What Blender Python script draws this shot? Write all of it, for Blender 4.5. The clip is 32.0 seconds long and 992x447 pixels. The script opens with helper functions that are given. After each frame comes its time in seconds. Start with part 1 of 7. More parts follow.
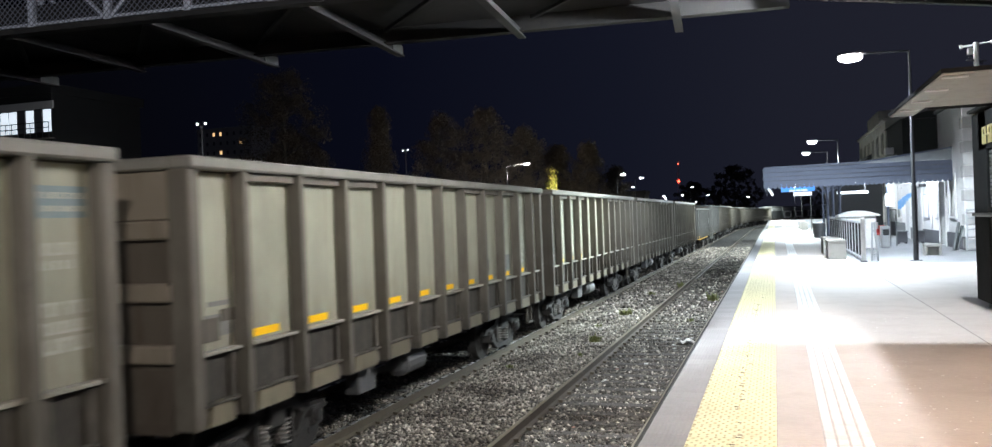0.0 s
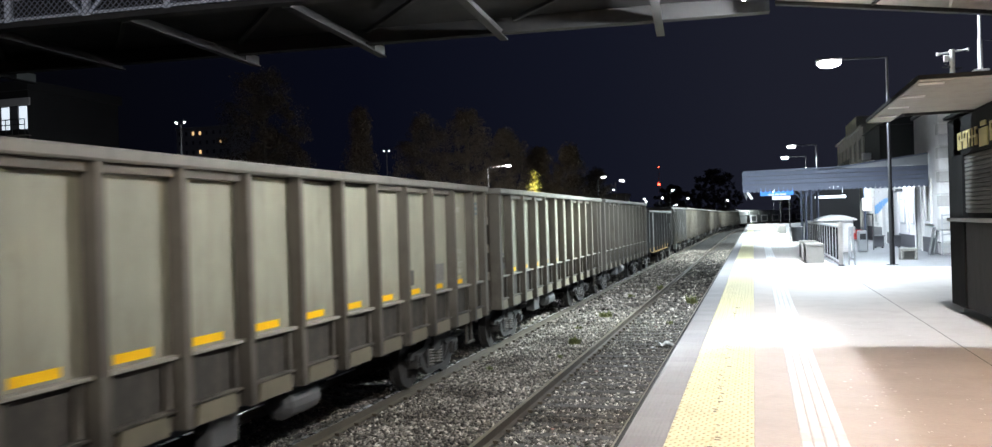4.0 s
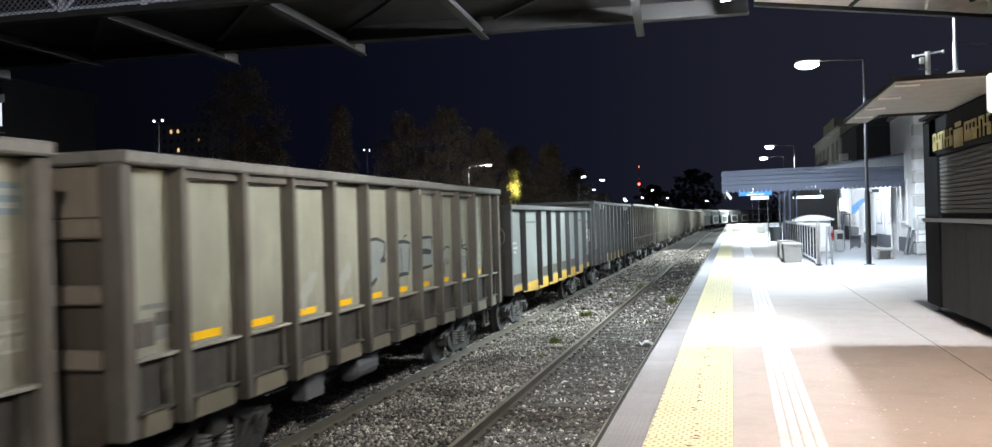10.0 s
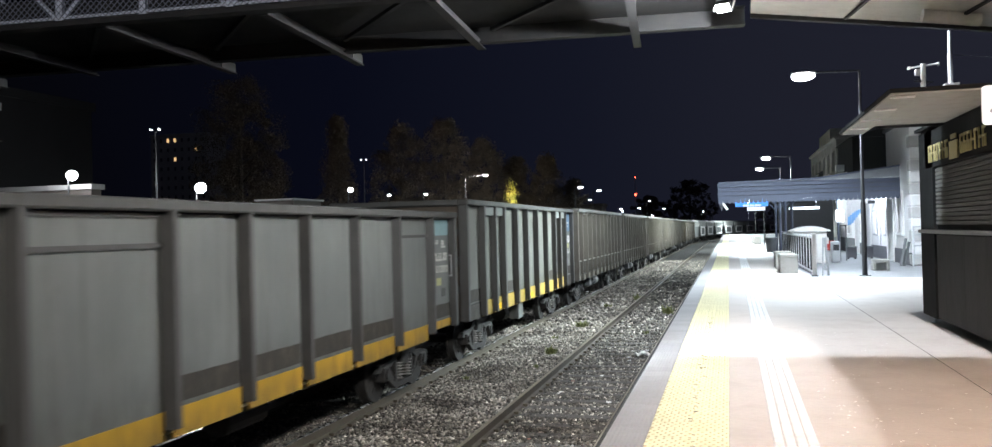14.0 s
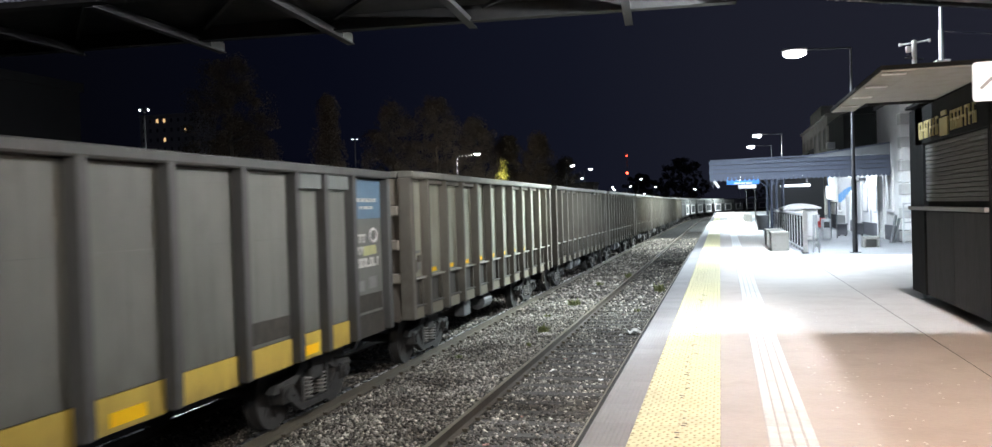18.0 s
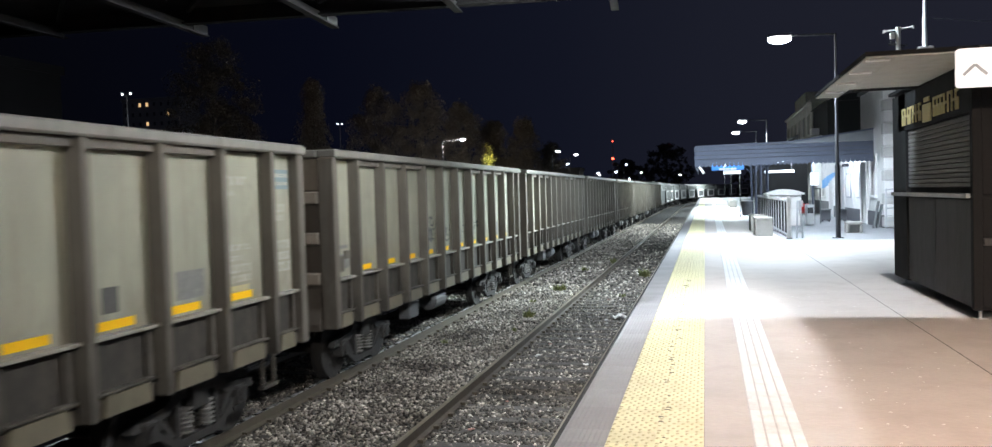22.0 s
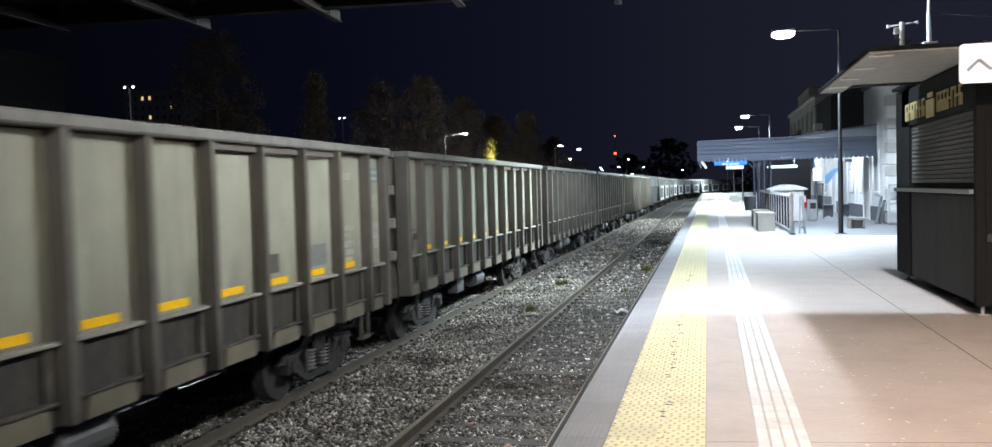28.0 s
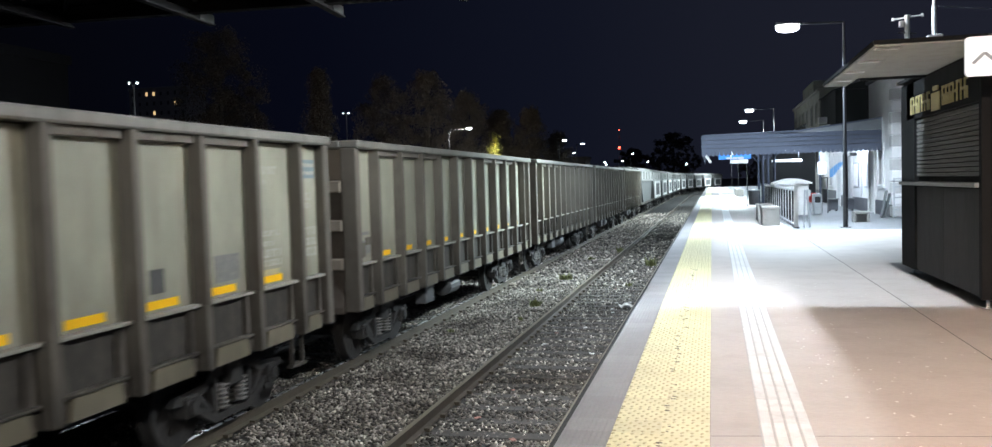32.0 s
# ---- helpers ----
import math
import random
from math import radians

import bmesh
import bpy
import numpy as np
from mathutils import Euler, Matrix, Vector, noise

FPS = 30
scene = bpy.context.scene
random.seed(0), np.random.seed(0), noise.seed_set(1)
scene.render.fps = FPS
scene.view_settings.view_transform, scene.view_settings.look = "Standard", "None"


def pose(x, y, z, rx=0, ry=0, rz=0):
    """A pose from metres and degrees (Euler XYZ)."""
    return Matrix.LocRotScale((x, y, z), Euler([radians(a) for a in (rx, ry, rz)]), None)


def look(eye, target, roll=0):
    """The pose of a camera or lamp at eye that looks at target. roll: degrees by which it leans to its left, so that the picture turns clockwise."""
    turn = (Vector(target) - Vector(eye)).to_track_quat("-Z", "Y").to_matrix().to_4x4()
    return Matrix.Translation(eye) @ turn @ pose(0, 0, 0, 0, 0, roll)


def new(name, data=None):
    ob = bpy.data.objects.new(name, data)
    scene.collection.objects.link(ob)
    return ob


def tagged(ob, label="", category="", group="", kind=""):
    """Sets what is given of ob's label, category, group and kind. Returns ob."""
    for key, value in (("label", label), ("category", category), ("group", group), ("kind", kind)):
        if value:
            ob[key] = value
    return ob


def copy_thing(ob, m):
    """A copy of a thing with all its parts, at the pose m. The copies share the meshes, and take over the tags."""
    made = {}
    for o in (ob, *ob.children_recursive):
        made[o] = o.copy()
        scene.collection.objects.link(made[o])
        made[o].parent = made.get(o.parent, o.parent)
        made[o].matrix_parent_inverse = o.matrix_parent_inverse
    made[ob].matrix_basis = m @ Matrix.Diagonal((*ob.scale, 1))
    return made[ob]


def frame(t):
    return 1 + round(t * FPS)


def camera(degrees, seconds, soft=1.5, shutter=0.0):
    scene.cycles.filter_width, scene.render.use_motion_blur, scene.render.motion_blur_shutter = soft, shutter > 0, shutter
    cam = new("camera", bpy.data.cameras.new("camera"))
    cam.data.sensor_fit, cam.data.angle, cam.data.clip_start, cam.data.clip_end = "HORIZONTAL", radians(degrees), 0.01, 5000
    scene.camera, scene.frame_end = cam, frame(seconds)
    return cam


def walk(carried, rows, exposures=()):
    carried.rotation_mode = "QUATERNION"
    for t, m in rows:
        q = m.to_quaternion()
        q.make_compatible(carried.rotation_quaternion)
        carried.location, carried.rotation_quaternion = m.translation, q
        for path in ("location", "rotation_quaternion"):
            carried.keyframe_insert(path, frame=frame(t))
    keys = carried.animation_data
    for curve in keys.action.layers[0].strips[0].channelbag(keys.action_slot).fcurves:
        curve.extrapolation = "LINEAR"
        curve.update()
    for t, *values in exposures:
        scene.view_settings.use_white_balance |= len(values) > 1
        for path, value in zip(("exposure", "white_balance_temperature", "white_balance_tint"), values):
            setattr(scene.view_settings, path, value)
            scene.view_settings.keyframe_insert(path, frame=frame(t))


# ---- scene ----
cam = camera(60.3, 32.0, soft=1.35, shutter=0.75)
PATH = [
    (0, pose(0, 0, 1.6, 89.834, 2.118, 18.072)),
    (0.5, pose(0, 0, 1.6, 89.988, 1.890, 17.825)),
    (1, pose(0, 0, 1.6, 90.081, 1.875, 17.503)),
    (1.5, pose(0, 0, 1.6, 90.170, 1.844, 17.321)),
    (2, pose(0, 0, 1.6, 90.260, 1.709, 17.200)),
    (2.5, pose(0, 0, 1.6, 90.224, 1.647, 17.103)),
    (3, pose(0, 0, 1.6, 90.009, 1.632, 16.881)),
    (3.5, pose(0, 0, 1.6, 89.893, 1.686, 16.838)),
    (5.5, pose(0, 0, 1.6, 90.045, 1.698, 16.599)),
    (6, pose(0, 0, 1.6, 90.133, 1.719, 16.612)),
    (6.5, pose(0, 0, 1.6, 90.170, 1.696, 16.527)),
    (7, pose(0, 0, 1.6, 90.143, 1.693, 16.406)),
    (7.5, pose(0, 0, 1.6, 90.128, 1.636, 16.513)),
    (8, pose(0, 0, 1.6, 89.947, 1.573, 16.454)),
    (8.5, pose(0, 0, 1.6, 89.701, 1.574, 16.174)),
    (9, pose(0, 0, 1.6, 89.647, 1.604, 15.872)),
    (9.5, pose(0, 0, 1.6, 89.678, 1.661, 15.572)),
    (10, pose(0, 0, 1.6, 89.824, 1.602, 15.478)),
    (10.5, pose(0, 0, 1.6, 90.009, 1.584, 15.434)),
    (11, pose(0, 0, 1.6, 90.197, 1.540, 15.453)),
    (11.5, pose(0, 0, 1.6, 90.267, 1.516, 15.520)),
    (12, pose(0, 0, 1.6, 90.337, 1.579, 15.388)),
    (12.5, pose(0, 0, 1.6, 90.420, 1.555, 15.244)),
    (13, pose(0, 0, 1.6, 90.531, 1.510, 15.276)),
    (13.5, pose(0, 0, 1.6, 90.514, 1.459, 15.289)),
    (14, pose(0, 0, 1.6, 90.495, 1.426, 15.251)),
    (14.5, pose(0, 0, 1.6, 90.500, 1.400, 14.989)),
    (16.5, pose(0, 0, 1.6, 90.007, 1.529, 14.587)),
    (17, pose(0, 0, 1.6, 89.829, 1.711, 14.650)),
    (17.5, pose(0, 0, 1.6, 89.410, 1.901, 14.782)),
    (18, pose(0, 0, 1.6, 89.075, 1.733, 14.709)),
    (18.5, pose(0, 0, 1.6, 88.910, 1.413, 14.571)),
    (19, pose(0, 0, 1.6, 88.833, 1.354, 14.399)),
    (19.5, pose(0, 0, 1.6, 88.697, 1.457, 14.097)),
    (20, pose(0, 0, 1.6, 88.597, 1.470, 13.927)),
    (20.5, pose(0, 0, 1.6, 88.351, 1.401, 13.873)),
    (21, pose(0, 0, 1.6, 88.202, 1.482, 13.837)),
    (21.5, pose(0, 0, 1.6, 88.141, 1.561, 13.886)),
    (22, pose(0, 0, 1.6, 88.065, 1.662, 13.745)),
    (22.5, pose(0, 0, 1.6, 87.987, 1.657, 13.833)),
    (23, pose(0, 0, 1.6, 87.957, 1.575, 13.931)),
    (23.5, pose(0, 0, 1.6, 87.957, 1.532, 13.870)),
    (24, pose(0, 0, 1.6, 88.018, 1.431, 13.770)),
    (24.5, pose(0, 0, 1.6, 88.079, 1.435, 13.750)),
    (25, pose(0, 0, 1.6, 88.087, 1.420, 13.771)),
    (25.5, pose(0, 0, 1.6, 87.990, 1.495, 13.765)),
    (27.5, pose(0, 0, 1.6, 87.799, 1.366, 13.918)),
    (28, pose(0, 0, 1.6, 87.695, 1.496, 13.905)),
    (28.5, pose(0, 0, 1.6, 87.501, 1.639, 13.867)),
    (29, pose(0, 0, 1.6, 87.363, 1.642, 13.867)),
    (29.5, pose(0, 0, 1.6, 87.269, 1.714, 13.874)),
    (30, pose(0, 0, 1.6, 87.126, 1.873, 13.960)),
    (30.5, pose(0, 0, 1.6, 87.083, 1.875, 13.970)),
    (31, pose(0, 0, 1.6, 87.156, 1.706, 14.090)),
    (31.5, pose(0, 0, 1.6, 87.229, 1.652, 14.199)),
    (32, pose(0, 0, 1.6, 87.352, 1.653, 14.172)),
]
walk(cam, PATH, [(0, 0.2, 6220, 10), (12, 0.18, 6200, 10), (18, 0.12, 6180, 10), (24, 0.02, 6000, 9), (32, -0.04, 5900, 8)])

# ---- light ----
world = bpy.data.worlds.new("night_sky")
world.use_nodes = True
scene.world = world
wn = world.node_tree.nodes
# town glow: a dark sky that brightens towards the station side
wl = world.node_tree.links
sky_dir = wn.new("ShaderNodeTexCoord")
sky_xyz = wn.new("ShaderNodeSeparateXYZ")
wl.new(sky_dir.outputs["Generated"], sky_xyz.inputs["Vector"])
sky_ramp = wn.new("ShaderNodeValToRGB")
sky_map = wn.new("ShaderNodeMapRange")
sky_map.inputs["From Min"].default_value, sky_map.inputs["From Max"].default_value = -0.7, 0.4
wl.new(sky_xyz.outputs["X"], sky_map.inputs["Value"])
wl.new(sky_map.outputs["Result"], sky_ramp.inputs["Fac"])
el = sky_ramp.color_ramp.elements
el[0].position, el[0].color = 0.0, (0.0013, 0.0014, 0.0024, 1)
el[1].position, el[1].color = 1.0, (0.0160, 0.0165, 0.0245, 1)
for at, tint in ((0.25, (0.0024, 0.0029, 0.0072)), (0.49, (0.0060, 0.0069, 0.0135)), (0.64, (0.0104, 0.0111, 0.0184))):
    el.new(at).color = (*tint, 1)
wl.new(sky_ramp.outputs["Color"], wn["Background"].inputs["Color"])
wn["Background"].inputs["Strength"].default_value = 1.0


def lamp(name, kind, place, target, energy, colour=(1, 1, 1), size=0.2, cone=None, blend=0.5):
    data = bpy.data.lights.new(name, kind)
    data.energy, data.color = energy, colour
    if kind == "AREA":
        data.size = size
    else:
        data.shadow_soft_size = size
    if cone:
        data.spot_size, data.spot_blend = radians(cone), blend
    ob = new(name, data)
    ob.matrix_world = look(place, target)
    return tagged(ob, name.replace("_", " "), "light")


COOL = (0.84, 0.94, 1.0)
lamp("platform_lamp_light", "SPOT", (2.2, 27.5, 5.9), (1.3, 28.2, 0), 6800, COOL, 0.18, 150, 0.4)
lamp("platform_lamp_light", "SPOT", (2.1, 27.2, 5.88), (-7.0, 22.5, 0.2), 8200, (0.84, 0.97, 0.93), 0.18, 66, 0.9)
for y in (61, 73, 108, 143, 190):
    lamp("platform_lamp_light", "SPOT", (2.45, y, 5.88), (1.5, y, 0), 10500, (0.86, 0.97, 0.97), 0.18, 168, 0.15)
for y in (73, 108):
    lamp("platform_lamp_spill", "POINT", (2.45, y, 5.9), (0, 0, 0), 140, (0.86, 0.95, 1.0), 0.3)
lamp("platform_lamp_light", "SPOT", (2.2, -3.7, 6.0), (4.4, 4.8, 0), 23500, (1.0, 0.76, 0.57), 0.18, 68, 1.0)
lamp("platform_lamp_light", "SPOT", (2.1, -3.6, 5.95), (-7.0, 7.0, 0.4), 2700, (1.0, 0.87, 0.74), 0.18, 84, 0.9)
# added fill far behind the camera, without a post, for the bridge railings
lamp("platform_lamp_light", "SPOT", (2.45, -24, 5.88), (0.5, -20, 0), 3500, COOL, 0.18, 164, 0.3)
lamp("ramp_flood_light", "SPOT", (0.6, 12.65, 5.7), (3.0, 13.0, 0), 1900, COOL, 0.06, 128, 0.5)
lamp("bridge_flood_light", "AREA", (0.0, 10.88, 4.2), (-0.85, 10.5, 3.83), 150, (0.98, 0.99, 0.98), 0.2)
lamp("bridge_flood_light", "SPOT", (0.0, 10.9, 4.22), (-4.8, 10.8, 2.8), 870, (0.98, 0.99, 0.98), 0.05, 178, 0.06)
lamp("bridge_lamp_glow", "POINT", (0.2, 10.9, 4.12), (0, 0, 0), 14, (1.0, 0.94, 0.86), 0.12)
lamp("canopy_light", "POINT", (4.9, 39.4, 2.94), (4.2, 40, 0), 560, (0.82, 0.92, 1.0), 0.25)
lamp("canopy_light", "POINT", (4.4, 46, 2.94), (4.2, 52, 0), 430, (0.82, 0.92, 1.0), 0.25)
lamp("canopy_light", "POINT", (1.3, 49, 2.94), (1.5, 47, 0), 110, (0.82, 0.92, 1.0), 0.25)


# ---- materials ----
MATS = {}


def mat(name, colour, rough=0.7, metal=0.0, vary=0.25, scale=3.0, fine=60.0, bump=0.15, stain=None, stain_amount=0.4,
        streak=1.0, emit=0.0, per_object=0.0, depth=0.004):
    """Paint, stone or metal with stains at two scales, optional streaks down the surface, and fine relief."""
    if name in MATS:
        return MATS[name]
    m = bpy.data.materials.new(name)
    m.use_nodes = True
    nt, nodes = m.node_tree, m.node_tree.nodes
    bsdf = nodes["Principled BSDF"]
    tc = nodes.new("ShaderNodeTexCoord")
    mp = nodes.new("ShaderNodeMapping")
    mp.inputs["Scale"].default_value = (1, 1, 1.0 / streak)
    nt.links.new(tc.outputs["Object"], mp.inputs["Vector"])
    if per_object:
        info = nodes.new("ShaderNodeObjectInfo")
        shift = nodes.new("ShaderNodeVectorMath")
        shift.operation = "MULTIPLY_ADD"
        shift.inputs[1].default_value = (37.0, 53.0, 71.0)
        nt.links.new(info.outputs["Random"], shift.inputs[0])
        nt.links.new(mp.outputs["Vector"], shift.inputs[2])
        vec = shift.outputs["Vector"]
    else:
        vec = mp.outputs["Vector"]

    def noise_tex(s, detail, rough_):
        n = nodes.new("ShaderNodeTexNoise")
        n.inputs["Scale"].default_value, n.inputs["Detail"].default_value = s, detail
        n.inputs["Roughness"].default_value = rough_
        nt.links.new(vec, n.inputs["Vector"])
        return n

    big, small = noise_tex(scale, 5, 0.6), noise_tex(fine, 4, 0.65)
    dark = tuple(c * (1 - vary) for c in colour) + (1,)
    light = tuple(min(1, c * (1 + vary * 0.7)) for c in colour) + (1,)
    ramp = nodes.new("ShaderNodeValToRGB")
    ramp.color_ramp.elements[0].position, ramp.color_ramp.elements[1].position = 0.3, 0.72
    ramp.color_ramp.elements[0].color, ramp.color_ramp.elements[1].color = dark, light
    mixf = nodes.new("ShaderNodeMath")
    mixf.operation = "MULTIPLY_ADD"
    mixf.inputs[1].default_value = 0.45
    nt.links.new(small.outputs["Fac"], mixf.inputs[0])
    half = nodes.new("ShaderNodeMath")
    half.operation = "MULTIPLY"
    half.inputs[1].default_value = 0.55
    nt.links.new(big.outputs["Fac"], half.inputs[0])
    nt.links.new(half.outputs[0], mixf.inputs[2])
    nt.links.new(mixf.outputs[0], ramp.inputs["Fac"])
    out = ramp.outputs["Color"]
    if stain:
        st = noise_tex(scale * 2.3, 6, 0.7)
        sr = nodes.new("ShaderNodeValToRGB")
        sr.color_ramp.elements[0].position, sr.color_ramp.elements[1].position = 0.48, 0.68
        sr.color_ramp.elements[1].color = (stain_amount,) * 3 + (1,)
        nt.links.new(st.outputs["Fac"], sr.inputs["Fac"])
        mx = nodes.new("ShaderNodeMix")
        mx.data_type = "RGBA"
        mx.inputs["B"].default_value = (*stain, 1)
        nt.links.new(sr.outputs["Color"], mx.inputs["Factor"])
        nt.links.new(out, mx.inputs["A"])
        out = mx.outputs["Result"]
    if per_object:
        hsv = nodes.new("ShaderNodeHueSaturation")
        rng = nodes.new("ShaderNodeMapRange")
        rng.inputs["To Min"].default_value, rng.inputs["To Max"].default_value = 1 - per_object, 1 + per_object
        nt.links.new(info.outputs["Random"], rng.inputs["Value"])
        nt.links.new(rng.outputs["Result"], hsv.inputs["Value"])
        nt.links.new(out, hsv.inputs["Color"])
        out = hsv.outputs["Color"]
    nt.links.new(out, bsdf.inputs["Base Color"])
    rr = nodes.new("ShaderNodeMapRange")
    rr.inputs["To Min"].default_value, rr.inputs["To Max"].default_value = max(0.03, rough - 0.15), min(1, rough + 0.15)
    nt.links.new(big.outputs["Fac"], rr.inputs["Value"])
    nt.links.new(rr.outputs["Result"], bsdf.inputs["Roughness"])
    bsdf.inputs["Metallic"].default_value = metal
    if bump:
        bp = nodes.new("ShaderNodeBump")
        bp.inputs["Strength"].default_value, bp.inputs["Distance"].default_value = bump, depth
        nt.links.new(small.outputs["Fac"], bp.inputs["Height"])
        nt.links.new(bp.outputs["Normal"], bsdf.inputs["Normal"])
    if emit:
        bsdf.inputs["Emission Color"].default_value = (*colour, 1)
        bsdf.inputs["Emission Strength"].default_value = emit
    MATS[name] = m
    return m


def weathered(name, colour, run=(0.16, 0.12, 0.085), run_amount=0.45, grime=(0.13, 0.11, 0.09), foot=1.64, reach=0.7, grime_amount=0.55,
              rough=0.62, spots=0.25):
    """Old wagon paint: blotches, rust and dirt runs down the sheet, splashed grime above its foot and small chips."""
    m = bpy.data.materials.new(name)
    m.use_nodes = True
    nt, nodes = m.node_tree, m.node_tree.nodes
    bsdf = nodes["Principled BSDF"]
    tc, info = nodes.new("ShaderNodeTexCoord"), nodes.new("ShaderNodeObjectInfo")
    shift = nodes.new("ShaderNodeVectorMath")
    shift.operation = "MULTIPLY_ADD"
    shift.inputs[1].default_value = (31.0, 47.0, 59.0)
    nt.links.new(info.outputs["Random"], shift.inputs[0])
    nt.links.new(tc.outputs["Object"], shift.inputs[2])

    def noise_tex(stretch, s, detail, rough_=0.6):
        mp = nodes.new("ShaderNodeMapping")
        mp.inputs["Scale"].default_value = stretch
        nt.links.new(shift.outputs["Vector"], mp.inputs["Vector"])
        n = nodes.new("ShaderNodeTexNoise")
        n.inputs["Scale"].default_value, n.inputs["Detail"].default_value, n.inputs["Roughness"].default_value = s, detail, rough_
        nt.links.new(mp.outputs["Vector"], n.inputs["Vector"])
        return n.outputs["Fac"]

    def ramp(src, a, b, top):
        r = nodes.new("ShaderNodeMapRange")
        r.interpolation_type = "SMOOTHSTEP"
        r.inputs["From Min"].default_value, r.inputs["From Max"].default_value, r.inputs["To Max"].default_value = a, b, top
        nt.links.new(src, r.inputs["Value"])
        return r.outputs["Result"]

    def mix(fac, a, b):
        mx = nodes.new("ShaderNodeMix")
        mx.data_type = "RGBA"
        nt.links.new(fac, mx.inputs["Factor"])
        if isinstance(a, tuple):
            mx.inputs["A"].default_value = (*a, 1)
        else:
            nt.links.new(a, mx.inputs["A"])
        mx.inputs["B"].default_value = (*b, 1)
        return mx.outputs["Result"]

    def math_node(op, a, b):
        n = nodes.new("ShaderNodeMath")
        n.operation = op
        nt.links.new(a, n.inputs[0])
        if isinstance(b, float):
            n.inputs[1].default_value = b
        else:
            nt.links.new(b, n.inputs[1])
        return n.outputs[0]

    big, fine = noise_tex((1, 1, 0.6), 1.3, 5), noise_tex((1, 1, 1), 28, 4, 0.65)
    out = mix(ramp(big, 0.35, 0.7, 1.0), tuple(c * 0.86 for c in colour), tuple(min(1, c * 1.1) for c in colour))
    out = mix(ramp(noise_tex((4, 5, 0.22), 1.6, 6, 0.65), 0.5, 0.74, run_amount), out, run)
    out = mix(ramp(noise_tex((1, 1, 0.8), 2.6, 6, 0.7), 0.55, 0.75, run_amount * 0.7), out, tuple(c * 0.55 for c in colour))
    sep = nodes.new("ShaderNodeSeparateXYZ")
    nt.links.new(tc.outputs["Object"], sep.inputs["Vector"])
    height = ramp(sep.outputs["Z"], foot + reach, foot, 1.0)
    splash = math_node("MULTIPLY", height, ramp(noise_tex((1, 2.2, 0.7), 1.8, 6, 0.7), 0.3, 0.62, grime_amount))
    out = mix(splash, out, grime)
    out = mix(ramp(noise_tex((1, 1, 1.4), 11, 3, 0.6), 0.68, 0.76, spots), out, grime)
    hsv = nodes.new("ShaderNodeHueSaturation")
    nt.links.new(ramp(info.outputs["Random"], -0.2, 1.2, 0.14), hsv.inputs["Value"])
    lift = math_node("ADD", hsv.inputs["Value"].links[0].from_socket, 0.93)
    nt.links.new(lift, hsv.inputs["Value"])
    nt.links.new(out, hsv.inputs["Color"])
    nt.links.new(hsv.outputs["Color"], bsdf.inputs["Base Color"])
    bsdf.inputs["Specular IOR Level"].default_value = 0.3
    nt.links.new(math_node("ADD", ramp(big, 0.3, 0.7, 0.2), rough - 0.1), bsdf.inputs["Roughness"])
    bp = nodes.new("ShaderNodeBump")
    bp.inputs["Strength"].default_value, bp.inputs["Distance"].default_value = 0.25, 0.012
    nt.links.new(math_node("ADD", big, math_node("MULTIPLY", fine, 0.25)), bp.inputs["Height"])
    nt.links.new(bp.outputs["Normal"], bsdf.inputs["Normal"])
    MATS[name] = m
    return m


def glow(name, colour, strength):
    if name in MATS:
        return MATS[name]
    m = bpy.data.materials.new(name)
    m.use_nodes = True
    b = m.node_tree.nodes["Principled BSDF"]
    b.inputs["Base Color"].default_value = (*colour, 1)
    b.inputs["Emission Color"].default_value = (*colour, 1)
    b.inputs["Emission Strength"].default_value = strength
    MATS[name] = m
    return m


M_PANEL = weathered("wagon_panel", (0.355, 0.352, 0.272), (0.21, 0.175, 0.135), 0.38, (0.17, 0.145, 0.115), 1.64, 0.7, 0.5)
# dirty rib paint, darkened further to carry the shade on the rib flanks
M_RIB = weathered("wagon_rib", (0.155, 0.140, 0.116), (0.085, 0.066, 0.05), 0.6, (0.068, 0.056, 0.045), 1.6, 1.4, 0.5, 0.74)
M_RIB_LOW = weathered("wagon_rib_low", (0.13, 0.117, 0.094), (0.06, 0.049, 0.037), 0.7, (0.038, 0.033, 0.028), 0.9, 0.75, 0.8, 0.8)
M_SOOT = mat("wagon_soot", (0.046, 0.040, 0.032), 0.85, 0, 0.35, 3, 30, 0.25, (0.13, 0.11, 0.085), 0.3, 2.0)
M_RAILTOP = weathered("wagon_top_rail", (0.235, 0.225, 0.20), (0.11, 0.09, 0.07), 0.5, (0.10, 0.085, 0.07), 3.3, 0.2, 0.4)
M_YELLOW = mat("reflector_yellow", (1.0, 0.56, 0.008), 0.6, 0, 0.06, 6, 60, 0.05, (0.7, 0.40, 0.03), 0.2)
M_DARKGREY = weathered("wagon_grey", (0.173, 0.183, 0.173), (0.08, 0.076, 0.068), 0.4, (0.065, 0.06, 0.052), 1.1, 0.6, 0.5, 0.6, 0.3)
M_OLDGREY = weathered("wagon_old_grey", (0.159, 0.159, 0.140), (0.075, 0.07, 0.058), 0.45, (0.06, 0.055, 0.046), 1.1, 0.6, 0.5, 0.6, 0.45)
# darker than the grey panels, flank shade included in the colour
M_DARKRIB = weathered("wagon_grey_rib", (0.088, 0.087, 0.083), (0.055, 0.045, 0.037), 0.55, (0.037, 0.034, 0.03), 1.0, 1.0, 0.5, 0.66)
M_SILLGOLD = weathered("sill_gold", (0.49, 0.29, 0.03), (0.2, 0.115, 0.03), 0.6, (0.12, 0.085, 0.04), 0.85, 0.35, 0.6)
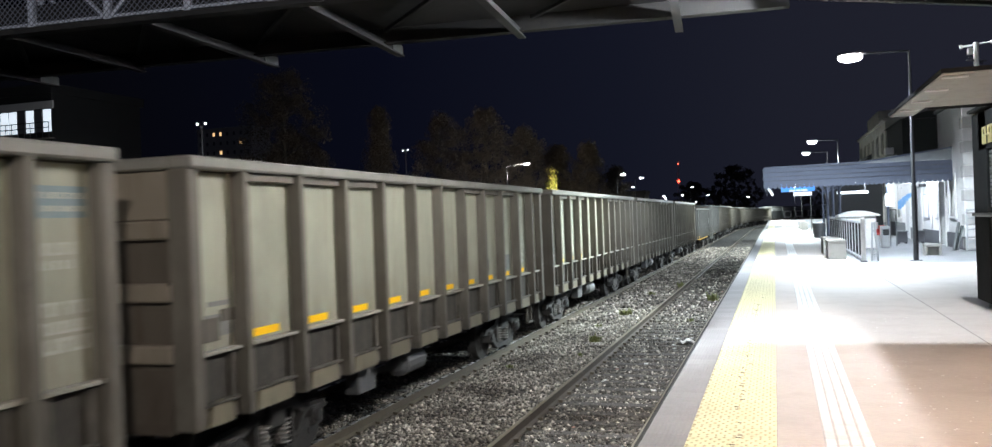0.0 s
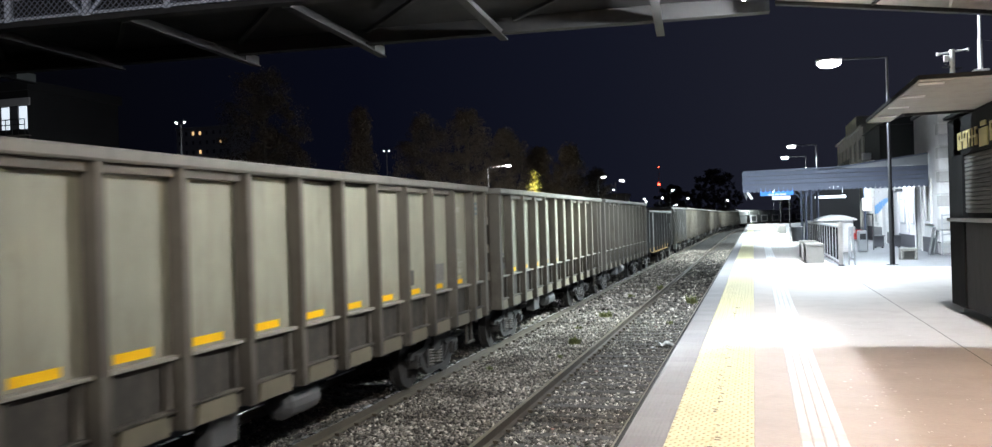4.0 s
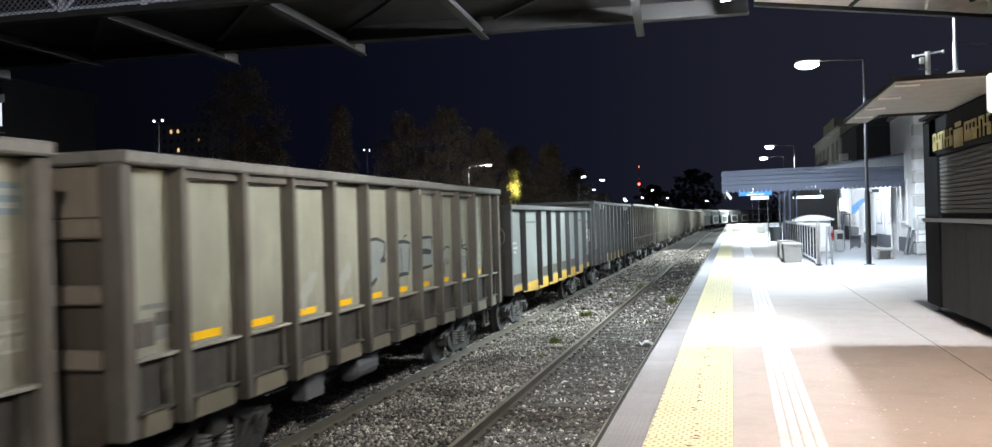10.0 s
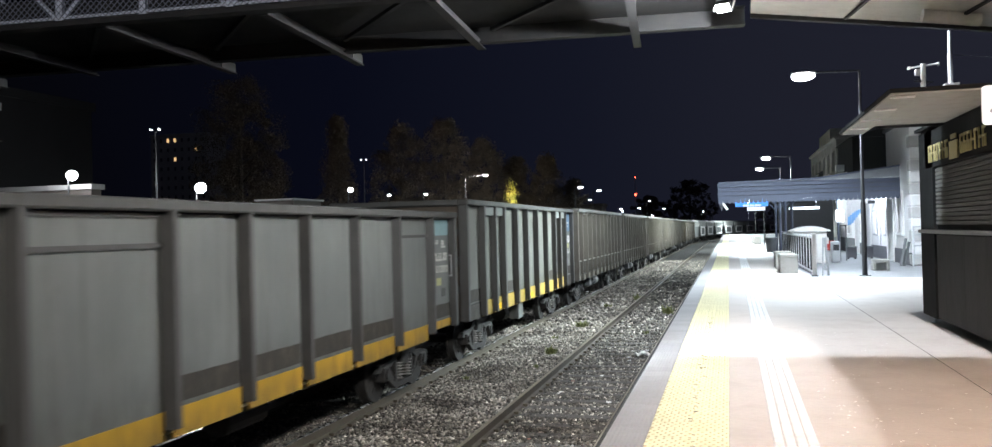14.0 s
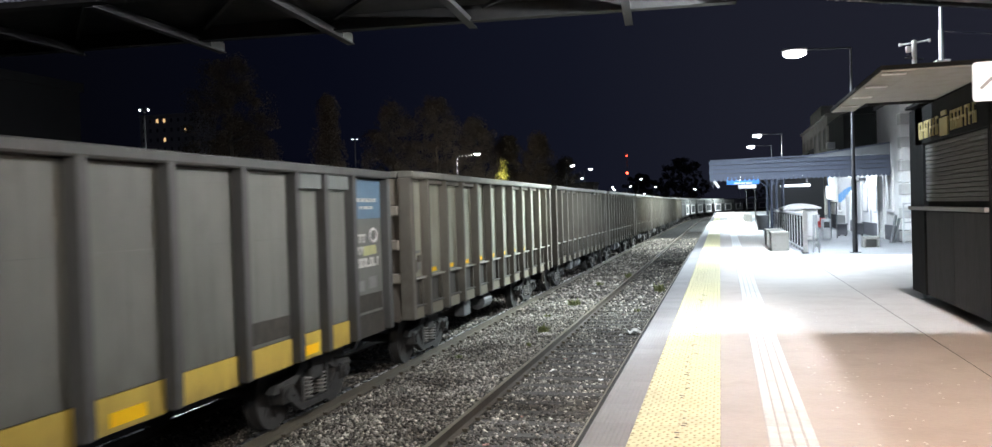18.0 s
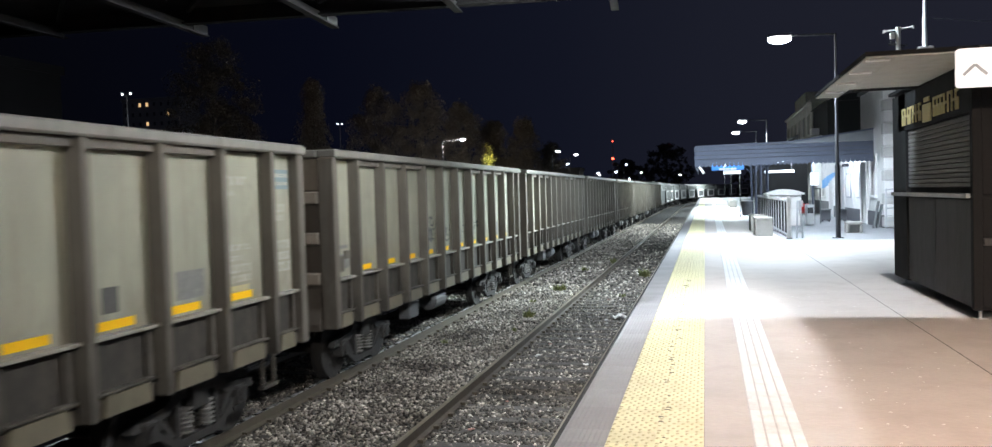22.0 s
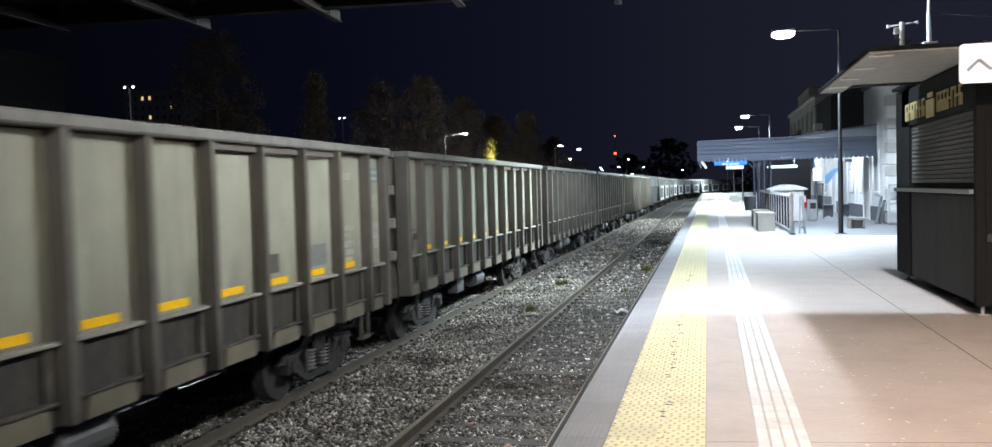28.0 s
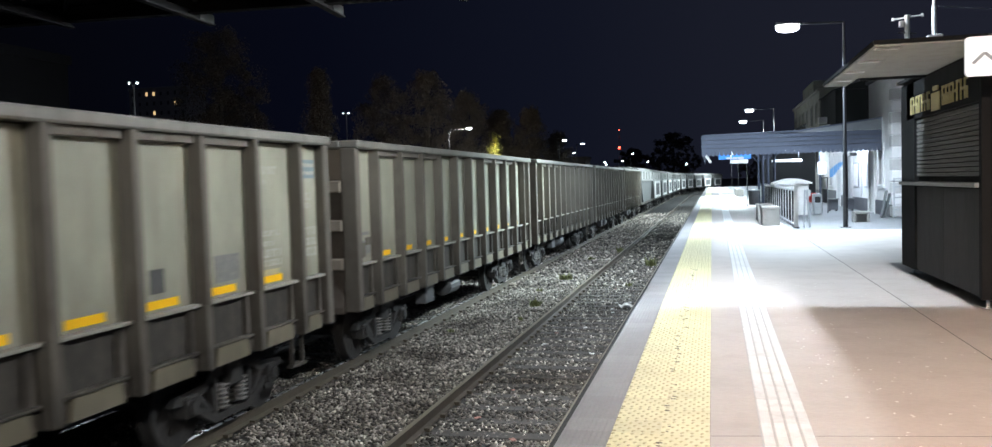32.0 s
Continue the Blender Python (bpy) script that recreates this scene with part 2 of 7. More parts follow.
M_SILLYEL = weathered("sill_yellow", (0.52, 0.37, 0.075), (0.25, 0.16, 0.055), 0.5, (0.14, 0.10, 0.045), 0.85, 0.35, 0.6)
# iron colour lowered to carry the shade below the wagon body
M_IRON = mat("bogie_iron_shaded", (0.030, 0.028, 0.026), 0.8, 0.1, 0.35, 5, 40, 0.3, (0.075, 0.065, 0.055), 0.4)
M_RAIL = mat("rail_rust", (0.092, 0.076, 0.052), 0.7, 0.1, 0.3, 4, 50, 0.3, (0.05, 0.04, 0.03), 0.4)
M_RAILDARK = mat("rail_rust_dark", (0.06, 0.046, 0.034), 0.75, 0.1, 0.3, 4, 50, 0.3, (0.10, 0.08, 0.06), 0.4)
M_RAILHEAD = mat("rail_head", (0.42, 0.41, 0.39), 0.28, 0.95, 0.15, 5, 60, 0.05)
M_RAILDULL = mat("rail_head_dull", (0.26, 0.225, 0.165), 0.42, 0.5, 0.2, 5, 60, 0.1)
M_SLEEPER = mat("sleeper", (0.06, 0.053, 0.047), 0.9, 0, 0.4, 4, 40, 0.4, (0.10, 0.09, 0.08), 0.4)
M_BALLAST = mat("ballast_bed", (0.045, 0.041, 0.037), 0.95, 0, 0.45, 9, 45, 1.0, (0.08, 0.075, 0.07), 0.5, depth=0.03)
M_EARTH = mat("earth", (0.07, 0.065, 0.05), 0.95, 0, 0.4, 0.4, 8, 0.5, (0.04, 0.05, 0.025), 0.6)
M_CONC = mat("platform_concrete", (0.49, 0.44, 0.405), 0.7, 0, 0.14, 0.6, 22, 0.14, (0.385, 0.335, 0.30), 0.6)
M_FORECOURT = mat("forecourt_concrete", (0.215, 0.215, 0.225), 0.75, 0, 0.2, 0.7, 22, 0.14, (0.15, 0.15, 0.155), 0.6)
M_CONC2 = mat("platform_wall", (0.22, 0.21, 0.19), 0.85, 0, 0.3, 2, 30, 0.3, (0.1, 0.09, 0.08), 0.5)
M_NOSING = mat("nosing", (0.022, 0.022, 0.022), 0.85, 0, 0.3, 4, 40, 0.2)
M_TILEGREY = mat("tile_grey", (0.285, 0.278, 0.28), 0.7, 0, 0.15, 2, 50, 0.15, (0.22, 0.21, 0.21), 0.35, per_object=0.08)
M_TILEYEL = mat("tile_yellow", (0.76, 0.715, 0.45), 0.7, 0, 0.14, 2.5, 50, 0.12, (0.47, 0.42, 0.2), 0.35, per_object=0.06)
M_WHITE = mat("white_paint", (0.78, 0.76, 0.74), 0.6, 0, 0.08, 2, 40, 0.08, (0.5, 0.46, 0.43), 0.3)
M_GALV = mat("galvanised", (0.42, 0.43, 0.44), 0.45, 0.6, 0.15, 4, 50, 0.1)
M_DECK = mat("bridge_steel", (0.012, 0.012, 0.013), 0.65, 0.1, 0.3, 1.5, 30, 0.2, (0.03, 0.027, 0.024), 0.5)
M_BEAM = mat("bridge_beam_paint", (0.032, 0.032, 0.034), 0.6, 0.2, 0.25, 1.5, 30, 0.2, (0.07, 0.065, 0.06), 0.5)
M_SOFFIT = mat("ramp_soffit", (0.80, 0.79, 0.76), 0.7, 0, 0.12, 0.8, 25, 0.1, (0.4, 0.37, 0.32), 0.3)
M_KIOSK = mat("kiosk_panel", (0.058, 0.057, 0.056), 0.8, 0.1, 0.3, 1.5, 30, 0.1, (0.03, 0.03, 0.03), 0.6, 5.0)
M_KIOSKDARK = mat("kiosk_dark", (0.012, 0.012, 0.0125), 0.85, 0.0, 0.2, 2, 30, 0.1)
M_SHUTTER = mat("shutter", (0.125, 0.122, 0.116), 0.7, 0.2, 0.25, 1.5, 30, 0.1, (0.09, 0.088, 0.084), 0.5, 0.3)
M_YELLOW.node_tree.nodes["Principled BSDF"].inputs["Specular IOR Level"].default_value = 0.15
for dull in (M_KIOSK, M_KIOSKDARK, M_SHUTTER):
    dull.node_tree.nodes["Principled BSDF"].inputs["Specular IOR Level"].default_value = 0.12
M_GUIDE = mat("guide_tile", (0.70, 0.69, 0.68), 0.7, 0, 0.12, 3, 50, 0.1, (0.42, 0.40, 0.38), 0.4, per_object=0.06)
M_GROOVE = mat("tile_groove", (0.52, 0.505, 0.49), 0.8, 0, 0.3, 6, 50, 0.1)
M_STUD = mat("tile_stud", (0.50, 0.45, 0.25), 0.75, 0, 0.25, 6, 60, 0.1, (0.25, 0.22, 0.12), 0.4)
M_GOLD = mat("gold_letter", (0.50, 0.42, 0.20), 0.5, 0.2, 0.2, 4, 40, 0.1)
M_SOFFIT2 = mat("kiosk_soffit", (0.34, 0.33, 0.30), 0.7, 0, 0.15, 2, 30, 0.1, (0.2, 0.19, 0.17), 0.4)
M_GABLE = mat("gable_sheet", (0.22, 0.23, 0.25), 0.7, 0, 0.15, 1.2, 30, 0.1, (0.15, 0.155, 0.17), 0.4)
M_CANOPY = mat("canopy_paint", (0.088, 0.10, 0.14), 0.8, 0, 0.12, 1.2, 30, 0.1, (0.065, 0.074, 0.105), 0.4)
M_WALL = mat("station_wall", (0.72, 0.71, 0.70), 0.8, 0, 0.1, 0.7, 25, 0.15, (0.5, 0.48, 0.46), 0.3)
M_WALLBASE = mat("wall_base", (0.09, 0.09, 0.1), 0.7, 0, 0.2, 2, 30, 0.1)
M_BENCH = mat("bench_concrete", (0.26, 0.25, 0.235), 0.8, 0, 0.15, 3, 40, 0.15, (0.17, 0.16, 0.15), 0.4)
M_BLACK = mat("black_paint", (0.02, 0.02, 0.022), 0.5, 0.1, 0.2, 4, 40, 0.1)
M_FENCE = mat("fence_grey", (0.13, 0.135, 0.14), 0.5, 0.3, 0.2, 4, 40, 0.1)
M_POLE = mat("lamp_pole", (0.055, 0.055, 0.06), 0.45, 0.4, 0.2, 3, 40, 0.1)
M_RED = mat("red_plastic", (0.55, 0.05, 0.035), 0.45, 0, 0.1, 3, 40, 0.05)
M_SKYBLUE = mat("flag_blue", (0.26, 0.50, 0.80), 0.8, 0, 0.08, 3, 40, 0.05)
M_LEAF = mat("leaf_dark", (0.085, 0.066, 0.046), 0.85, 0, 0.25, 0.5, 12, 0.0, (0.10, 0.075, 0.045), 0.4)
# leaf colour raised to bright yellow, part of the lamplight put into it
M_LEAFLIT = mat("leaf_lamplit", (0.40, 0.37, 0.08), 0.8, 0, 0.3, 1.0, 12, 0.0)
M_BARK = mat("bark", (0.06, 0.05, 0.04), 0.9, 0, 0.4, 4, 30, 0.4)
M_BUILD = mat("far_facade", (0.10, 0.085, 0.075), 0.9, 0, 0.2, 0.3, 8, 0.1)
M_WEED = mat("weed", (0.19, 0.20, 0.08), 0.8, 0, 0.4, 5, 40, 0.0)
M_LITTER = mat("paper_litter", (0.75, 0.73, 0.7), 0.8, 0, 0.1, 8, 60, 0.1)
M_PINK = mat("pink_wrapper", (0.36, 0.19, 0.155), 0.7, 0, 0.1, 8, 60, 0.1)
M_HOPDARK = mat("hopper_dark", (0.10, 0.105, 0.10), 0.65, 0, 0.2, 1, 25, 0.1, (0.07, 0.065, 0.06), 0.4)
M_HOUSE = mat("old_house_wall", (0.05, 0.048, 0.046), 0.85, 0, 0.25, 0.5, 20, 0.2, (0.06, 0.055, 0.05), 0.5)
M_HOPPER = mat("hopper_grey", (0.25, 0.25, 0.235), 0.6, 0, 0.2, 1, 25, 0.1, (0.18, 0.17, 0.15), 0.4)
G_LAMP = glow("lamp_glow", (1.0, 1.0, 1.0), 60)
G_FAR = glow("far_lamp_glow", (0.95, 0.98, 1.0), 25)
G_RED = glow("red_beacon_glow", (1.0, 0.06, 0.03), 12)
G_WIN = glow("lit_window", (1.0, 0.62, 0.28), 0.9)
G_WINW = glow("lit_window_white", (0.85, 0.93, 1.0), 0.8)
G_TUBE = glow("tube_glow", (0.9, 0.96, 1.0), 6)
G_SIGN = glow("sign_glow", (0.9, 0.95, 1.0), 1.0)
G_BLUE = glow("sign_blue_glow", (0.09, 0.32, 0.82), 1.1)


# ---- building blocks ----
def box(bm, x0, x1, y0, y1, z0, z1, bevel=0.0):
    m = Matrix.Translation(((x0 + x1) / 2, (y0 + y1) / 2, (z0 + z1) / 2)) @ Matrix.Diagonal((x1 - x0, y1 - y0, z1 - z0, 1))
    made = bmesh.ops.create_cube(bm, size=1, matrix=m)["verts"]
    if bevel:
        edges = list({e for v in made for e in v.link_edges})
        bmesh.ops.bevel(bm, geom=edges, offset=bevel, segments=1, affect="EDGES", profile=0.5)
    return bm


def rod(bm, a, b, r, seg=8, r2=None):
    a, b = Vector(a), Vector(b)
    d = b - a
    m = Matrix.Translation((a + b) / 2) @ d.to_track_quat("Z", "Y").to_matrix().to_4x4()
    bmesh.ops.create_cone(bm, cap_ends=True, segments=seg, radius1=r, radius2=r if r2 is None else r2, depth=d.length, matrix=m)
    return bm


def beam(bm, a, b, w, h):
    """A square bar from a to b, w wide, h high."""
    a, b = Vector(a), Vector(b)
    d = b - a
    m = Matrix.Translation((a + b) / 2) @ d.to_track_quat("Y", "Z").to_matrix().to_4x4() @ Matrix.Diagonal((w, d.length, h, 1))
    bmesh.ops.create_cube(bm, size=1, matrix=m)
    return bm


def prism(bm, outline, axis, a, b):
    """An outline in the two other axes, drawn from a to b along the axis."""
    def at(p, v):
        return (v, p[0], p[1]) if axis == 0 else (p[0], v, p[1]) if axis == 1 else (p[0], p[1], v)
    lo = [bm.verts.new(at(p, a)) for p in outline]
    hi = [bm.verts.new(at(p, b)) for p in outline]
    n = len(outline)
    faces = [bm.faces.new(lo[::-1]), bm.faces.new(hi)]
    faces += [bm.faces.new((lo[i], lo[(i + 1) % n], hi[(i + 1) % n], hi[i])) for i in range(n)]
    bmesh.ops.recalc_face_normals(bm, faces=faces)
    return bm


def mesh_of(name, bm, material):
    me = bpy.data.meshes.new(name)
    bm.to_mesh(me)
    bm.free()
    me.materials.append(material)
    return me


def part(name, bm, material, parent, label="", kind=""):
    ob = new(name, mesh_of(name, bm, material))
    ob.parent = parent
    return tagged(ob, label, kind=kind)


def share(name, me, parent, place, turn=0.0):
    """One more piece on a mesh that others use too."""
    ob = new(name, me)
    ob.parent = parent
    ob.location, ob.rotation_euler = place, (0, 0, turn)
    return ob


def thing(name, label, category, group="", kind="", place=(0, 0, 0), turn=0.0):
    ob = new(name)
    ob.location, ob.rotation_euler = place, (0, 0, turn)
    return tagged(ob, label, category, group, kind)


def solid(name, bm, material, label, category, group="", kind=""):
    return tagged(new(name, mesh_of(name, bm, material)), label, category, group, kind)


def B():
    return bmesh.new()


def arrays_mesh(name, verts, faces, material):
    me = bpy.data.meshes.new(name)
    me.from_pydata(verts, [], faces)
    me.materials.append(material)
    return me


RAIL_Z = -1.2
NEAR_X, FAR_X = -2.60, -6.69
CURVE_Y, CURVE_R = 134.0, 400.0


def along(x0, s):
    """Place and heading of a line that runs x0 beside the camera and bends to the right far off."""
    if s <= CURVE_Y:
        return x0, s, 0.0
    a = (s - CURVE_Y) / CURVE_R
    r = CURVE_R - x0
    return CURVE_R - r * math.cos(a), CURVE_Y + r * math.sin(a), -a


# ---- ground ----
bm = B()
bmesh.ops.create_grid(bm, x_segments=60, y_segments=60, size=1500, matrix=Matrix.Translation((0, 700, -1.62)))
solid("ground", bm, M_EARTH, "dark bare earth beside the railway at night", "ground", kind="structure")


def swept(profile, x0, s0, s1, step):
    """A profile of (x, z) drawn along the line."""
    n = max(2, int((s1 - s0) / step) + 1)
    verts, faces = [], []
    for i in range(n):
        x, y, h = along(x0, s0 + (s1 - s0) * i / (n - 1))
        c, s = math.cos(h), math.sin(h)
        for px, pz in profile:
            verts.append((x + px * c, y + px * s, pz))
    k = len(profile)
    for i in range(n - 1):
        for j in range(k):
            a, b = i * k + j, i * k + (j + 1) % k
            faces.append((a, b, b + k, a + k))
    faces += [tuple(range(k))[::-1], tuple(range((n - 1) * k, n * k))]
    return verts, faces


v, f = swept([(-9.5, -1.62), (-8.6, -1.40), (3.9, -1.40), (3.9, -1.63), (-9.5, -1.63)][::-1], -5.0, -12, 330, 4.0)
tagged(new("ballast_bed", arrays_mesh("ballast_bed", v, f, M_BALLAST)), "grey-brown crushed stone ballast under two tracks", "ballast", kind="structure")


def track(x0, label, head, web):
    t = thing("railway_track", label, "railway track", "railway tracks", place=(0, 0, 0))
    for sx in (-0.875, 0.875):
        foot = [(-0.07, -0.16), (0.07, -0.16), (0.07, -0.145), (0.012, -0.125), (0.012, -0.045), (0.036, -0.035), (0.036, -0.004),
                (-0.036, -0.004), (-0.036, -0.035), (-0.012, -0.045), (-0.012, -0.125), (-0.07, -0.145)]
        v, f = swept([(px + sx, pz + RAIL_Z) for px, pz in foot], x0, -12, 330, 6.0)
        r = new("rail", arrays_mesh("rail", v, f, web))
        r.parent = t
        v, f = swept([(px + sx, pz + RAIL_Z) for px, pz in [(-0.033, -0.006), (0.033, -0.006), (0.03, 0.0), (-0.03, 0.0)]], x0, -12, 330, 6.0)
        h = new("rail_head", arrays_mesh("rail_head", v, f, head))
        h.parent = r
        tagged(h, "worn running surface")
    return t


near_track = track(NEAR_X, "rusty broad-gauge track beside the platform", M_RAILDULL, M_RAILDARK)
far_track = track(FAR_X, "broad-gauge track that carries the freight train", M_RAILHEAD, M_RAIL)

# ---- platform ----
EDGE = -0.96
bm = B()
box(bm, EDGE + 0.02, 2.262, -8, 150, -1.63, -0.03)
solid("platform", bm, M_CONC2, "concrete platform wall along the track", "platform", kind="structure")
bm = B()
prism(bm, [(-0.035, -8), (2.262, -8), (2.262, 5.72), (-0.035, 5.385)], 2, -0.05, 0.0)
prism(bm, [(-0.035, 5.394), (2.262, 5.729), (2.262, 150), (-0.035, 150)], 2, -0.05, 0.0)
solid("platform_paving", bm, M_CONC, "smooth brownish-pink concrete platform surface", "paving", kind="structure")
bm = B()
prism(bm, [(2.274, -8), (12, -8), (12, 7.14), (2.274, 5.722)], 2, -1.63, 0.0)
prism(bm, [(2.274, 5.731), (12, 7.15), (12, 26.2), (2.274, 26.2)], 2, -1.63, 0.0)
solid("platform_paving", bm, M_CONC, "brownish concrete slab beyond a straight joint", "paving", kind="structure")
bm = B()
prism(bm, [(-0.035, 5.3848), (12, 7.1399), (12, 7.1502), (-0.035, 5.3942)], 2, -0.05, -0.0008)
solid("paving_joint", bm, M_NOSING, "dark narrow joint across the platform", "joint", kind="structure")
bm = B()
box(bm, 2.262, 2.274, -8, 26.2, -0.05, -0.002)
solid("paving_joint", bm, M_NOSING, "dark narrow joint along the platform", "joint", kind="structure")
bm = B()
box(bm, 2.274, 30, 26.2, 150, -1.63, -0.012)
solid("platform_paving", bm, M_FORECOURT, "blue-grey concrete forecourt of the station house", "paving", kind="structure")
bm = B()
box(bm, 12, 30, -8, 26.2, -1.63, -0.012)
solid("platform_paving", bm, M_CONC2, "rough concrete yard behind the kiosk", "paving", kind="structure")
bm = B()
box(bm, EDGE - 0.035, EDGE + 0.006, -8, 150, -0.16, -0.004, 0.008)
solid("platform_nosing", bm, M_NOSING, "dark edge strip of the platform", "edge", kind="structure")


# ---- footbridge ----
def footbridge():
    t = thing("footbridge", "dark steel footbridge with lattice railings over the tracks", "footbridge", place=(-5.0, 9.42, 4.5), turn=0.068)
    x0, x1, y1 = -25.0, 5.2, 2.85
    bm = B()
    box(bm, x0, x1, 0.1, y1 - 0.1, 0.16, 0.26)
    part("deck", bm, M_DECK, t)
    bm = B()
    prism(bm, [(-0.09, -0.13), (0.09, -0.13), (0.09, -0.105), (0.02, -0.105), (0.02, -0.06), (-0.09, -0.06)], 0, x0, x1)
    part("girder", bm, M_BEAM, t)
    bm = B()
    box(bm, x0, x1, 0.03, 0.1, -0.058, 0.26)
    part("deck_edge", bm, M_DECK, t)
    for y, d in ((y1, -0.07),):
        bm = B()
        prism(bm, [(y - 0.09, d), (y + 0.09, d), (y + 0.09, d + 0.025), (y + 0.012, d + 0.025), (y + 0.012, d + 0.245), (y + 0.09, d + 0.245),
                   (y + 0.09, d + 0.27), (y - 0.09, d + 0.27), (y - 0.09, d + 0.245), (y - 0.012, d + 0.245), (y - 0.012, d + 0.025), (y - 0.09, d + 0.025)], 0, x0, x1 + 0.3)
        part("girder", bm, M_DECK, t)
    for i in range(9):
        x = (3.97, 1.65, -0.51, -2.77, -4.97, -7.22, -9.42, -11.62, -13.82)[i]
        long_ = i in (0, 2, 3, 5, 7)
        end = 3.55 if long_ else 2.98
        bm = B()
        prism(bm, [(x - 0.06, -0.14), (x + 0.06, -0.14), (x + 0.06, -0.12), (x + 0.01, -0.12), (x + 0.01, -0.005), (x - 0.01, -0.005),
                   (x - 0.01, -0.12), (x - 0.06, -0.12)], 1, 0.1, end)
        # beams further from the flood are near black, their shade put into the colour
        part("cross_beam", bm, M_BEAM if i < 4 else M_BEAMSHADE, t)
        if long_:
            bm = B()
            box(bm, x + 0.012, x + 0.03, end - 0.45, end, -0.119, 0.03)
            part("end_plate", bm, M_PLATE, t, "pale end plate")
            bm = B()
            beam(bm, (x, end - 0.04, 0.0), (x, y1 + 0.05, 0.95), 0.05, 0.05)
            part("outrigger_strut", bm, M_DECK, t)
        bm = B()
        beam(bm, (x - 0.05, 0.2, 0.1), (x - 2.1, y1 - 0.15, 0.1), 0.06, 0.05)
        part("wind_brace", bm, M_BEAM, t)
    for y, up in ((0.0, -0.058), (y1, 0.27)):
        for k in range(25):
            x = x1 - 0.1 - 1.2 * k
            bm = B()
            box(bm, x - 0.045, x + 0.045, y - 0.03, y + 0.03, up, up + 1.2)
            part("railing_post", bm, M_RAILING, t)
            if k:
                bm = B()
                a, b = (x + 0.03, x + 1.17) if k % 2 else (x + 1.17, x + 0.03)
                beam(bm, (a, y, up + 0.03), (b, y, up + 1.15), 0.04, 0.04)
                part("railing_diagonal", bm, M_RAILING, t)
        for h in (0.03, 0.6, 1.17):
            bm = B()
            box(bm, x0, x1, y - 0.025, y + 0.025, up + h, up + h + 0.04)
            part("handrail", bm, M_RAILING, t)
    # wire mesh, near side
    bm = B()
    for k in range(150):
        for s in (1, -1):
            x = -9.5 + 0.085 * k
            beam(bm, (x, -0.035, -0.03), (x + s * 1.1, -0.035, 1.07), 0.008, 0.008)
    part("wire_mesh", bm, M_MESH, t, "diamond wire mesh", "stuff")
    for x in (-12.0, -24.0):
        for y in (0.0, y1 - 0.28):
            bm = B()
            box(bm, x - 0.14, x + 0.14, y, y + 0.28, -6.13, 0)
            part("pier", bm, M_DECK, t)
    return t


M_PLATE = mat("end_plate_grey", (0.17, 0.175, 0.18), 0.6, 0.1, 0.15, 3, 40, 0.1)
# shaded copy of the beam paint for the far cross beams
M_BEAMSHADE = mat("bridge_beam_shade", (0.007, 0.007, 0.008), 0.8, 0, 0.25, 1.5, 30, 0.2)
M_MESH = mat("mesh_wire", (0.22, 0.24, 0.31), 0.6, 0.1, 0.15, 3, 40, 0.1)
M_RAILING = mat("railing_paint", (0.66, 0.71, 0.84), 0.5, 0.1, 0.15, 3, 40, 0.1, (0.25, 0.27, 0.32), 0.4)


def ramp_flight():
    t = thing("footbridge_ramp", "sloping footbridge ramp with pale painted underside", "ramp")
    drop = 0.15
    x0, x1 = 0.36, 11.0

    def zz(x):
        return 4.5 - drop * (x - 0.1)
    bm = B()
    prism(bm, [(x0, zz(x0) + 0.02), (x1, zz(x1) + 0.02), (x1, zz(x1) + 0.12), (x0, zz(x0) + 0.12)], 1, 6.4, 12.14)
    part("slab", bm, M_SOFFIT, t, "cream painted soffit")
    for y in (6.3, 12.2):
        bm = B()
        prism(bm, [(x0, zz(x0) - 0.03), (x1, zz(x1) - 0.03), (x1, zz(x1) + 0.22), (x0, zz(x0) + 0.22)], 1, y - 0.05, y + 0.05)
        part("stringer", bm, M_DECK, t)
        for k in range(9):
            x = x0 + 0.1 + 1.2 * k
            bm = B()
            box(bm, x - 0.03, x + 0.03, y - 0.03, y + 0.03, zz(x) + 0.2, zz(x) + 1.2)
            part("railing_post", bm, M_GALV, t)
        bm = B()
        beam(bm, (x0, y, zz(x0) + 1.2), (x1, y, zz(x1) + 1.2), 0.05, 0.05)
        part("handrail", bm, M_GALV, t)
    for x in (1.55, 2.75, 3.95):
        bm = B()
        beam(bm, (x, 12.0, zz(x) - 0.012), (x + 0.35, 9.2, zz(x + 0.35) - 0.012), 0.035, 0.035)
        part("tie_bar", bm, M_DECK, t)
    bm = B()
    rod(bm, (2.35, 11.45, zz(2.35) - 0.06), (3.0, 11.5, zz(3.0) - 0.06), 0.08, 14)
    part("drain_pipe", bm, M_SOFFIT, t, "pale drain pipe")
    bm = B()
    rod(bm, (0.6, 12.2, zz(0.6) + 0.2), (0.6, 12.2, 5.93), 0.03, 8)
    rod(bm, (0.6, 12.2, 5.93), (0.6, 12.66, 5.93), 0.03, 8)
    part("lamp_bracket", bm, M_DECK, t)
    for y in (6.5, 11.9):
        bm = B()
        box(bm, 10.4, 10.7, y - 0.15, y + 0.15, -0.02, zz(10.5) + 0.03)
        part("pier", bm, M_DECK, t)
    return t


footbridge()
ramp_flight()


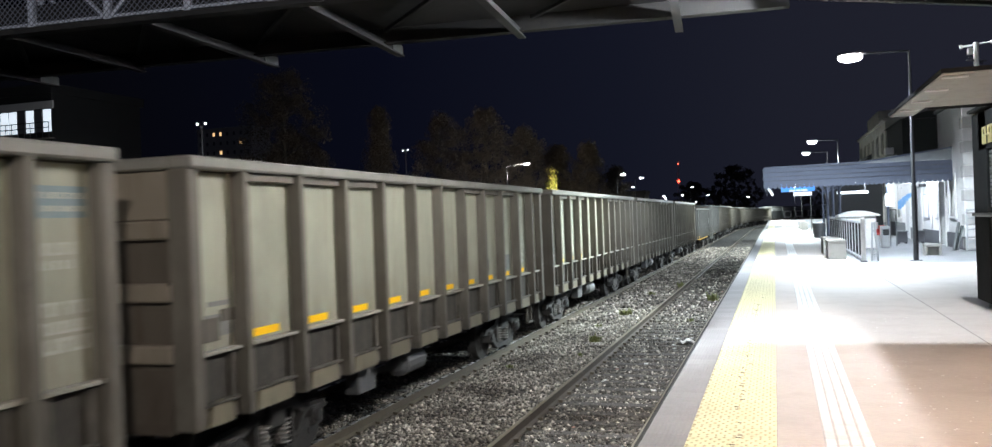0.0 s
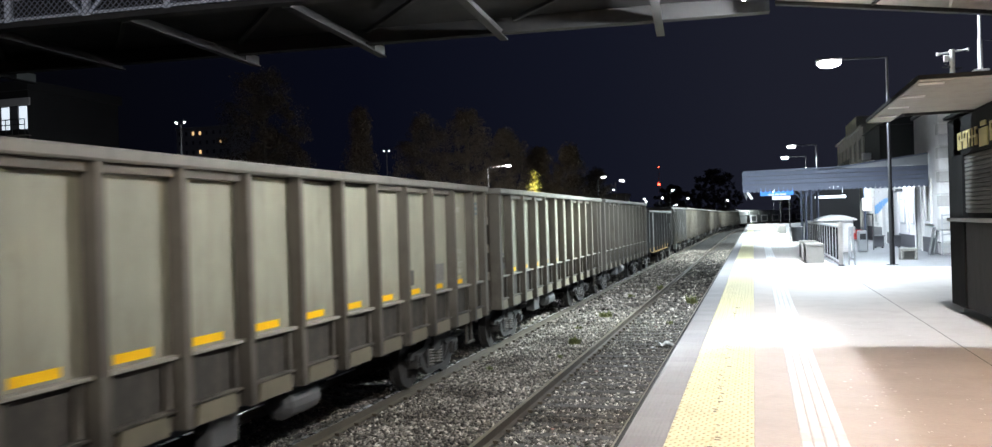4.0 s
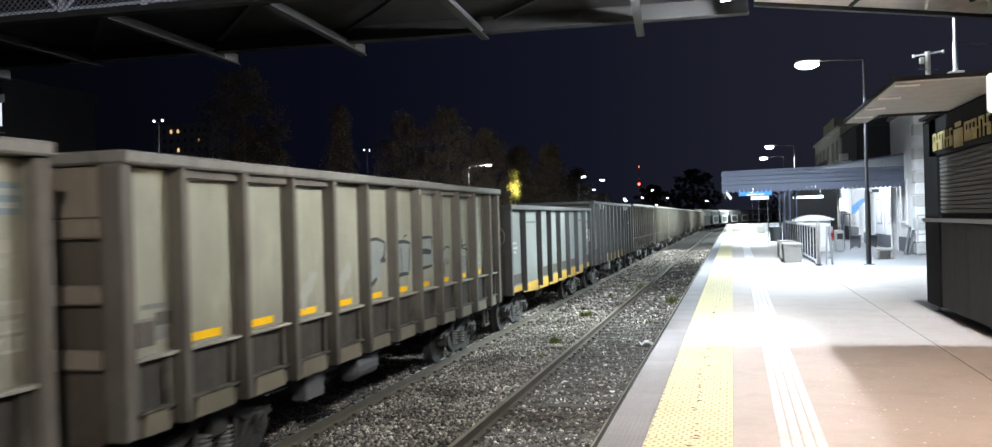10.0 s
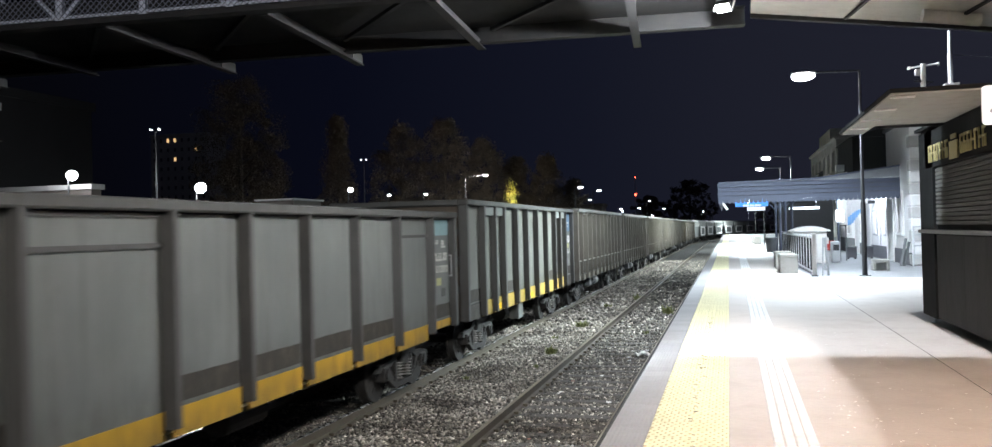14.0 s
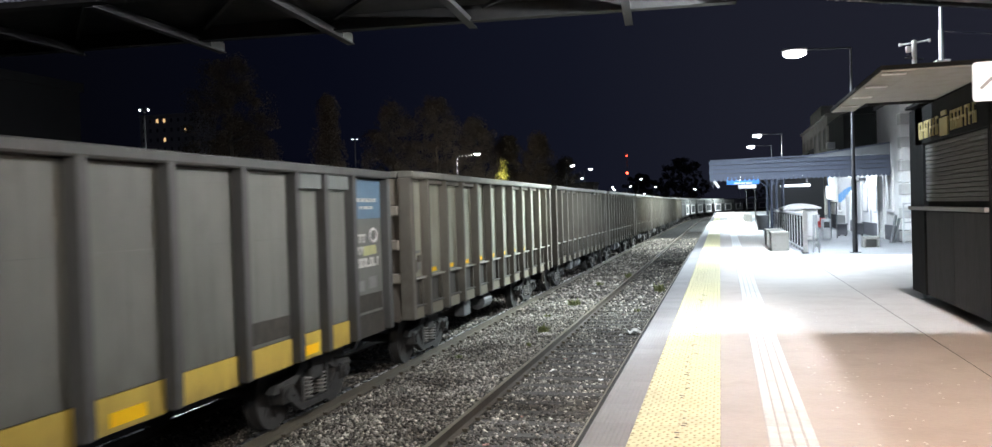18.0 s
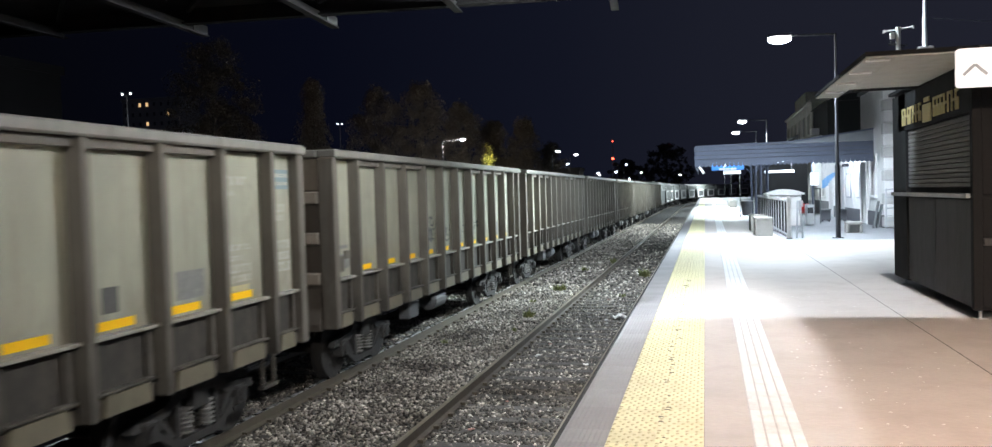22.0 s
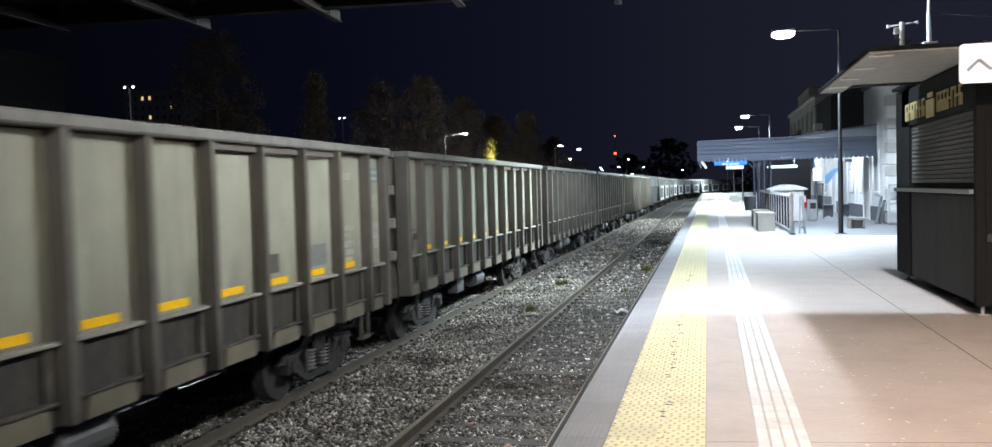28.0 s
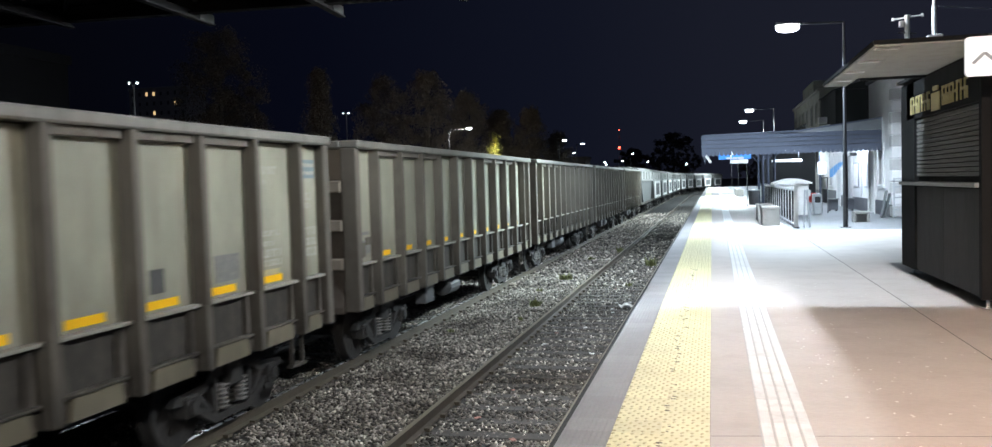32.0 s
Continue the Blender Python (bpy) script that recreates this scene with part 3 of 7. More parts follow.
def floodlight(name, place, aim, label):
    t = thing(name, label, "floodlight", "bridge floodlights", place=place)
    t.rotation_euler = (Vector(aim) - Vector(place)).to_track_quat("-Z", "Y").to_euler()
    bm = B()
    box(bm, -0.1, 0.1, -0.075, 0.075, 0.02, 0.09, 0.015)
    part("housing", bm, M_BLACK, t)
    bm = B()
    box(bm, -0.08, 0.08, -0.055, 0.055, 0.008, 0.019)
    part("lens", bm, G_LAMP, t, "glowing lens")
    bm = B()
    box(bm, -0.12, -0.105, -0.02, 0.02, 0.0, 0.2)
    box(bm, 0.105, 0.12, -0.02, 0.02, 0.0, 0.2)
    box(bm, -0.12, 0.12, -0.02, 0.02, 0.2, 0.215)
    part("yoke", bm, M_GALV, t)


floodlight("floodlight", (0.0, 10.9, 4.27), (-1.2, 7.5, 0), "bright floodlight fixed under the footbridge")
floodlight("floodlight", (0.6, 12.65, 5.75), (0.4, 15, 0), "floodlight fixed above the footbridge ramp")


# ---- kiosk ----
M_SHELFGREY = mat("counter_grey", (0.26, 0.26, 0.265), 0.7, 0.1, 0.15, 4, 40, 0.1)


def kiosk():
    t = thing("kiosk", "closed dark metal kiosk with a rolled-down shutter on the platform", "kiosk")
    xf, xb, y0, y1, zb, zt = 2.95, 5.3, 10.7, 14.9, 0.12, 2.96
    bm = B()
    box(bm, xf + 0.06, xb, y0 + 0.04, y1 - 0.04, zb, zt)
    part("body", bm, M_KIOSKDARK, t)
    for ya, yb in ((y0, y0 + 0.1), (y1 - 0.9, y1)):
        bm = B()
        box(bm, xf, xf + 0.1, ya, yb, zb - 0.0, zt, 0.006)
        part("corner_post", bm, M_KIOSKDARK, t)
    ym = (y0 + 0.1 + y1 - 0.75) / 2
    for ya, yb in ((y0 + 0.105, ym - 0.004), (ym + 0.004, y1 - 0.905)):
        bm = B()
        box(bm, xf + 0.03, xf + 0.06, ya, yb, zb + 0.02, 1.38, 0.004)
        part("counter_panel", bm, M_KIOSK, t)
    bm = B()
    box(bm, xf - 0.05, xf + 0.12, y0 + 0.1, y1 - 0.05, 1.40, 1.455, 0.006)
    part("counter_shelf", bm, M_SHELFGREY, t, "pale metal counter edge")
    for k in range(14):
        z = 1.53 + 0.06 * k
        bm = B()
        prism(bm, [(xf + 0.055, z), (xf + 0.03, z + 0.012), (xf + 0.03, z + 0.048), (xf + 0.055, z + 0.06)], 1, y0 + 0.12, y1 - 0.92)
        part("shutter_slat", bm, M_SHUTTER, t)
    bm = B()
    box(bm, xf + 0.0, xf + 0.06, y0 + 0.1, y1 - 0.42, 2.385, 2.94, 0.004)
    part("fascia", bm, M_KIOSKDARK, t)
    # name board: gold marks of letter size
    rng = random.Random(4)
    y = 14.15
    for word, n in enumerate((7, 1, 7)):
        for k in range(n):
            w = 0.42 if n == 1 else 0.12
            bm = B()
            if n == 1:
                box(bm, xf - 0.022, xf - 0.004, y - w, y, 2.42, 2.66)
                box(bm, xf - 0.022, xf - 0.004, y - w * 0.8, y - 0.08, 2.69, 2.75)
            else:
                h = 2.71
                box(bm, xf - 0.022, xf - 0.004, y - 0.026, y, 2.46, h)
                style = rng.randrange(3)
                if style != 1:
                    box(bm, xf - 0.022, xf - 0.004, y - w, y - 0.035, h - 0.032, h)
                if style != 2:
                    box(bm, xf - 0.022, xf - 0.004, y - w, y - 0.026, 2.575, 2.605)
                if style == 0:
                    box(bm, xf - 0.022, xf - 0.004, y - w, y - w + 0.03, 2.46, 2.58)
            part("letter_mark", bm, M_GOLD, t, "raised gold mark")
            y -= w + 0.05
        y -= 0.08
    # end wall towards the camera
    for xa, xc in ((xf + 0.1, 4.05), (4.06, 5.2)):
        bm = B()
        box(bm, xa, xc, y0 + 0.0, y0 + 0.035, zb + 0.03, 1.4, 0.004)
        part("end_panel", bm, M_KIOSKDARK, t)
        bm = B()
        box(bm, xa, xc, y0 + 0.0, y0 + 0.035, 1.44, 2.94, 0.004)
        part("end_panel", bm, M_KIOSKDARK, t)
    bm = B()
    box(bm, xf + 0.1, 5.2, y0 - 0.05, y0 - 0.002, 0.86, 0.95, 0.006)
    part("end_rail", bm, M_KIOSK, t)
    for x in (xf + 0.12, xb - 0.12):
        for y in (y0 + 0.2, y1 - 0.25):
            bm = B()
            rod(bm, (x, y, -0.002), (x, y, zb), 0.022, 8)
            box(bm, x - 0.06, x + 0.06, y - 0.06, y + 0.06, 0.0, 0.012)
            part("foot", bm, M_GALV, t)
    # roof with a wide soffit over the counter
    bm = B()
    prism(bm, [(1.72, 10.04), (5.5, 10.04), (5.5, 14.95), (2.9, 14.95), (2.9, 13.32), (2.08, 13.32), (2.08, 14.42), (1.72, 14.42)], 2, 2.986, 3.032)
    part("roof", bm, M_KIOSKDARK, t, "dark flat roof")
    for x0, x1, ys in ((1.735, 2.06, (10.06, 11.3, 12.4, 13.42, 14.4)), (2.065, xf + 0.02, (10.06, 11.7, 13.28))):
        for ya, yb in zip(ys, ys[1:]):
            bm = B()
            box(bm, x0, x1, ya + 0.003, yb - 0.003, 2.968, 2.984)
            part("soffit_panel", bm, M_SOFFIT2, t, "cream soffit board")
    bm = B()
    box(bm, 2.085, xf + 0.02, 13.285, 13.315, 2.93, 2.985)
    part("edge_trim", bm, M_BLACK, t)
    for y in (10.2, 11.29, 12.38, 13.44):
        bm = B()
        box(bm, 1.76, 2.01, y, y + 0.075, 2.951, 2.967, 0.004)
        part("soffit_batten", bm, M_WHITE, t)
    # aerials: metal coloured white to stand in for the floodlight on it
    bm = B()
    rod(bm, (2.516, 12.3, 3.02), (2.516, 12.3, 3.655), 0.032, 10)
    part("aerial_mast", bm, M_WHITE, t, "grey metal mast")
    bm = B()
    rod(bm, (2.345, 12.3, 3.61), (2.516, 12.3, 3.625), 0.011, 8)
    rod(bm, (2.516, 12.3, 3.625), (2.7, 12.3, 3.645), 0.011, 8)
    rod(bm, (2.345, 12.3, 3.59), (2.345, 12.3, 3.63), 0.017, 8)
    rod(bm, (2.7, 12.3, 3.62), (2.7, 12.3, 3.665), 0.017, 8)
    part("aerial_arm", bm, M_WHITE, t)
    bm = B()
    box(bm, 2.41, 2.466, 12.24, 12.3, 3.5, 3.58, 0.005)
    part("junction_box", bm, M_WHITE, t)
    bm = B()
    rod(bm, (2.4, 12.3, 3.435), (2.625, 12.28, 3.405), 0.01, 6)
    rod(bm, (2.42, 12.25, 3.465), (2.6, 12.35, 3.385), 0.008, 6)
    part("clamp", bm, M_BLACK, t)
    bm = B()
    rod(bm, (2.91, 12.6, 3.02), (2.91, 12.6, 3.81), 0.031, 12)
    rod(bm, (2.91, 12.6, 3.81), (2.91, 12.6, 5.4), 0.022, 12)
    part("roof_pole", bm, M_WHITE, t, "tall pale pole")
    bm = B()
    box(bm, 2.82, 3.0, 12.52, 12.68, 3.385, 3.415, 0.004)
    part("pole_flange", bm, M_WHITE, t)
    return t


kiosk()
cable = B()
rings = []
for k in range(13):
    u = k / 12
    p = Vector((2.95 + 3.6 * u, 12.6 + 0.6 * u, 3.80 - 0.4 * u * (1 - u) - 0.05 * u))
    rings.append([cable.verts.new(p + Vector((0, 0.005 * math.cos(1.2566 * q), 0.005 * math.sin(1.2566 * q)))) for q in range(5)])
for a, b in zip(rings, rings[1:]):
    for q in range(5):
        cable.faces.new((a[q], a[(q + 1) % 5], b[(q + 1) % 5], b[q]))
cable.faces.new(rings[0][::-1])
cable.faces.new(rings[-1])
solid("cable", cable, M_GALV, "thin pale cable from the roof pole", "cable")


def rounded_sign():
    t = thing("sign", "white rounded square sign with a grey chevron", "sign")
    x, y, z, h = 2.85, 10.0, 2.79, 0.205
    bm = B()
    pts = []
    for cx, cz, a0 in ((x + 0.25, z + h - 0.04, 0), (x - 0.25 + 0.04, z + h - 0.04, 90), (x - 0.25 + 0.04, z - h + 0.04, 180), (x + 0.25, z - h + 0.04, 270)):
        for k in range(5):
            a = radians(a0 + 22.5 * k)
            pts.append((cx + 0.04 * math.cos(a), cz + 0.04 * math.sin(a)))
    prism(bm, pts, 1, y - 0.02, y + 0.02)
    part("panel", bm, M_SIGNW, t, "white panel with added glow")
    for s in (-1, 1):
        bm = B()
        beam(bm, (x - 0.065, y - 0.024, z + 0.035), (x - 0.065 + s * 0.115, y - 0.024, z - 0.075), 0.006, 0.034)
        part("chevron_bar", bm, M_CHEV, t, "grey arrow stroke")
    bm = B()
    box(bm, x - 0.02, x + 0.02, y - 0.015, y + 0.015, z + h, 3.0)
    box(bm, x - 0.02, x + 0.02, y - 0.015, 10.039, 2.99, 3.02)
    part("hanger", bm, M_BLACK, t)


# emission added to the white panel to make it read brighter
M_SIGNW = mat("sign_white_glow", (0.85, 0.84, 0.84), 0.4, 0, 0.03, 2, 40, 0.0, emit=0.55)
M_CHEV = mat("sign_grey", (0.38, 0.40, 0.43), 0.5, 0, 0.05, 4, 40, 0.0)
rounded_sign()


# ---- lamp posts ----
def lamp_post(x, y, h, reach, label, glow_mat, pole=M_POLE, zb=-0.012, wide=0.34):
    t = thing("street_lamp", label, "lamp post", "platform lamp posts", place=(x, y, zb))
    bm = B()
    rod(bm, (0, 0, 0), (0, 0, 2.2), 0.075, 12, 0.07)
    rod(bm, (0, 0, 2.2), (0, 0, h + 0.16), 0.055, 12, 0.035)
    part("pole", bm, pole, t)
    bm = B()
    rod(bm, (0, 0, h + 0.15), (reach * 0.75, 0, h + 0.19), 0.028, 8)
    part("arm", bm, pole, t)
    bm = B()
    box(bm, min(reach * 0.72, reach * 1.15), max(reach * 0.72, reach * 1.15), -0.16, 0.16, h + 0.15, h + 0.25, 0.03)
    part("lamp_head", bm, M_GALV, t)
    # oval glass drawn larger than a real one, to include the lamp's glare
    bm = B()
    bmesh.ops.create_uvsphere(bm, u_segments=20, v_segments=12, radius=1, matrix=Matrix.Translation((reach * 0.94, 0, h + 0.09)) @ Matrix.Diagonal((wide, 0.2, 0.38 * wide, 1)))
    part("lamp_glass", bm, glow_mat, t, "glowing lamp glass")
    bm = B()
    box(bm, -0.15, 0.15, -0.15, 0.15, 0.0, 0.02)
    part("base_plate", bm, pole, t)
    return t


lamp_post(3.9, 27.6, 6.0, -1.7, "tall dark lamp post with a bright white lamp", G_LAMP)
lamp_post(3.9, -3.5, 6.0, -1.7, "tall dark lamp post with a bright white lamp", G_LAMP)
for y in (61, 73, 108, 143):
    lamp_post(4.15, y, 6.0, -1.7, "distant tall lamp post with a bright white lamp", G_LAMP, wide=0.27)
lamp_post(4.15, 190, 7.6, -1.7, "distant tall lamp post with a bright white lamp", G_LAMP, zb=-1.62)


# ---- platform furniture ----
def concrete_bench(x, y):
    t = thing("bench", "pale concrete block bench on the platform", "bench", "platform benches", place=(x, y, 0))
    bm = B()
    box(bm, -0.275, 0.275, -0.75, 0.75, 0.53, 0.61, 0.01)
    part("seat", bm, M_BENCH, t)
    for ya, yb in ((-0.74, -0.58), (0.58, 0.74)):
        bm = B()
        box(bm, -0.265, 0.265, ya, yb, 0, 0.53, 0.008)
        part("leg", bm, M_BENCH, t)
    bm = B()
    box(bm, -0.235, 0.235, -0.58, 0.58, 0.04, 0.52)
    part("infill", bm, M_BENCH, t)


for p in ((1.83, 29.5), (1.83, 32.4), (2.2, 72.5), (2.2, 78)):
    concrete_bench(*p)


def fence():
    t = thing("fence", "pale metal railing fence with dark upright slats", "fence")
    x, pitch, n = 2.46, 1.1, 14
    for k in range(n + 1):
        y = 27.6 + pitch * k
        bm = B()
        box(bm, x - 0.026, x + 0.026, y - 0.03, y + 0.03, 0, 1.24, 0.004)
        part("post", bm, M_PALERAIL, t)
        if k < n:
            for q in range(4):
                bm = B()
                a = y + 0.045 + 0.255 * q
                box(bm, x - 0.008, x + 0.008, a, a + 0.235, 0.14, 1.12)
                part("slat", bm, M_SLAT, t)
    for z in (0.10, 1.16):
        bm = B()
        box(bm, x - 0.02, x + 0.02, 27.6, 27.6 + pitch * n, z - 0.018, z + 0.018, 0.003)
        part("rail", bm, M_PALERAIL, t)
    bm = B()
    box(bm, x - 0.06, x + 0.06, 27.28, 27.42, 0, 1.3, 0.01)
    part("end_post", bm, M_WHITE, t, "white end post")
    bm = B()
    box(bm, x - 0.09, x + 0.09, 27.24, 27.46, 0.0, 0.03, 0.004)
    part("foot_plate", bm, M_FENCE, t)


M_SLAT = mat("fence_slat", (0.012, 0.012, 0.014), 0.95, 0, 0.2, 4, 40, 0.1)
M_SLAT.node_tree.nodes["Principled BSDF"].inputs["Specular IOR Level"].default_value = 0.1
M_PALERAIL = mat("railing_pale", (0.62, 0.63, 0.65), 0.5, 0.1, 0.12, 4, 40, 0.08, (0.4, 0.4, 0.4), 0.3)
fence()


def litter_bin(x, y):
    t = thing("litter_bin", "grey cylindrical litter bin on the platform", "bin", place=(x, y, 0))
    bm = B()
    rod(bm, (0, 0, 0.1), (0, 0, 0.85), 0.24, 16, 0.3)
    part("drum", bm, M_FENCE, t)
    bm = B()
    rod(bm, (0, 0, 0.85), (0, 0, 0.9), 0.32, 16)
    part("rim", bm, M_GALV, t)
    bm = B()
    rod(bm, (-0.33, 0, 0), (-0.33, 0, 1.1), 0.025, 8)
    rod(bm, (0.33, 0, 0), (0.33, 0, 1.1), 0.025, 8)
    rod(bm, (-0.33, 0, 0.7), (0.33, 0, 0.7), 0.02, 8)
    part("stand", bm, M_FENCE, t)


litter_bin(2.15, 47.6)


def booth():
    t = thing("ticket_booth", "white rounded-top booth behind the fence", "booth", place=(3.15, 37.2, -0.012))
    bm = B()
    box(bm, -0.62, 0.62, -0.8, 0.8, 0, 1.26, 0.03)
    part("body", bm, M_WHITE, t)
    bm = B()
    pts = [(-0.74, 1.26)] + [(-0.74 + 1.48 * k / 10, 1.32 + 0.17 * math.sin(math.pi * k / 10)) for k in range(11)] + [(0.74, 1.26)]
    prism(bm, pts[::-1], 1, -1.0, 1.0)
    part("roof", bm, M_WHITE, t, "white curved roof")
    bm = B()
    box(bm, -0.42, 0.42, -0.825, -0.8, 0.15, 1.15, 0.01)
    part("door", bm, M_WHITE, t)


booth()


def turnstile(x, y):
    t = thing("ticket_gate", "grey ticket gate post with a dark reader", "ticket gate", "ticket gates", place=(x, y, -0.012))
    bm = B()
    box(bm, -0.16, 0.16, -0.3, 0.3, 0, 0.84, 0.03)
    part("cabinet", bm, M_GALV, t)
    bm = B()
    box(bm, -0.11, 0.11, -0.312, -0.301, 0.48, 0.72)
    part("reader", bm, M_BLACK, t)


turnstile(4.15, 37.1)


def passage_frame(x, y):
    t = thing("ticket_passage", "thin dark metal frame of a ticket passage", "gate", place=(x, y, -0.012))
    for q in (0.0, 0.24):
        bm = B()
        box(bm, q, q + 0.05, -0.03, 0.03, 0, 1.5, 0.006)
        part("post", bm, M_FENCE, t)
    bm = B()
    box(bm, 0.051, 0.239, -0.025, 0.025, 1.45, 1.5)
    part("lintel", bm, M_FENCE, t)


passage_frame(4.44, 38.2)


def chair(x, y):
    t = thing("chair", "red plastic chair with a white cover", "chair", place=(x, y, -0.012))
    bm = B()
    box(bm, -0.24, 0.24, -0.22, 0.22, 0.40, 0.46, 0.02)
    part("seat", bm, M_RED, t)
    bm = B()
    box(bm, -0.24, 0.24, 0.2, 0.25, 0.46, 0.8, 0.02)
    part("backrest", bm, M_RED, t)
    bm = B()
    box(bm, -0.33, -0.02, 0.18, 0.27, 0.66, 0.95, 0.02)
    part("cover", bm, M_WHITE, t, "white cover")
    for sx in (-0.2, 0.2):
        for sy in (-0.18, 0.2):
            bm = B()
            rod(bm, (sx, sy, 0), (sx, sy, 0.41), 0.022, 6)
            part("leg", bm, M_RED, t)


chair(4.3, 40.4)


def step_block(x, y):
    t = thing("concrete_block", "pale hollow concrete block beside the lamp post", "block", place=(x, y, -0.012))
    for c in ((-0.25, -0.17), (0.17, 0.25)):
        bm = B()
        box(bm, c[0], c[1], -0.25, 0.25, 0, 0.27, 0.012)
        part("side", bm, M_BENCH, t)
    bm = B()
    box(bm, -0.25, 0.25, -0.25, 0.25, 0.272, 0.37, 0.015)
    part("top", bm, M_BENCH, t)
    bm = B()
    box(bm, -0.168, 0.168, -0.12, -0.05, 0.0, 0.27)
    part("back", bm, M_BENCH, t, "recessed back")


step_block(4.77, 30.4)


def wall_seat(x, y, w):
    """A dark closed seat box with an overhanging lid."""
    t = thing("seat_box", "dark low seat box against the station wall", "bench", "seat boxes at the station", place=(x, y, -0.012))
    bm = B()
    box(bm, -w / 2, w / 2, -0.22, 0.22, 0.06, 0.5, 0.012)
    part("body", bm, M_WALLBASE, t)
    bm = B()
    box(bm, -w / 2 - 0.03, w / 2 + 0.03, -0.25, 0.25, 0.502, 0.55, 0.012)
    part("lid", bm, M_FENCE, t)
    for sx in (-1, 1):
        bm = B()
        box(bm, sx * (w / 2 - 0.06) - 0.03, sx * (w / 2 - 0.06) + 0.03, -0.2, 0.2, 0, 0.058)
        part("foot", bm, M_BLACK, t)


wall_seat(5.15, 40.2, 0.4)
wall_seat(5.84, 40.2, 0.34)


def leaning_board(x, y):
    t = thing("board", "dark narrow boards leaning against the station corner", "board", place=(x, y, -0.012))
    for k in range(2):
        bm = B()
        beam(bm, (0.13 * k - 0.1, 0.1 * k, 0.02), (0.13 * k + 0.13, 0.28 + 0.1 * k, 0.98 - 0.12 * k), 0.09, 0.03)
        part("plank", bm, M_FENCE, t)


def rack(x, y):
    t = thing("rack", "pale metal rack beside the station corner", "rack", place=(x, y, -0.012))
    for q in (0.0, 0.5):
        bm = B()
        beam(bm, (q, 0, 0), (q + 0.03, 0.1, 1.42), 0.05, 0.05)
        part("upright", bm, M_GALV, t)
    for z in (0.3, 0.72, 1.1, 1.38):
        bm = B()
        beam(bm, (0.03, 0.07 * z, z), (0.5, 0.07 * z, z + 0.04), 0.04, 0.05)
        part("cross_bar", bm, M_GALV, t)


def gate_leaf():
    t = thing("gate_leaf", "grey metal gate leaf leaning at the fence end", "gate", place=(2.72, 27.7, -0.012))
    for x0, x1 in ((0.0, 0.06), (0.17, 0.12)):
        bm = B()
        beam(bm, (x0, 0, 0), (x1, 0.25, 1.15), 0.055, 0.055)
        part("upright", bm, M_GALV, t)
    for z in (0.2, 0.9):
        bm = B()
        beam(bm, (0.01 + 0.04 * z, 0.22 * z, z), (0.15 - 0.03 * z, 0.22 * z, z), 0.03, 0.04)
        part("cross_bar", bm, M_GALV, t)


gate_leaf()
leaning_board(5.92, 32.8)
rack(6.2, 32.6)


def gate_frame():
    t = thing("gate", "pale tubular metal gate beside the kiosk", "gate", place=(6.15, 29.2, -0.012))
    for a, b in (((0, 0, 0), (0, 0, 1.5)), ((1.6, 0.2, 0), (1.6, 0.2, 1.5)), ((0, 0, 1.45), (1.6, 0.2, 1.45)), ((0, 0, 0.9), (1.6, 0.2, 0.9)),
                 ((0, 0, 0.3), (1.6, 0.2, 0.3)), ((0, 0, 1.45), (1.6, 0.2, 0.3))):
        bm = B()
        rod(bm, a, b, 0.035, 8)
        part("tube", bm, M_GALV, t)


gate_frame()


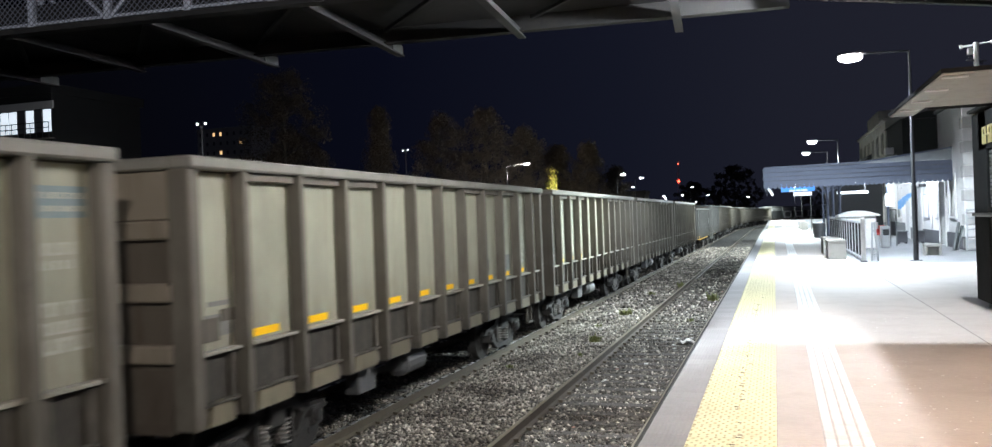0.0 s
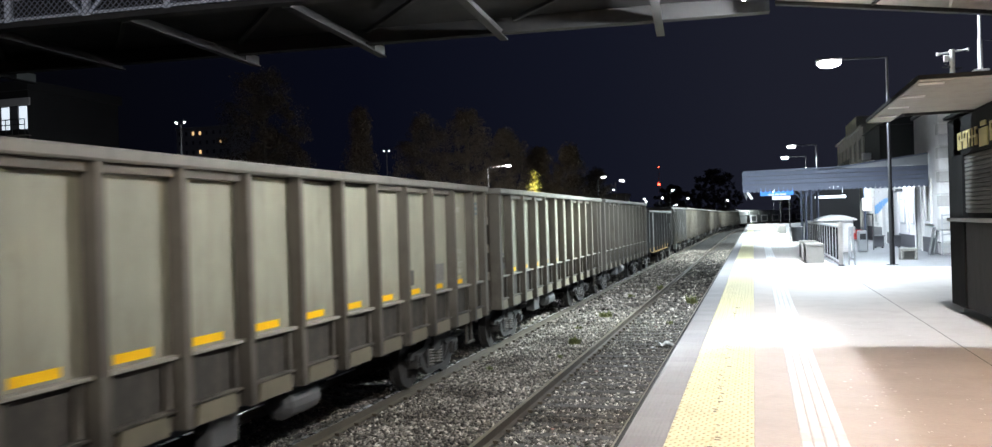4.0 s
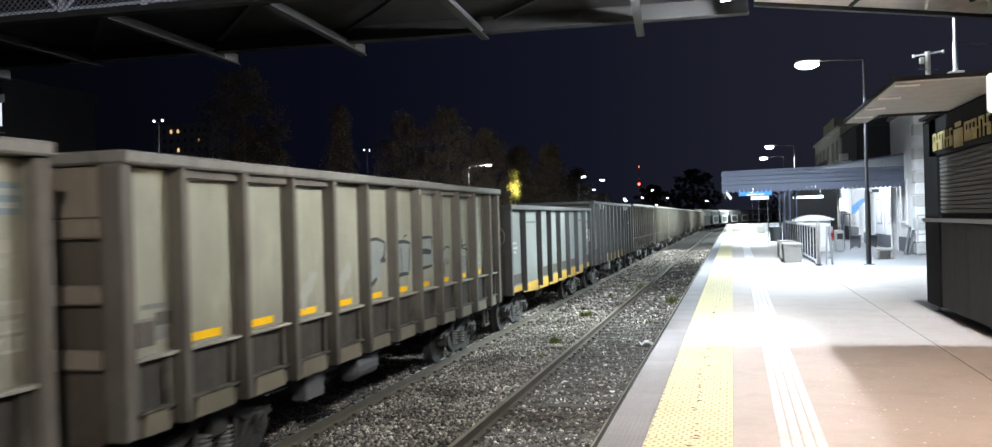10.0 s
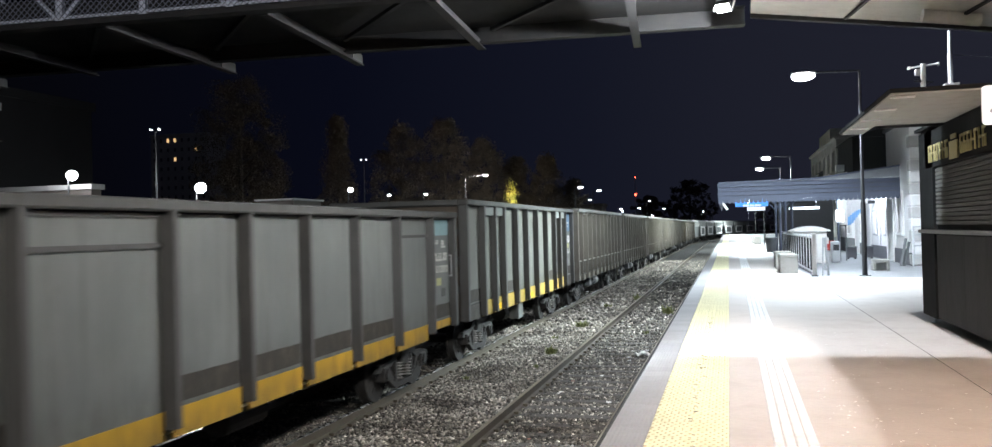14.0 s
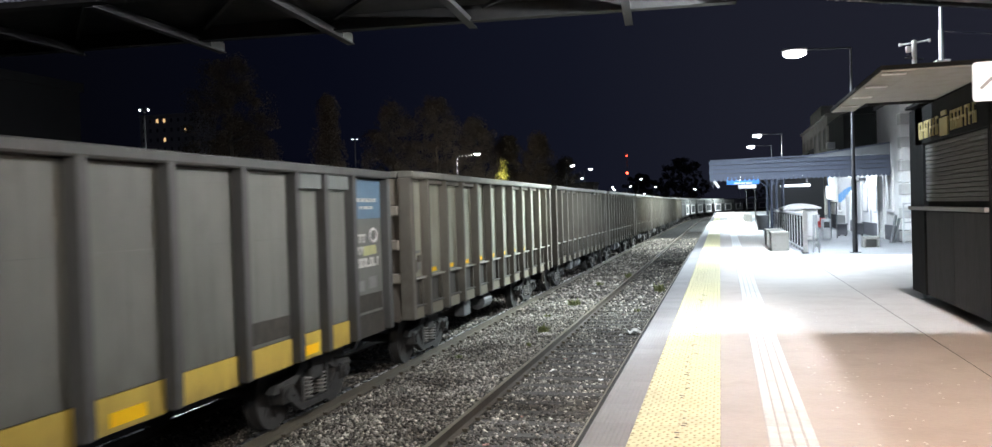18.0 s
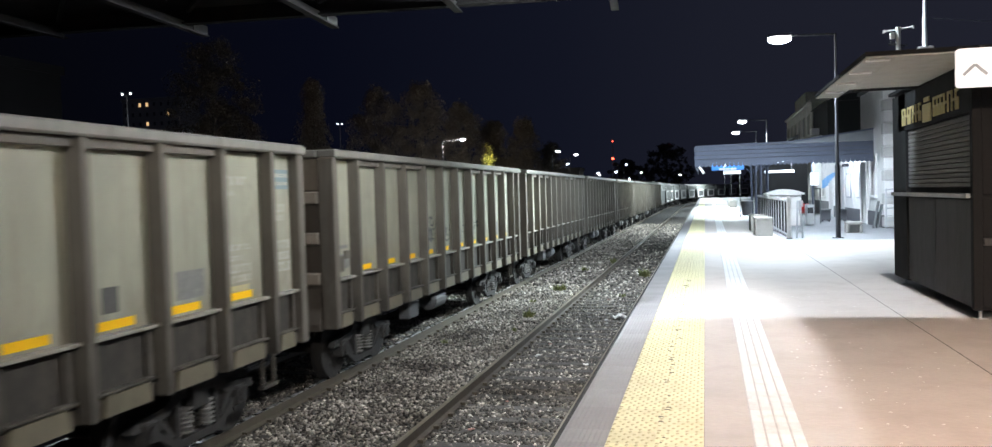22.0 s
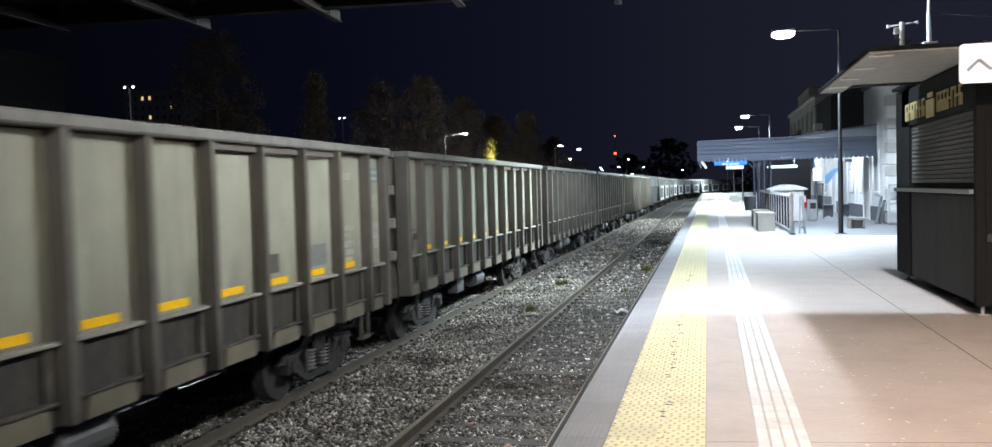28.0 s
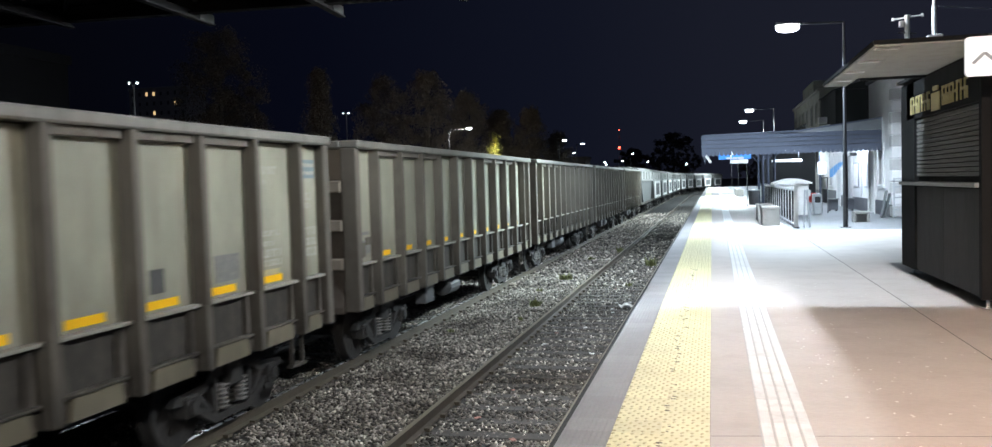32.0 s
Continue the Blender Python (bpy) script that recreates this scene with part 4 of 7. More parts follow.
# ---- station house and canopy ----
def canopy():
    t = thing("platform_canopy", "blue-grey corrugated station canopy with a scalloped valance", "canopy")
    y0, y1 = 35.0, 53.0
    xl, xm, xr = -0.35, 3.2, 6.25
    zl, zm, zr = 3.3, 3.34, 3.72
    n = 40
    bm = B()
    pts = [(xl, zl), (xm, zm), (xr, zr), (xr, zr - 0.06), (xm, zm - 0.06), (xl, zl - 0.06)]
    prism(bm, pts[::-1], 1, y0 - 0.08, y1)
    part("roof", bm, M_CANOPY, t)
    for k in range(4):
        bm = B()
        z0, z1 = 2.60 + 0.165 * k, 2.60 + 0.165 * (k + 1) - 0.022
        box(bm, xl, xr, y0 - 0.03 - 0.012 * (k % 2), y0 + 0.01, z0, z1, 0.004)
        part("fascia_board", bm, M_CANOPY, t)
        bm = B()
        box(bm, xl - 0.03 - 0.012 * (k % 2), xl + 0.01, y0 - 0.03, y1, z0, z1, 0.004)
        part("fascia_board", bm, M_CANOPY, t)
    bm = B()
    box(bm, xl + 0.011, xr, y0 + 0.011, y0 + 0.03, 2.6, 3.25)
    box(bm, xl + 0.011, xl + 0.03, y0 + 0.031, y1, 2.6, 3.25)
    part("fascia_backing", bm, M_WALLBASE, t)
    bm = B()
    bmv = [(xl, 3.255), (xr, 3.255), (xr, zr - 0.05), (xm, zm - 0.05), (xl, zl - 0.05)]
    prism(bm, bmv, 1, y0 - 0.02, y0 + 0.02)
    part("gable_sheet", bm, M_GABLE, t, "pale grey gable sheet")
    bm = B()
    beam(bm, (0.72, y0 + 1.2, 2.5), (1.02, y0 + 1.2, 2.74), 0.1, 0.12)
    part("spot_lamp", bm, G_TUBE, t, "small glowing lamp")
    bm = B()
    prism(bm, [(0, 0), (0.16, 0), (0.16, -0.10), (0.12, -0.145), (0.08, -0.16), (0.04, -0.145), (0, -0.10)], 1, -0.028, -0.008)
    scallop = mesh_of("valance_scallop", bm, M_CANOPY)
    x = xl
    while x < xr - 0.15:
        share("valance_scallop", scallop, t, (x, y0, 2.6))
        x += 0.165
    bm = B()
    prism(bm, [(0, 0), (0.16, 0), (0.16, -0.10), (0.08, -0.16), (0, -0.10)], 0, -0.028, -0.008)
    scallop = mesh_of("valance_scallop", bm, M_CANOPY)
    y = y0
    while y < y1 - 0.2:
        share("valance_scallop", scallop, t, (xl, y, 2.6))
        y += 0.165
    for k in range(4):
        y = 38.5 + 4.2 * k
        bm = B()
        rod(bm, (2.6, y, -0.012), (2.6, y, 3.3), 0.06, 12)
        rod(bm, (2.6, y, -0.012), (2.6, y, 0.5), 0.1, 12)
        part("pillar", bm, M_CANOPY, t)
        for s in (-1, 1):
            bm = B()
            beam(bm, (2.6, y, 2.4), (2.6 + s * 0.9, y, 3.28), 0.05, 0.06)
            part("bracket", bm, M_CANOPY, t)
    for k in range(6):
        y = y0 + 1 + 3.2 * k
        bm = B()
        box(bm, xl, xr, y - 0.05, y + 0.05, 3.1, 3.24)
        part("rafter", bm, M_CANOPY, t)
    bm = B()
    beam(bm, (xl + 0.06, y0 + 0.05, 2.62), (xl + 0.32, y0 + 0.05, 2.2), 0.03, 0.1)
    part("corner_bracket", bm, M_WHITE, t, "white corner bracket")
    return t


canopy()


def tube_light(x, y, z, l):
    t = thing("ceiling_light", "white fluorescent tube light under the canopy", "light", "canopy tube lights", place=(x, y, z))
    bm = B()
    box(bm, -l / 2, l / 2, -0.06, 0.06, 0.03, 0.08)
    part("tray", bm, M_WHITE, t)
    bm = B()
    rod(bm, (-l / 2 + 0.03, 0, 0), (l / 2 - 0.03, 0, 0), 0.028, 8)
    part("tube", bm, G_TUBE, t, "glowing tube")


for p in ((4.3, 40, 3.03, 1.3), (4.4, 46, 3.03, 1.3), (4.4, 52, 3.03, 1.3), (1.0, 40, 3.03, 0.4), (1.3, 49, 3.03, 0.5)):
    tube_light(*p)


def hanging_sign(x, y, z, w, h, front, label):
    t = thing("hanging_sign", label, "sign", "platform signs", place=(x, y, z))
    bm = B()
    box(bm, -w / 2, w / 2, -0.06, 0.06, 0, h, 0.01)
    part("case", bm, M_WALLBASE, t)
    bm = B()
    box(bm, -w / 2 + 0.02, w / 2 - 0.02, -0.066, -0.061, 0.02, h - 0.02)
    part("face", bm, front, t, "lit face")
    for s in (-1, 1):
        bm = B()
        rod(bm, (s * w * 0.4, 0, h), (s * w * 0.4, 0, 3.24 - z), 0.015, 6)
        part("hanger", bm, M_FENCE, t)
    return t


s = hanging_sign(0.95, 37.5, 2.34, 1.35, 0.36, G_BLUE, "lit blue hanging station sign with pale writing")
for x0, x1 in ((-0.34, -0.1), (-0.06, 0.08), (0.12, 0.36)):
    bm = B()
    box(bm, x0, x1, -0.072, -0.067, 0.03, 0.09)
    part("writing_bar", bm, G_SIGN, s, "pale line of writing")
hanging_sign(1.35, 45.0, 2.28, 0.9, 0.22, G_SIGN, "lit white hanging sign")
hanging_sign(3.75, 46.5, 2.3, 1.5, 0.15, G_SIGN, "long lit white sign with dark writing")


def draped_flag():
    """Narrow hanging folds, white above and sky blue below, on a short pole from the wall."""
    t = thing("flag", "pale blue and white flag draped below the canopy", "flag", place=(5.5, 44.0, 0))
    bm = B()
    rod(bm, (0.0, 0.0, 2.66), (0.79, 0.0, 2.7), 0.018, 8)
    part("pole", bm, M_GALV, t)
    lows = (1.44, 1.46, 1.54, 1.66, 1.8, 1.92, 2.0)
    cuts = (1.86, 1.94, 2.02, 2.08, 2.14, 2.18, 2.2)
    for k in range(7):
        x0, dy = 0.02 + 0.09 * k, 0.05 * (k % 2)
        for z0, z1, m in ((lows[k], cuts[k], M_SKYBLUE), (cuts[k] + 0.002, 2.63, M_WHITE)):
            bm = B()
            prism(bm, [(x0, z1), (x0 - 0.012 * (2.63 - z0), z0), (x0 + 0.088 - 0.012 * (2.63 - z0), z0 + 0.03), (x0 + 0.088, z1)], 1, -0.03 + dy, -0.015 + dy)
            part("fold", bm, m, t)


draped_flag()


def station():
    t = thing("station_house", "white plastered old station house with quoins and open doors", "building")
    xf, end, eaves, front = 6.3, 55.0, 3.8, 38.0
    openings = ((34.8, 35.75, 1.15, 2.6), (36.7, 38.0, 0.0, 2.5), (42.4, 43.9, 0.0, 2.45), (46.0, 47.2, 0.0, 2.4), (49.0, 50.0, 1.0, 2.4))
    y = 33.2
    for ya, yb, za, zb in openings:
        bm = B()
        box(bm, xf, xf + 0.35, y, ya, -0.012, eaves)
        part("wall", bm, M_WALL, t)
        bm = B()
        box(bm, xf, xf + 0.35, ya, yb, zb, eaves)
        part("wall", bm, M_WALL, t)
        if za:
            bm = B()
            box(bm, xf, xf + 0.35, ya, yb, -0.012, za)
            part("wall", bm, M_WALL, t)
        bm = B()
        box(bm, xf - 0.05, xf + 0.05, ya - 0.14, ya, za - 0.012, zb + 0.14, 0.01)
        box(bm, xf - 0.05, xf + 0.05, yb, yb + 0.14, za - 0.012, zb + 0.14, 0.01)
        box(bm, xf - 0.05, xf + 0.05, ya, yb, zb, zb + 0.14, 0.01)
        part("window_frame" if za else "door_frame", bm, M_WHITE, t)
        if za:
            bm = B()
            box(bm, xf - 0.09, xf + 0.05, ya - 0.16, yb + 0.16, za - 0.1, za - 0.015, 0.01)
            part("window_sill", bm, M_WALL, t)
        dark = za or ya == 42.4
        bm = B()
        if ya == 42.4:
            # an open leaf folded back into the dark room
            box(bm, xf + 0.36, xf + 1.5, yb - 0.06, yb - 0.01, 0.0, zb - 0.02, 0.006)
        else:
            box(bm, xf + 0.22, xf + 0.27, ya + 0.01, yb - 0.01, za, zb - 0.005, 0.006)
        leaf = part("window" if za else "door", bm, M_WALLBASE if dark else M_GALV, t, "dark shuttered window" if za else "grey panelled door")
        if not dark:
            for z0, z1 in ((0.2, 1.0), (1.15, 2.25)):
                for q0, q1 in ((0.08, 0.48), (0.54, 0.94)):
                    bm = B()
                    w = yb - ya
                    box(bm, xf + 0.205, xf + 0.218, ya + q0 * w, ya + q1 * w, z0, z1, 0.004)
                    part("door_panel", bm, M_FENCE, leaf)
        y = yb
    bm = B()
    box(bm, xf, xf + 0.35, y, end, -0.012, eaves)
    part("wall", bm, M_WALL, t)
    for y0, y1 in ((33.2, 33.55), (end - 0.35, end)):
        bm = B()
        box(bm, xf + 0.35, 16, y0, y1, -0.012, 5.2 if y0 < 40 else eaves)
        part("end_wall", bm, M_WALL, t)
    bm = B()
    box(bm, 15.65, 16, 33.55, end - 0.35, -0.012, eaves)
    part("back_wall", bm, M_WALL, t)
    bm = B()
    box(bm, xf + 0.35, 15.65, 33.55, end - 0.35, -0.1, -0.01)
    part("room_floor", bm, M_WALLBASE, t)
    bm = B()
    box(bm, 9.0, 9.1, 33.55, end - 0.35, 0.0, eaves - 0.1)
    part("inner_wall", bm, M_WALLBASE, t, "dark inner wall")
    y = 33.2
    for ya, yb, za, zb in openings + ((end, end, 0, 0),):
        if not za:
            bm = B()
            box(bm, xf - 0.03, xf - 0.002, y + 0.15, ya - 0.15, -0.01, 0.55 if y < 44 else 0.75)
            part("plinth", bm, M_WALLBASE, t, "dark painted plinth")
            y = yb
    for yq, q in ((33.2, 1), (end, -1)):
        for k in range(12):
            w = 0.42 if k % 2 else 0.62
            bm = B()
            y0, y1 = sorted((yq - q * 0.05, yq + q * (1.04 - w)))
            box(bm, xf - 0.045, xf + w, y0, y1, 0.02 + 0.42 * k, 0.02 + 0.42 * k + 0.38, 0.02)
            part("quoin", bm, M_WALL if k % 2 else M_QUOIN, t)
    bm = B()
    box(bm, xf, xf + 0.35, 33.2, front, eaves, 5.2)
    part("upper_wall", bm, M_WALL, t)
    bm = B()
    box(bm, xf + 0.35, 16, front - 0.35, front, eaves, 5.2)
    part("upper_wall", bm, M_WALL, t)
    bm = B()
    box(bm, 6.2, 16.1, 33.1, front + 0.1, 5.2, 5.34, 0.02)
    part("roof", bm, M_WALLBASE, t, "dark flat roof of the front block")
    bm = B()
    prism(bm, [(6.25, eaves), (11.2, eaves + 0.5), (16.2, eaves), (16.2, eaves - 0.08), (6.25, eaves - 0.08)][::-1], 1, front + 0.11, end + 0.2)
    part("roof", bm, M_WALLBASE, t, "dark low roof")
    for ya, yb in ((38.25, 38.95), (40.5, 41.6), (44.6, 45.4)):
        bm = B()
        box(bm, xf - 0.05, xf - 0.005, ya, yb, 1.0, 2.1, 0.006)
        board = part("notice_board", bm, M_GALV, t, "framed notice board")
        bm = B()
        box(bm, xf - 0.058, xf - 0.051, ya + 0.06, yb - 0.06, 1.06, 2.04)
        part("paper", bm, M_WHITE, board, "white notice")
    # pipes and lamp brackets on the wall
    for y in (39.6, 36.2):
        bm = B()
        rod(bm, (xf - 0.06, y, 0.6), (xf - 0.06, y, 3.2), 0.04, 8)
        part("downpipe", bm, M_WHITE, t)
    for y, z in ((41.0, 2.4), (47.8, 2.5)):
        bm = B()
        box(bm, xf - 0.3, xf - 0.005, y, y + 0.14, z, z + 0.14, 0.02)
        part("wall_lamp", bm, M_BLACK, t)
    bm = B()
    box(bm, 4.5, 4.85, 39.86, 39.9, 1.6, 2.15, 0.01)
    part("notice_board", bm, M_WHITE, t, "small white notice board")
    bm = B()
    rod(bm, (4.62, 39.95, -0.012), (4.62, 39.95, 2.9), 0.05, 8)
    part("column", bm, M_CANOPY, t)
    # added black sheet that stands in for the dark space behind the pillars
    bm = B()
    box(bm, 3.0, xf - 0.1, 56.0, 56.15, 0, 3.3)
    part("back_partition", bm, M_BLACK, t, "black sheet added for the darkness under the canopy")
    return t


M_QUOIN = mat("quoin_grey", (0.48, 0.47, 0.46), 0.8, 0, 0.15, 1.5, 30, 0.2, (0.36, 0.34, 0.32), 0.4)
station()


def house(x, y, w, d, h, label, mat_w, wins, zb=-1.62):
    t = thing("house", label, "building", "buildings beyond the station", place=(x, y, zb))
    bm = B()
    box(bm, -w / 2, w / 2, -d / 2, d / 2, 0, h)
    part("wall", bm, mat_w, t)
    bm = B()
    prism(bm, [(-w / 2 - 0.3, h), (0, h + w * 0.28), (w / 2 + 0.3, h)], 1, -d / 2 - 0.3, d / 2 + 0.3)
    part("roof", bm, M_WALLBASE, t)
    for wx, wz in wins:
        bm = B()
        box(bm, wx - 0.5, wx + 0.5, -d / 2 - 0.05, -d / 2 + 0.02, wz, wz + 1.5)
        part("window", bm, M_WALLBASE, t)
        bm = B()
        box(bm, -w / 2 - 0.05, -w / 2 + 0.02, wx * 1.2 - 0.5, wx * 1.2 + 0.5, wz, wz + 1.5)
        part("window", bm, M_WALLBASE, t)


house(15.0, 118, 9, 20, 9.0, "grey house with dark windows beyond the station roof", M_HOUSE, ((-3, 6.0), (-1, 6.0), (1, 6.0), (3, 6.0)))


# near-black colour stands in for missing light on far walls and lamp arms
M_NIGHTWALL = mat("night_dark_wall", (0.008, 0.008, 0.008), 0.95, 0, 0.2, 0.5, 10, 0.1)


def old_block():
    """A long plastered two-storey building beside the line, behind the canopy."""
    t = thing("house", "long grey plastered two-storey house with dark windows and a chimney block", "building", "buildings beyond the station", place=(11.0, 95.0, -1.62))
    h = 11.9
    bm = B()
    box(bm, 0, 9, 0, 28, 0, h)
    part("wall", bm, M_OLDWALL, t)
    bm = B()
    box(bm, -0.25, 9.2, -0.2, 28.2, h, h + 0.28, 0.03)
    part("cornice", bm, M_OLDWALL, t)
    bm = B()
    prism(bm, [(0.4, h + 0.28), (8.6, h + 0.28), (4.5, h + 1.6)], 1, 0.4, 27.6)
    part("roof", bm, M_WALLBASE, t)
    bm = B()
    box(bm, 1.0, 4.0, 14.5, 27.0, h + 0.28, h + 2.6)
    part("roof_block", bm, M_OLDWALL, t, "grey block on the roof")
    for k in range(6):
        y = 2.0 + 4.5 * k
        for z in (4.4, 8.7):
            bm = B()
            box(bm, -0.05, 0.03, y, y + 1.3, z, z + 2.0)
            w = part("window", bm, M_WALLBASE, t)
            for a, b, c, d in ((y - 0.14, y, z - 0.1, z + 2.14), (y + 1.3, y + 1.44, z - 0.1, z + 2.14), (y, y + 1.3, z + 2.0, z + 2.14), (y, y + 1.3, z - 0.1, z)):
                bm = B()
                box(bm, -0.1, 0.02, a, b, c, d)
                part("window_frame", bm, M_OLDWALL, w)


# darkness of this house comes from its near-black colour
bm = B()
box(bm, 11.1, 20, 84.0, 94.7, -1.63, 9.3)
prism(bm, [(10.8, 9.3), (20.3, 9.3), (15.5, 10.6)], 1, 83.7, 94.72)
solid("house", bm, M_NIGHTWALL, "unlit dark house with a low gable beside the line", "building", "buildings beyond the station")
M_OLDWALL = mat("old_plaster", (0.36, 0.34, 0.31), 0.9, 0, 0.25, 0.4, 10, 0.2, (0.2, 0.185, 0.165), 0.6)
old_block()


# ---- the freight train ----
HALF = 6.3
RIB_Y = [-5.425 + 1.085 * k for k in range(11)]
EDGES = [-6.22] + RIB_Y + [6.22]


def wheelset_mesh():
    bm = B()
    rod(bm, (-1.05, 0, 0), (1.05, 0, 0), 0.08, 10)
    for s in (-1, 1):
        rod(bm, (s * 0.82, 0, 0), (s * 0.95, 0, 0), 0.46, 28)
        rod(bm, (s * 0.79, 0, 0), (s * 0.82, 0, 0), 0.49, 28)
        rod(bm, (s * 0.95, 0, 0), (s * 1.02, 0, 0), 0.15, 12)
        for k in range(6):
            a = k * math.pi / 3
            rod(bm, (s * 0.95, 0.27 * math.cos(a), 0.27 * math.sin(a)), (s * 0.958, 0.27 * math.cos(a), 0.27 * math.sin(a)), 0.05, 8)
    return mesh_of("wheelset", bm, M_IRON)


def side_frame_mesh():
    bm = B()
    # arch bar, sloping tie bars, columns beside the springs and axle boxes
    prism(bm, [(-1.2, 0.52), (-1.1, 0.62), (-0.6, 0.66), (-0.42, 0.78), (0.42, 0.78), (0.6, 0.66), (1.1, 0.62), (1.2, 0.52),
               (1.05, 0.50), (0.58, 0.55), (0.36, 0.67), (-0.36, 0.67), (-0.58, 0.55), (-1.05, 0.50)][::-1], 0, -0.055, 0.055)
    prism(bm, [(-0.82, 0.40), (-0.42, 0.15), (0.42, 0.15), (0.82, 0.40), (0.74, 0.45), (0.37, 0.235), (-0.37, 0.235), (-0.74, 0.45)][::-1], 0, -0.05, 0.05)
    for q in (-1, 1):
        box(bm, -0.05, 0.05, *sorted((q * 0.33, q * 0.41)), 0.236, 0.668)
        prism(bm, [(q * 0.42, 0.30), (q * 0.50, 0.30), (q * 0.74, 0.54), (q * 0.64, 0.555)][::q], 0, -0.04, 0.04)
        box(bm, -0.1, 0.1, q * 0.875 - 0.12, q * 0.875 + 0.12, 0.34, 0.58, 0.02)
        rod(bm, (0.1, q * 0.875, 0.46), (0.13, q * 0.875, 0.46), 0.085, 12)
    return mesh_of("side_frame", bm, M_IRON)


def springs_mesh():
    bm = B()
    prof = []
    for k in range(6):
        z = 0.275 + 0.052 * k
        prof += [(0.06, z), (0.1, z + 0.008), (0.1, z + 0.022), (0.06, z + 0.03)]
    rings = [[bm.verts.new((r * math.cos(0.628 * j), r * math.sin(0.628 * j), z)) for j in range(10)] for r, z in prof]
    for a, b in zip(rings, rings[1:]):
        for j in range(10):
            bm.faces.new((a[j], a[(j + 1) % 10], b[(j + 1) % 10], b[j]))
    bm.faces.new(rings[0][::-1])
    bm.faces.new(rings[-1])
    return mesh_of("spring", bm, M_SPRING)


# springs are paler than the iron to look lit beneath the overhang
M_SPRING = mat("spring_steel_lit", (0.19, 0.18, 0.165), 0.6, 0.2, 0.3, 6, 40, 0.2)
ME_WHEEL, ME_FRAME, ME_SPRING = wheelset_mesh(), side_frame_mesh(), springs_mesh()
bm = B()
box(bm, -1.15, 1.15, -0.2, 0.2, 0.5, 0.86, 0.03)
ME_BOLSTER = mesh_of("bolster", bm, M_IRON)


def bogie(parent, y):
    b = share("bogie", ME_BOLSTER, parent, (0, y, 0))
    for s in (-1.06, 1.06):
        share("side_frame", ME_FRAME, b, (s, 0, 0))
        for q in (-0.2, 0.2):
            share("spring", ME_SPRING, b, (s, q, 0))
    for s in (-0.875, 0.875):
        share("wheelset", ME_WHEEL, b, (0, s, 0.46))


def couplers(parent, half):
    for s in (-1, 1):
        bm = B()
        box(bm, -0.12, 0.12, min(s * (half - 0.1), s * (half + 0.42)), max(s * (half - 0.1), s * (half + 0.42)), 0.72, 0.98, 0.03)
        box(bm, -0.2, 0.2, min(s * (half + 0.3), s * (half + 0.46)), max(s * (half + 0.3), s * (half + 0.46)), 0.68, 1.02, 0.04)
        part("coupler", bm, M_IRON, parent)
        bm = B()
        pts = [(0.55, s * half, 0.8), (0.5, s * (half + 0.2), 0.45), (0.3, s * (half + 0.42), 0.4)]
        rod(bm, pts[0], pts[1], 0.025, 6)
        rod(bm, pts[1], pts[2], 0.025, 6)
        part("air_hose", bm, M_BLACK, parent)


def bars(parent, name, x, y, z, rows_, material, label):
    """Unreadable lines of writing: y start, z, length, height; on the +x side."""
    for dy, dz, l, h in rows_:
        bm = B()
        box(bm, x, x + 0.004, y + dy, y + dy + l, z + dz, z + dz + h)
        part(name, bm, material, parent, label)


def marks(parent, x, a, b, z, h, seed, material, label):
    """One line of worn writing that cannot be read: letter-sized blots from a to b."""
    rng = random.Random(seed)
    bm = B()
    y = a
    while y < b - 0.2 * h:
        w = min(b - y, h * rng.uniform(0.45, 0.8))
        kind = rng.randrange(4)
        t = 0.24 * h
        box(bm, x, x + 0.002, y, y + min(w, 0.3 * w + 0.01), z, z + h)
        if kind != 1:
            box(bm, x, x + 0.0021, y, y + w, z + h - t, z + h)
        if kind != 2:
            box(bm, x, x + 0.0022, y, y + w, z, z + t)
        if kind in (0, 3):
            box(bm, x, x + 0.0023, y + 0.7 * w, y + w, z + 0.1 * h, z + h * 0.9)
        y += w + h * rng.choice((0.16, 0.16, 0.2, 0.5))
    part("writing_line", bm, material, parent, label, "stuff")


def tub(parent, x, y, z0, z1, material):
    """An open box with walls 25 mm thick, in one piece."""
    bm = B()
    q = 0.025
    outer = [(-x, -y), (x, -y), (x, y), (-x, y)]
    inner = [(-x + q, -y + q), (x - q, -y + q), (x - q, y - q), (-x + q, y - q)]
    rings = [[bm.verts.new((*p, z)) for p in o] for o, z in ((outer, z0), (outer, z1), (inner, z1), (inner, z0 + 0.3))]
    for a, b in zip(rings, rings[1:]):
        for k in range(4):
            bm.faces.new((a[k], a[(k + 1) % 4], b[(k + 1) % 4], b[k]))
    bm.faces.new(rings[0][::-1])
    bm.faces.new(rings[-1])
    bmesh.ops.recalc_face_normals(bm, faces=bm.faces)
    part("body", bm, material, parent, "dark inner box")


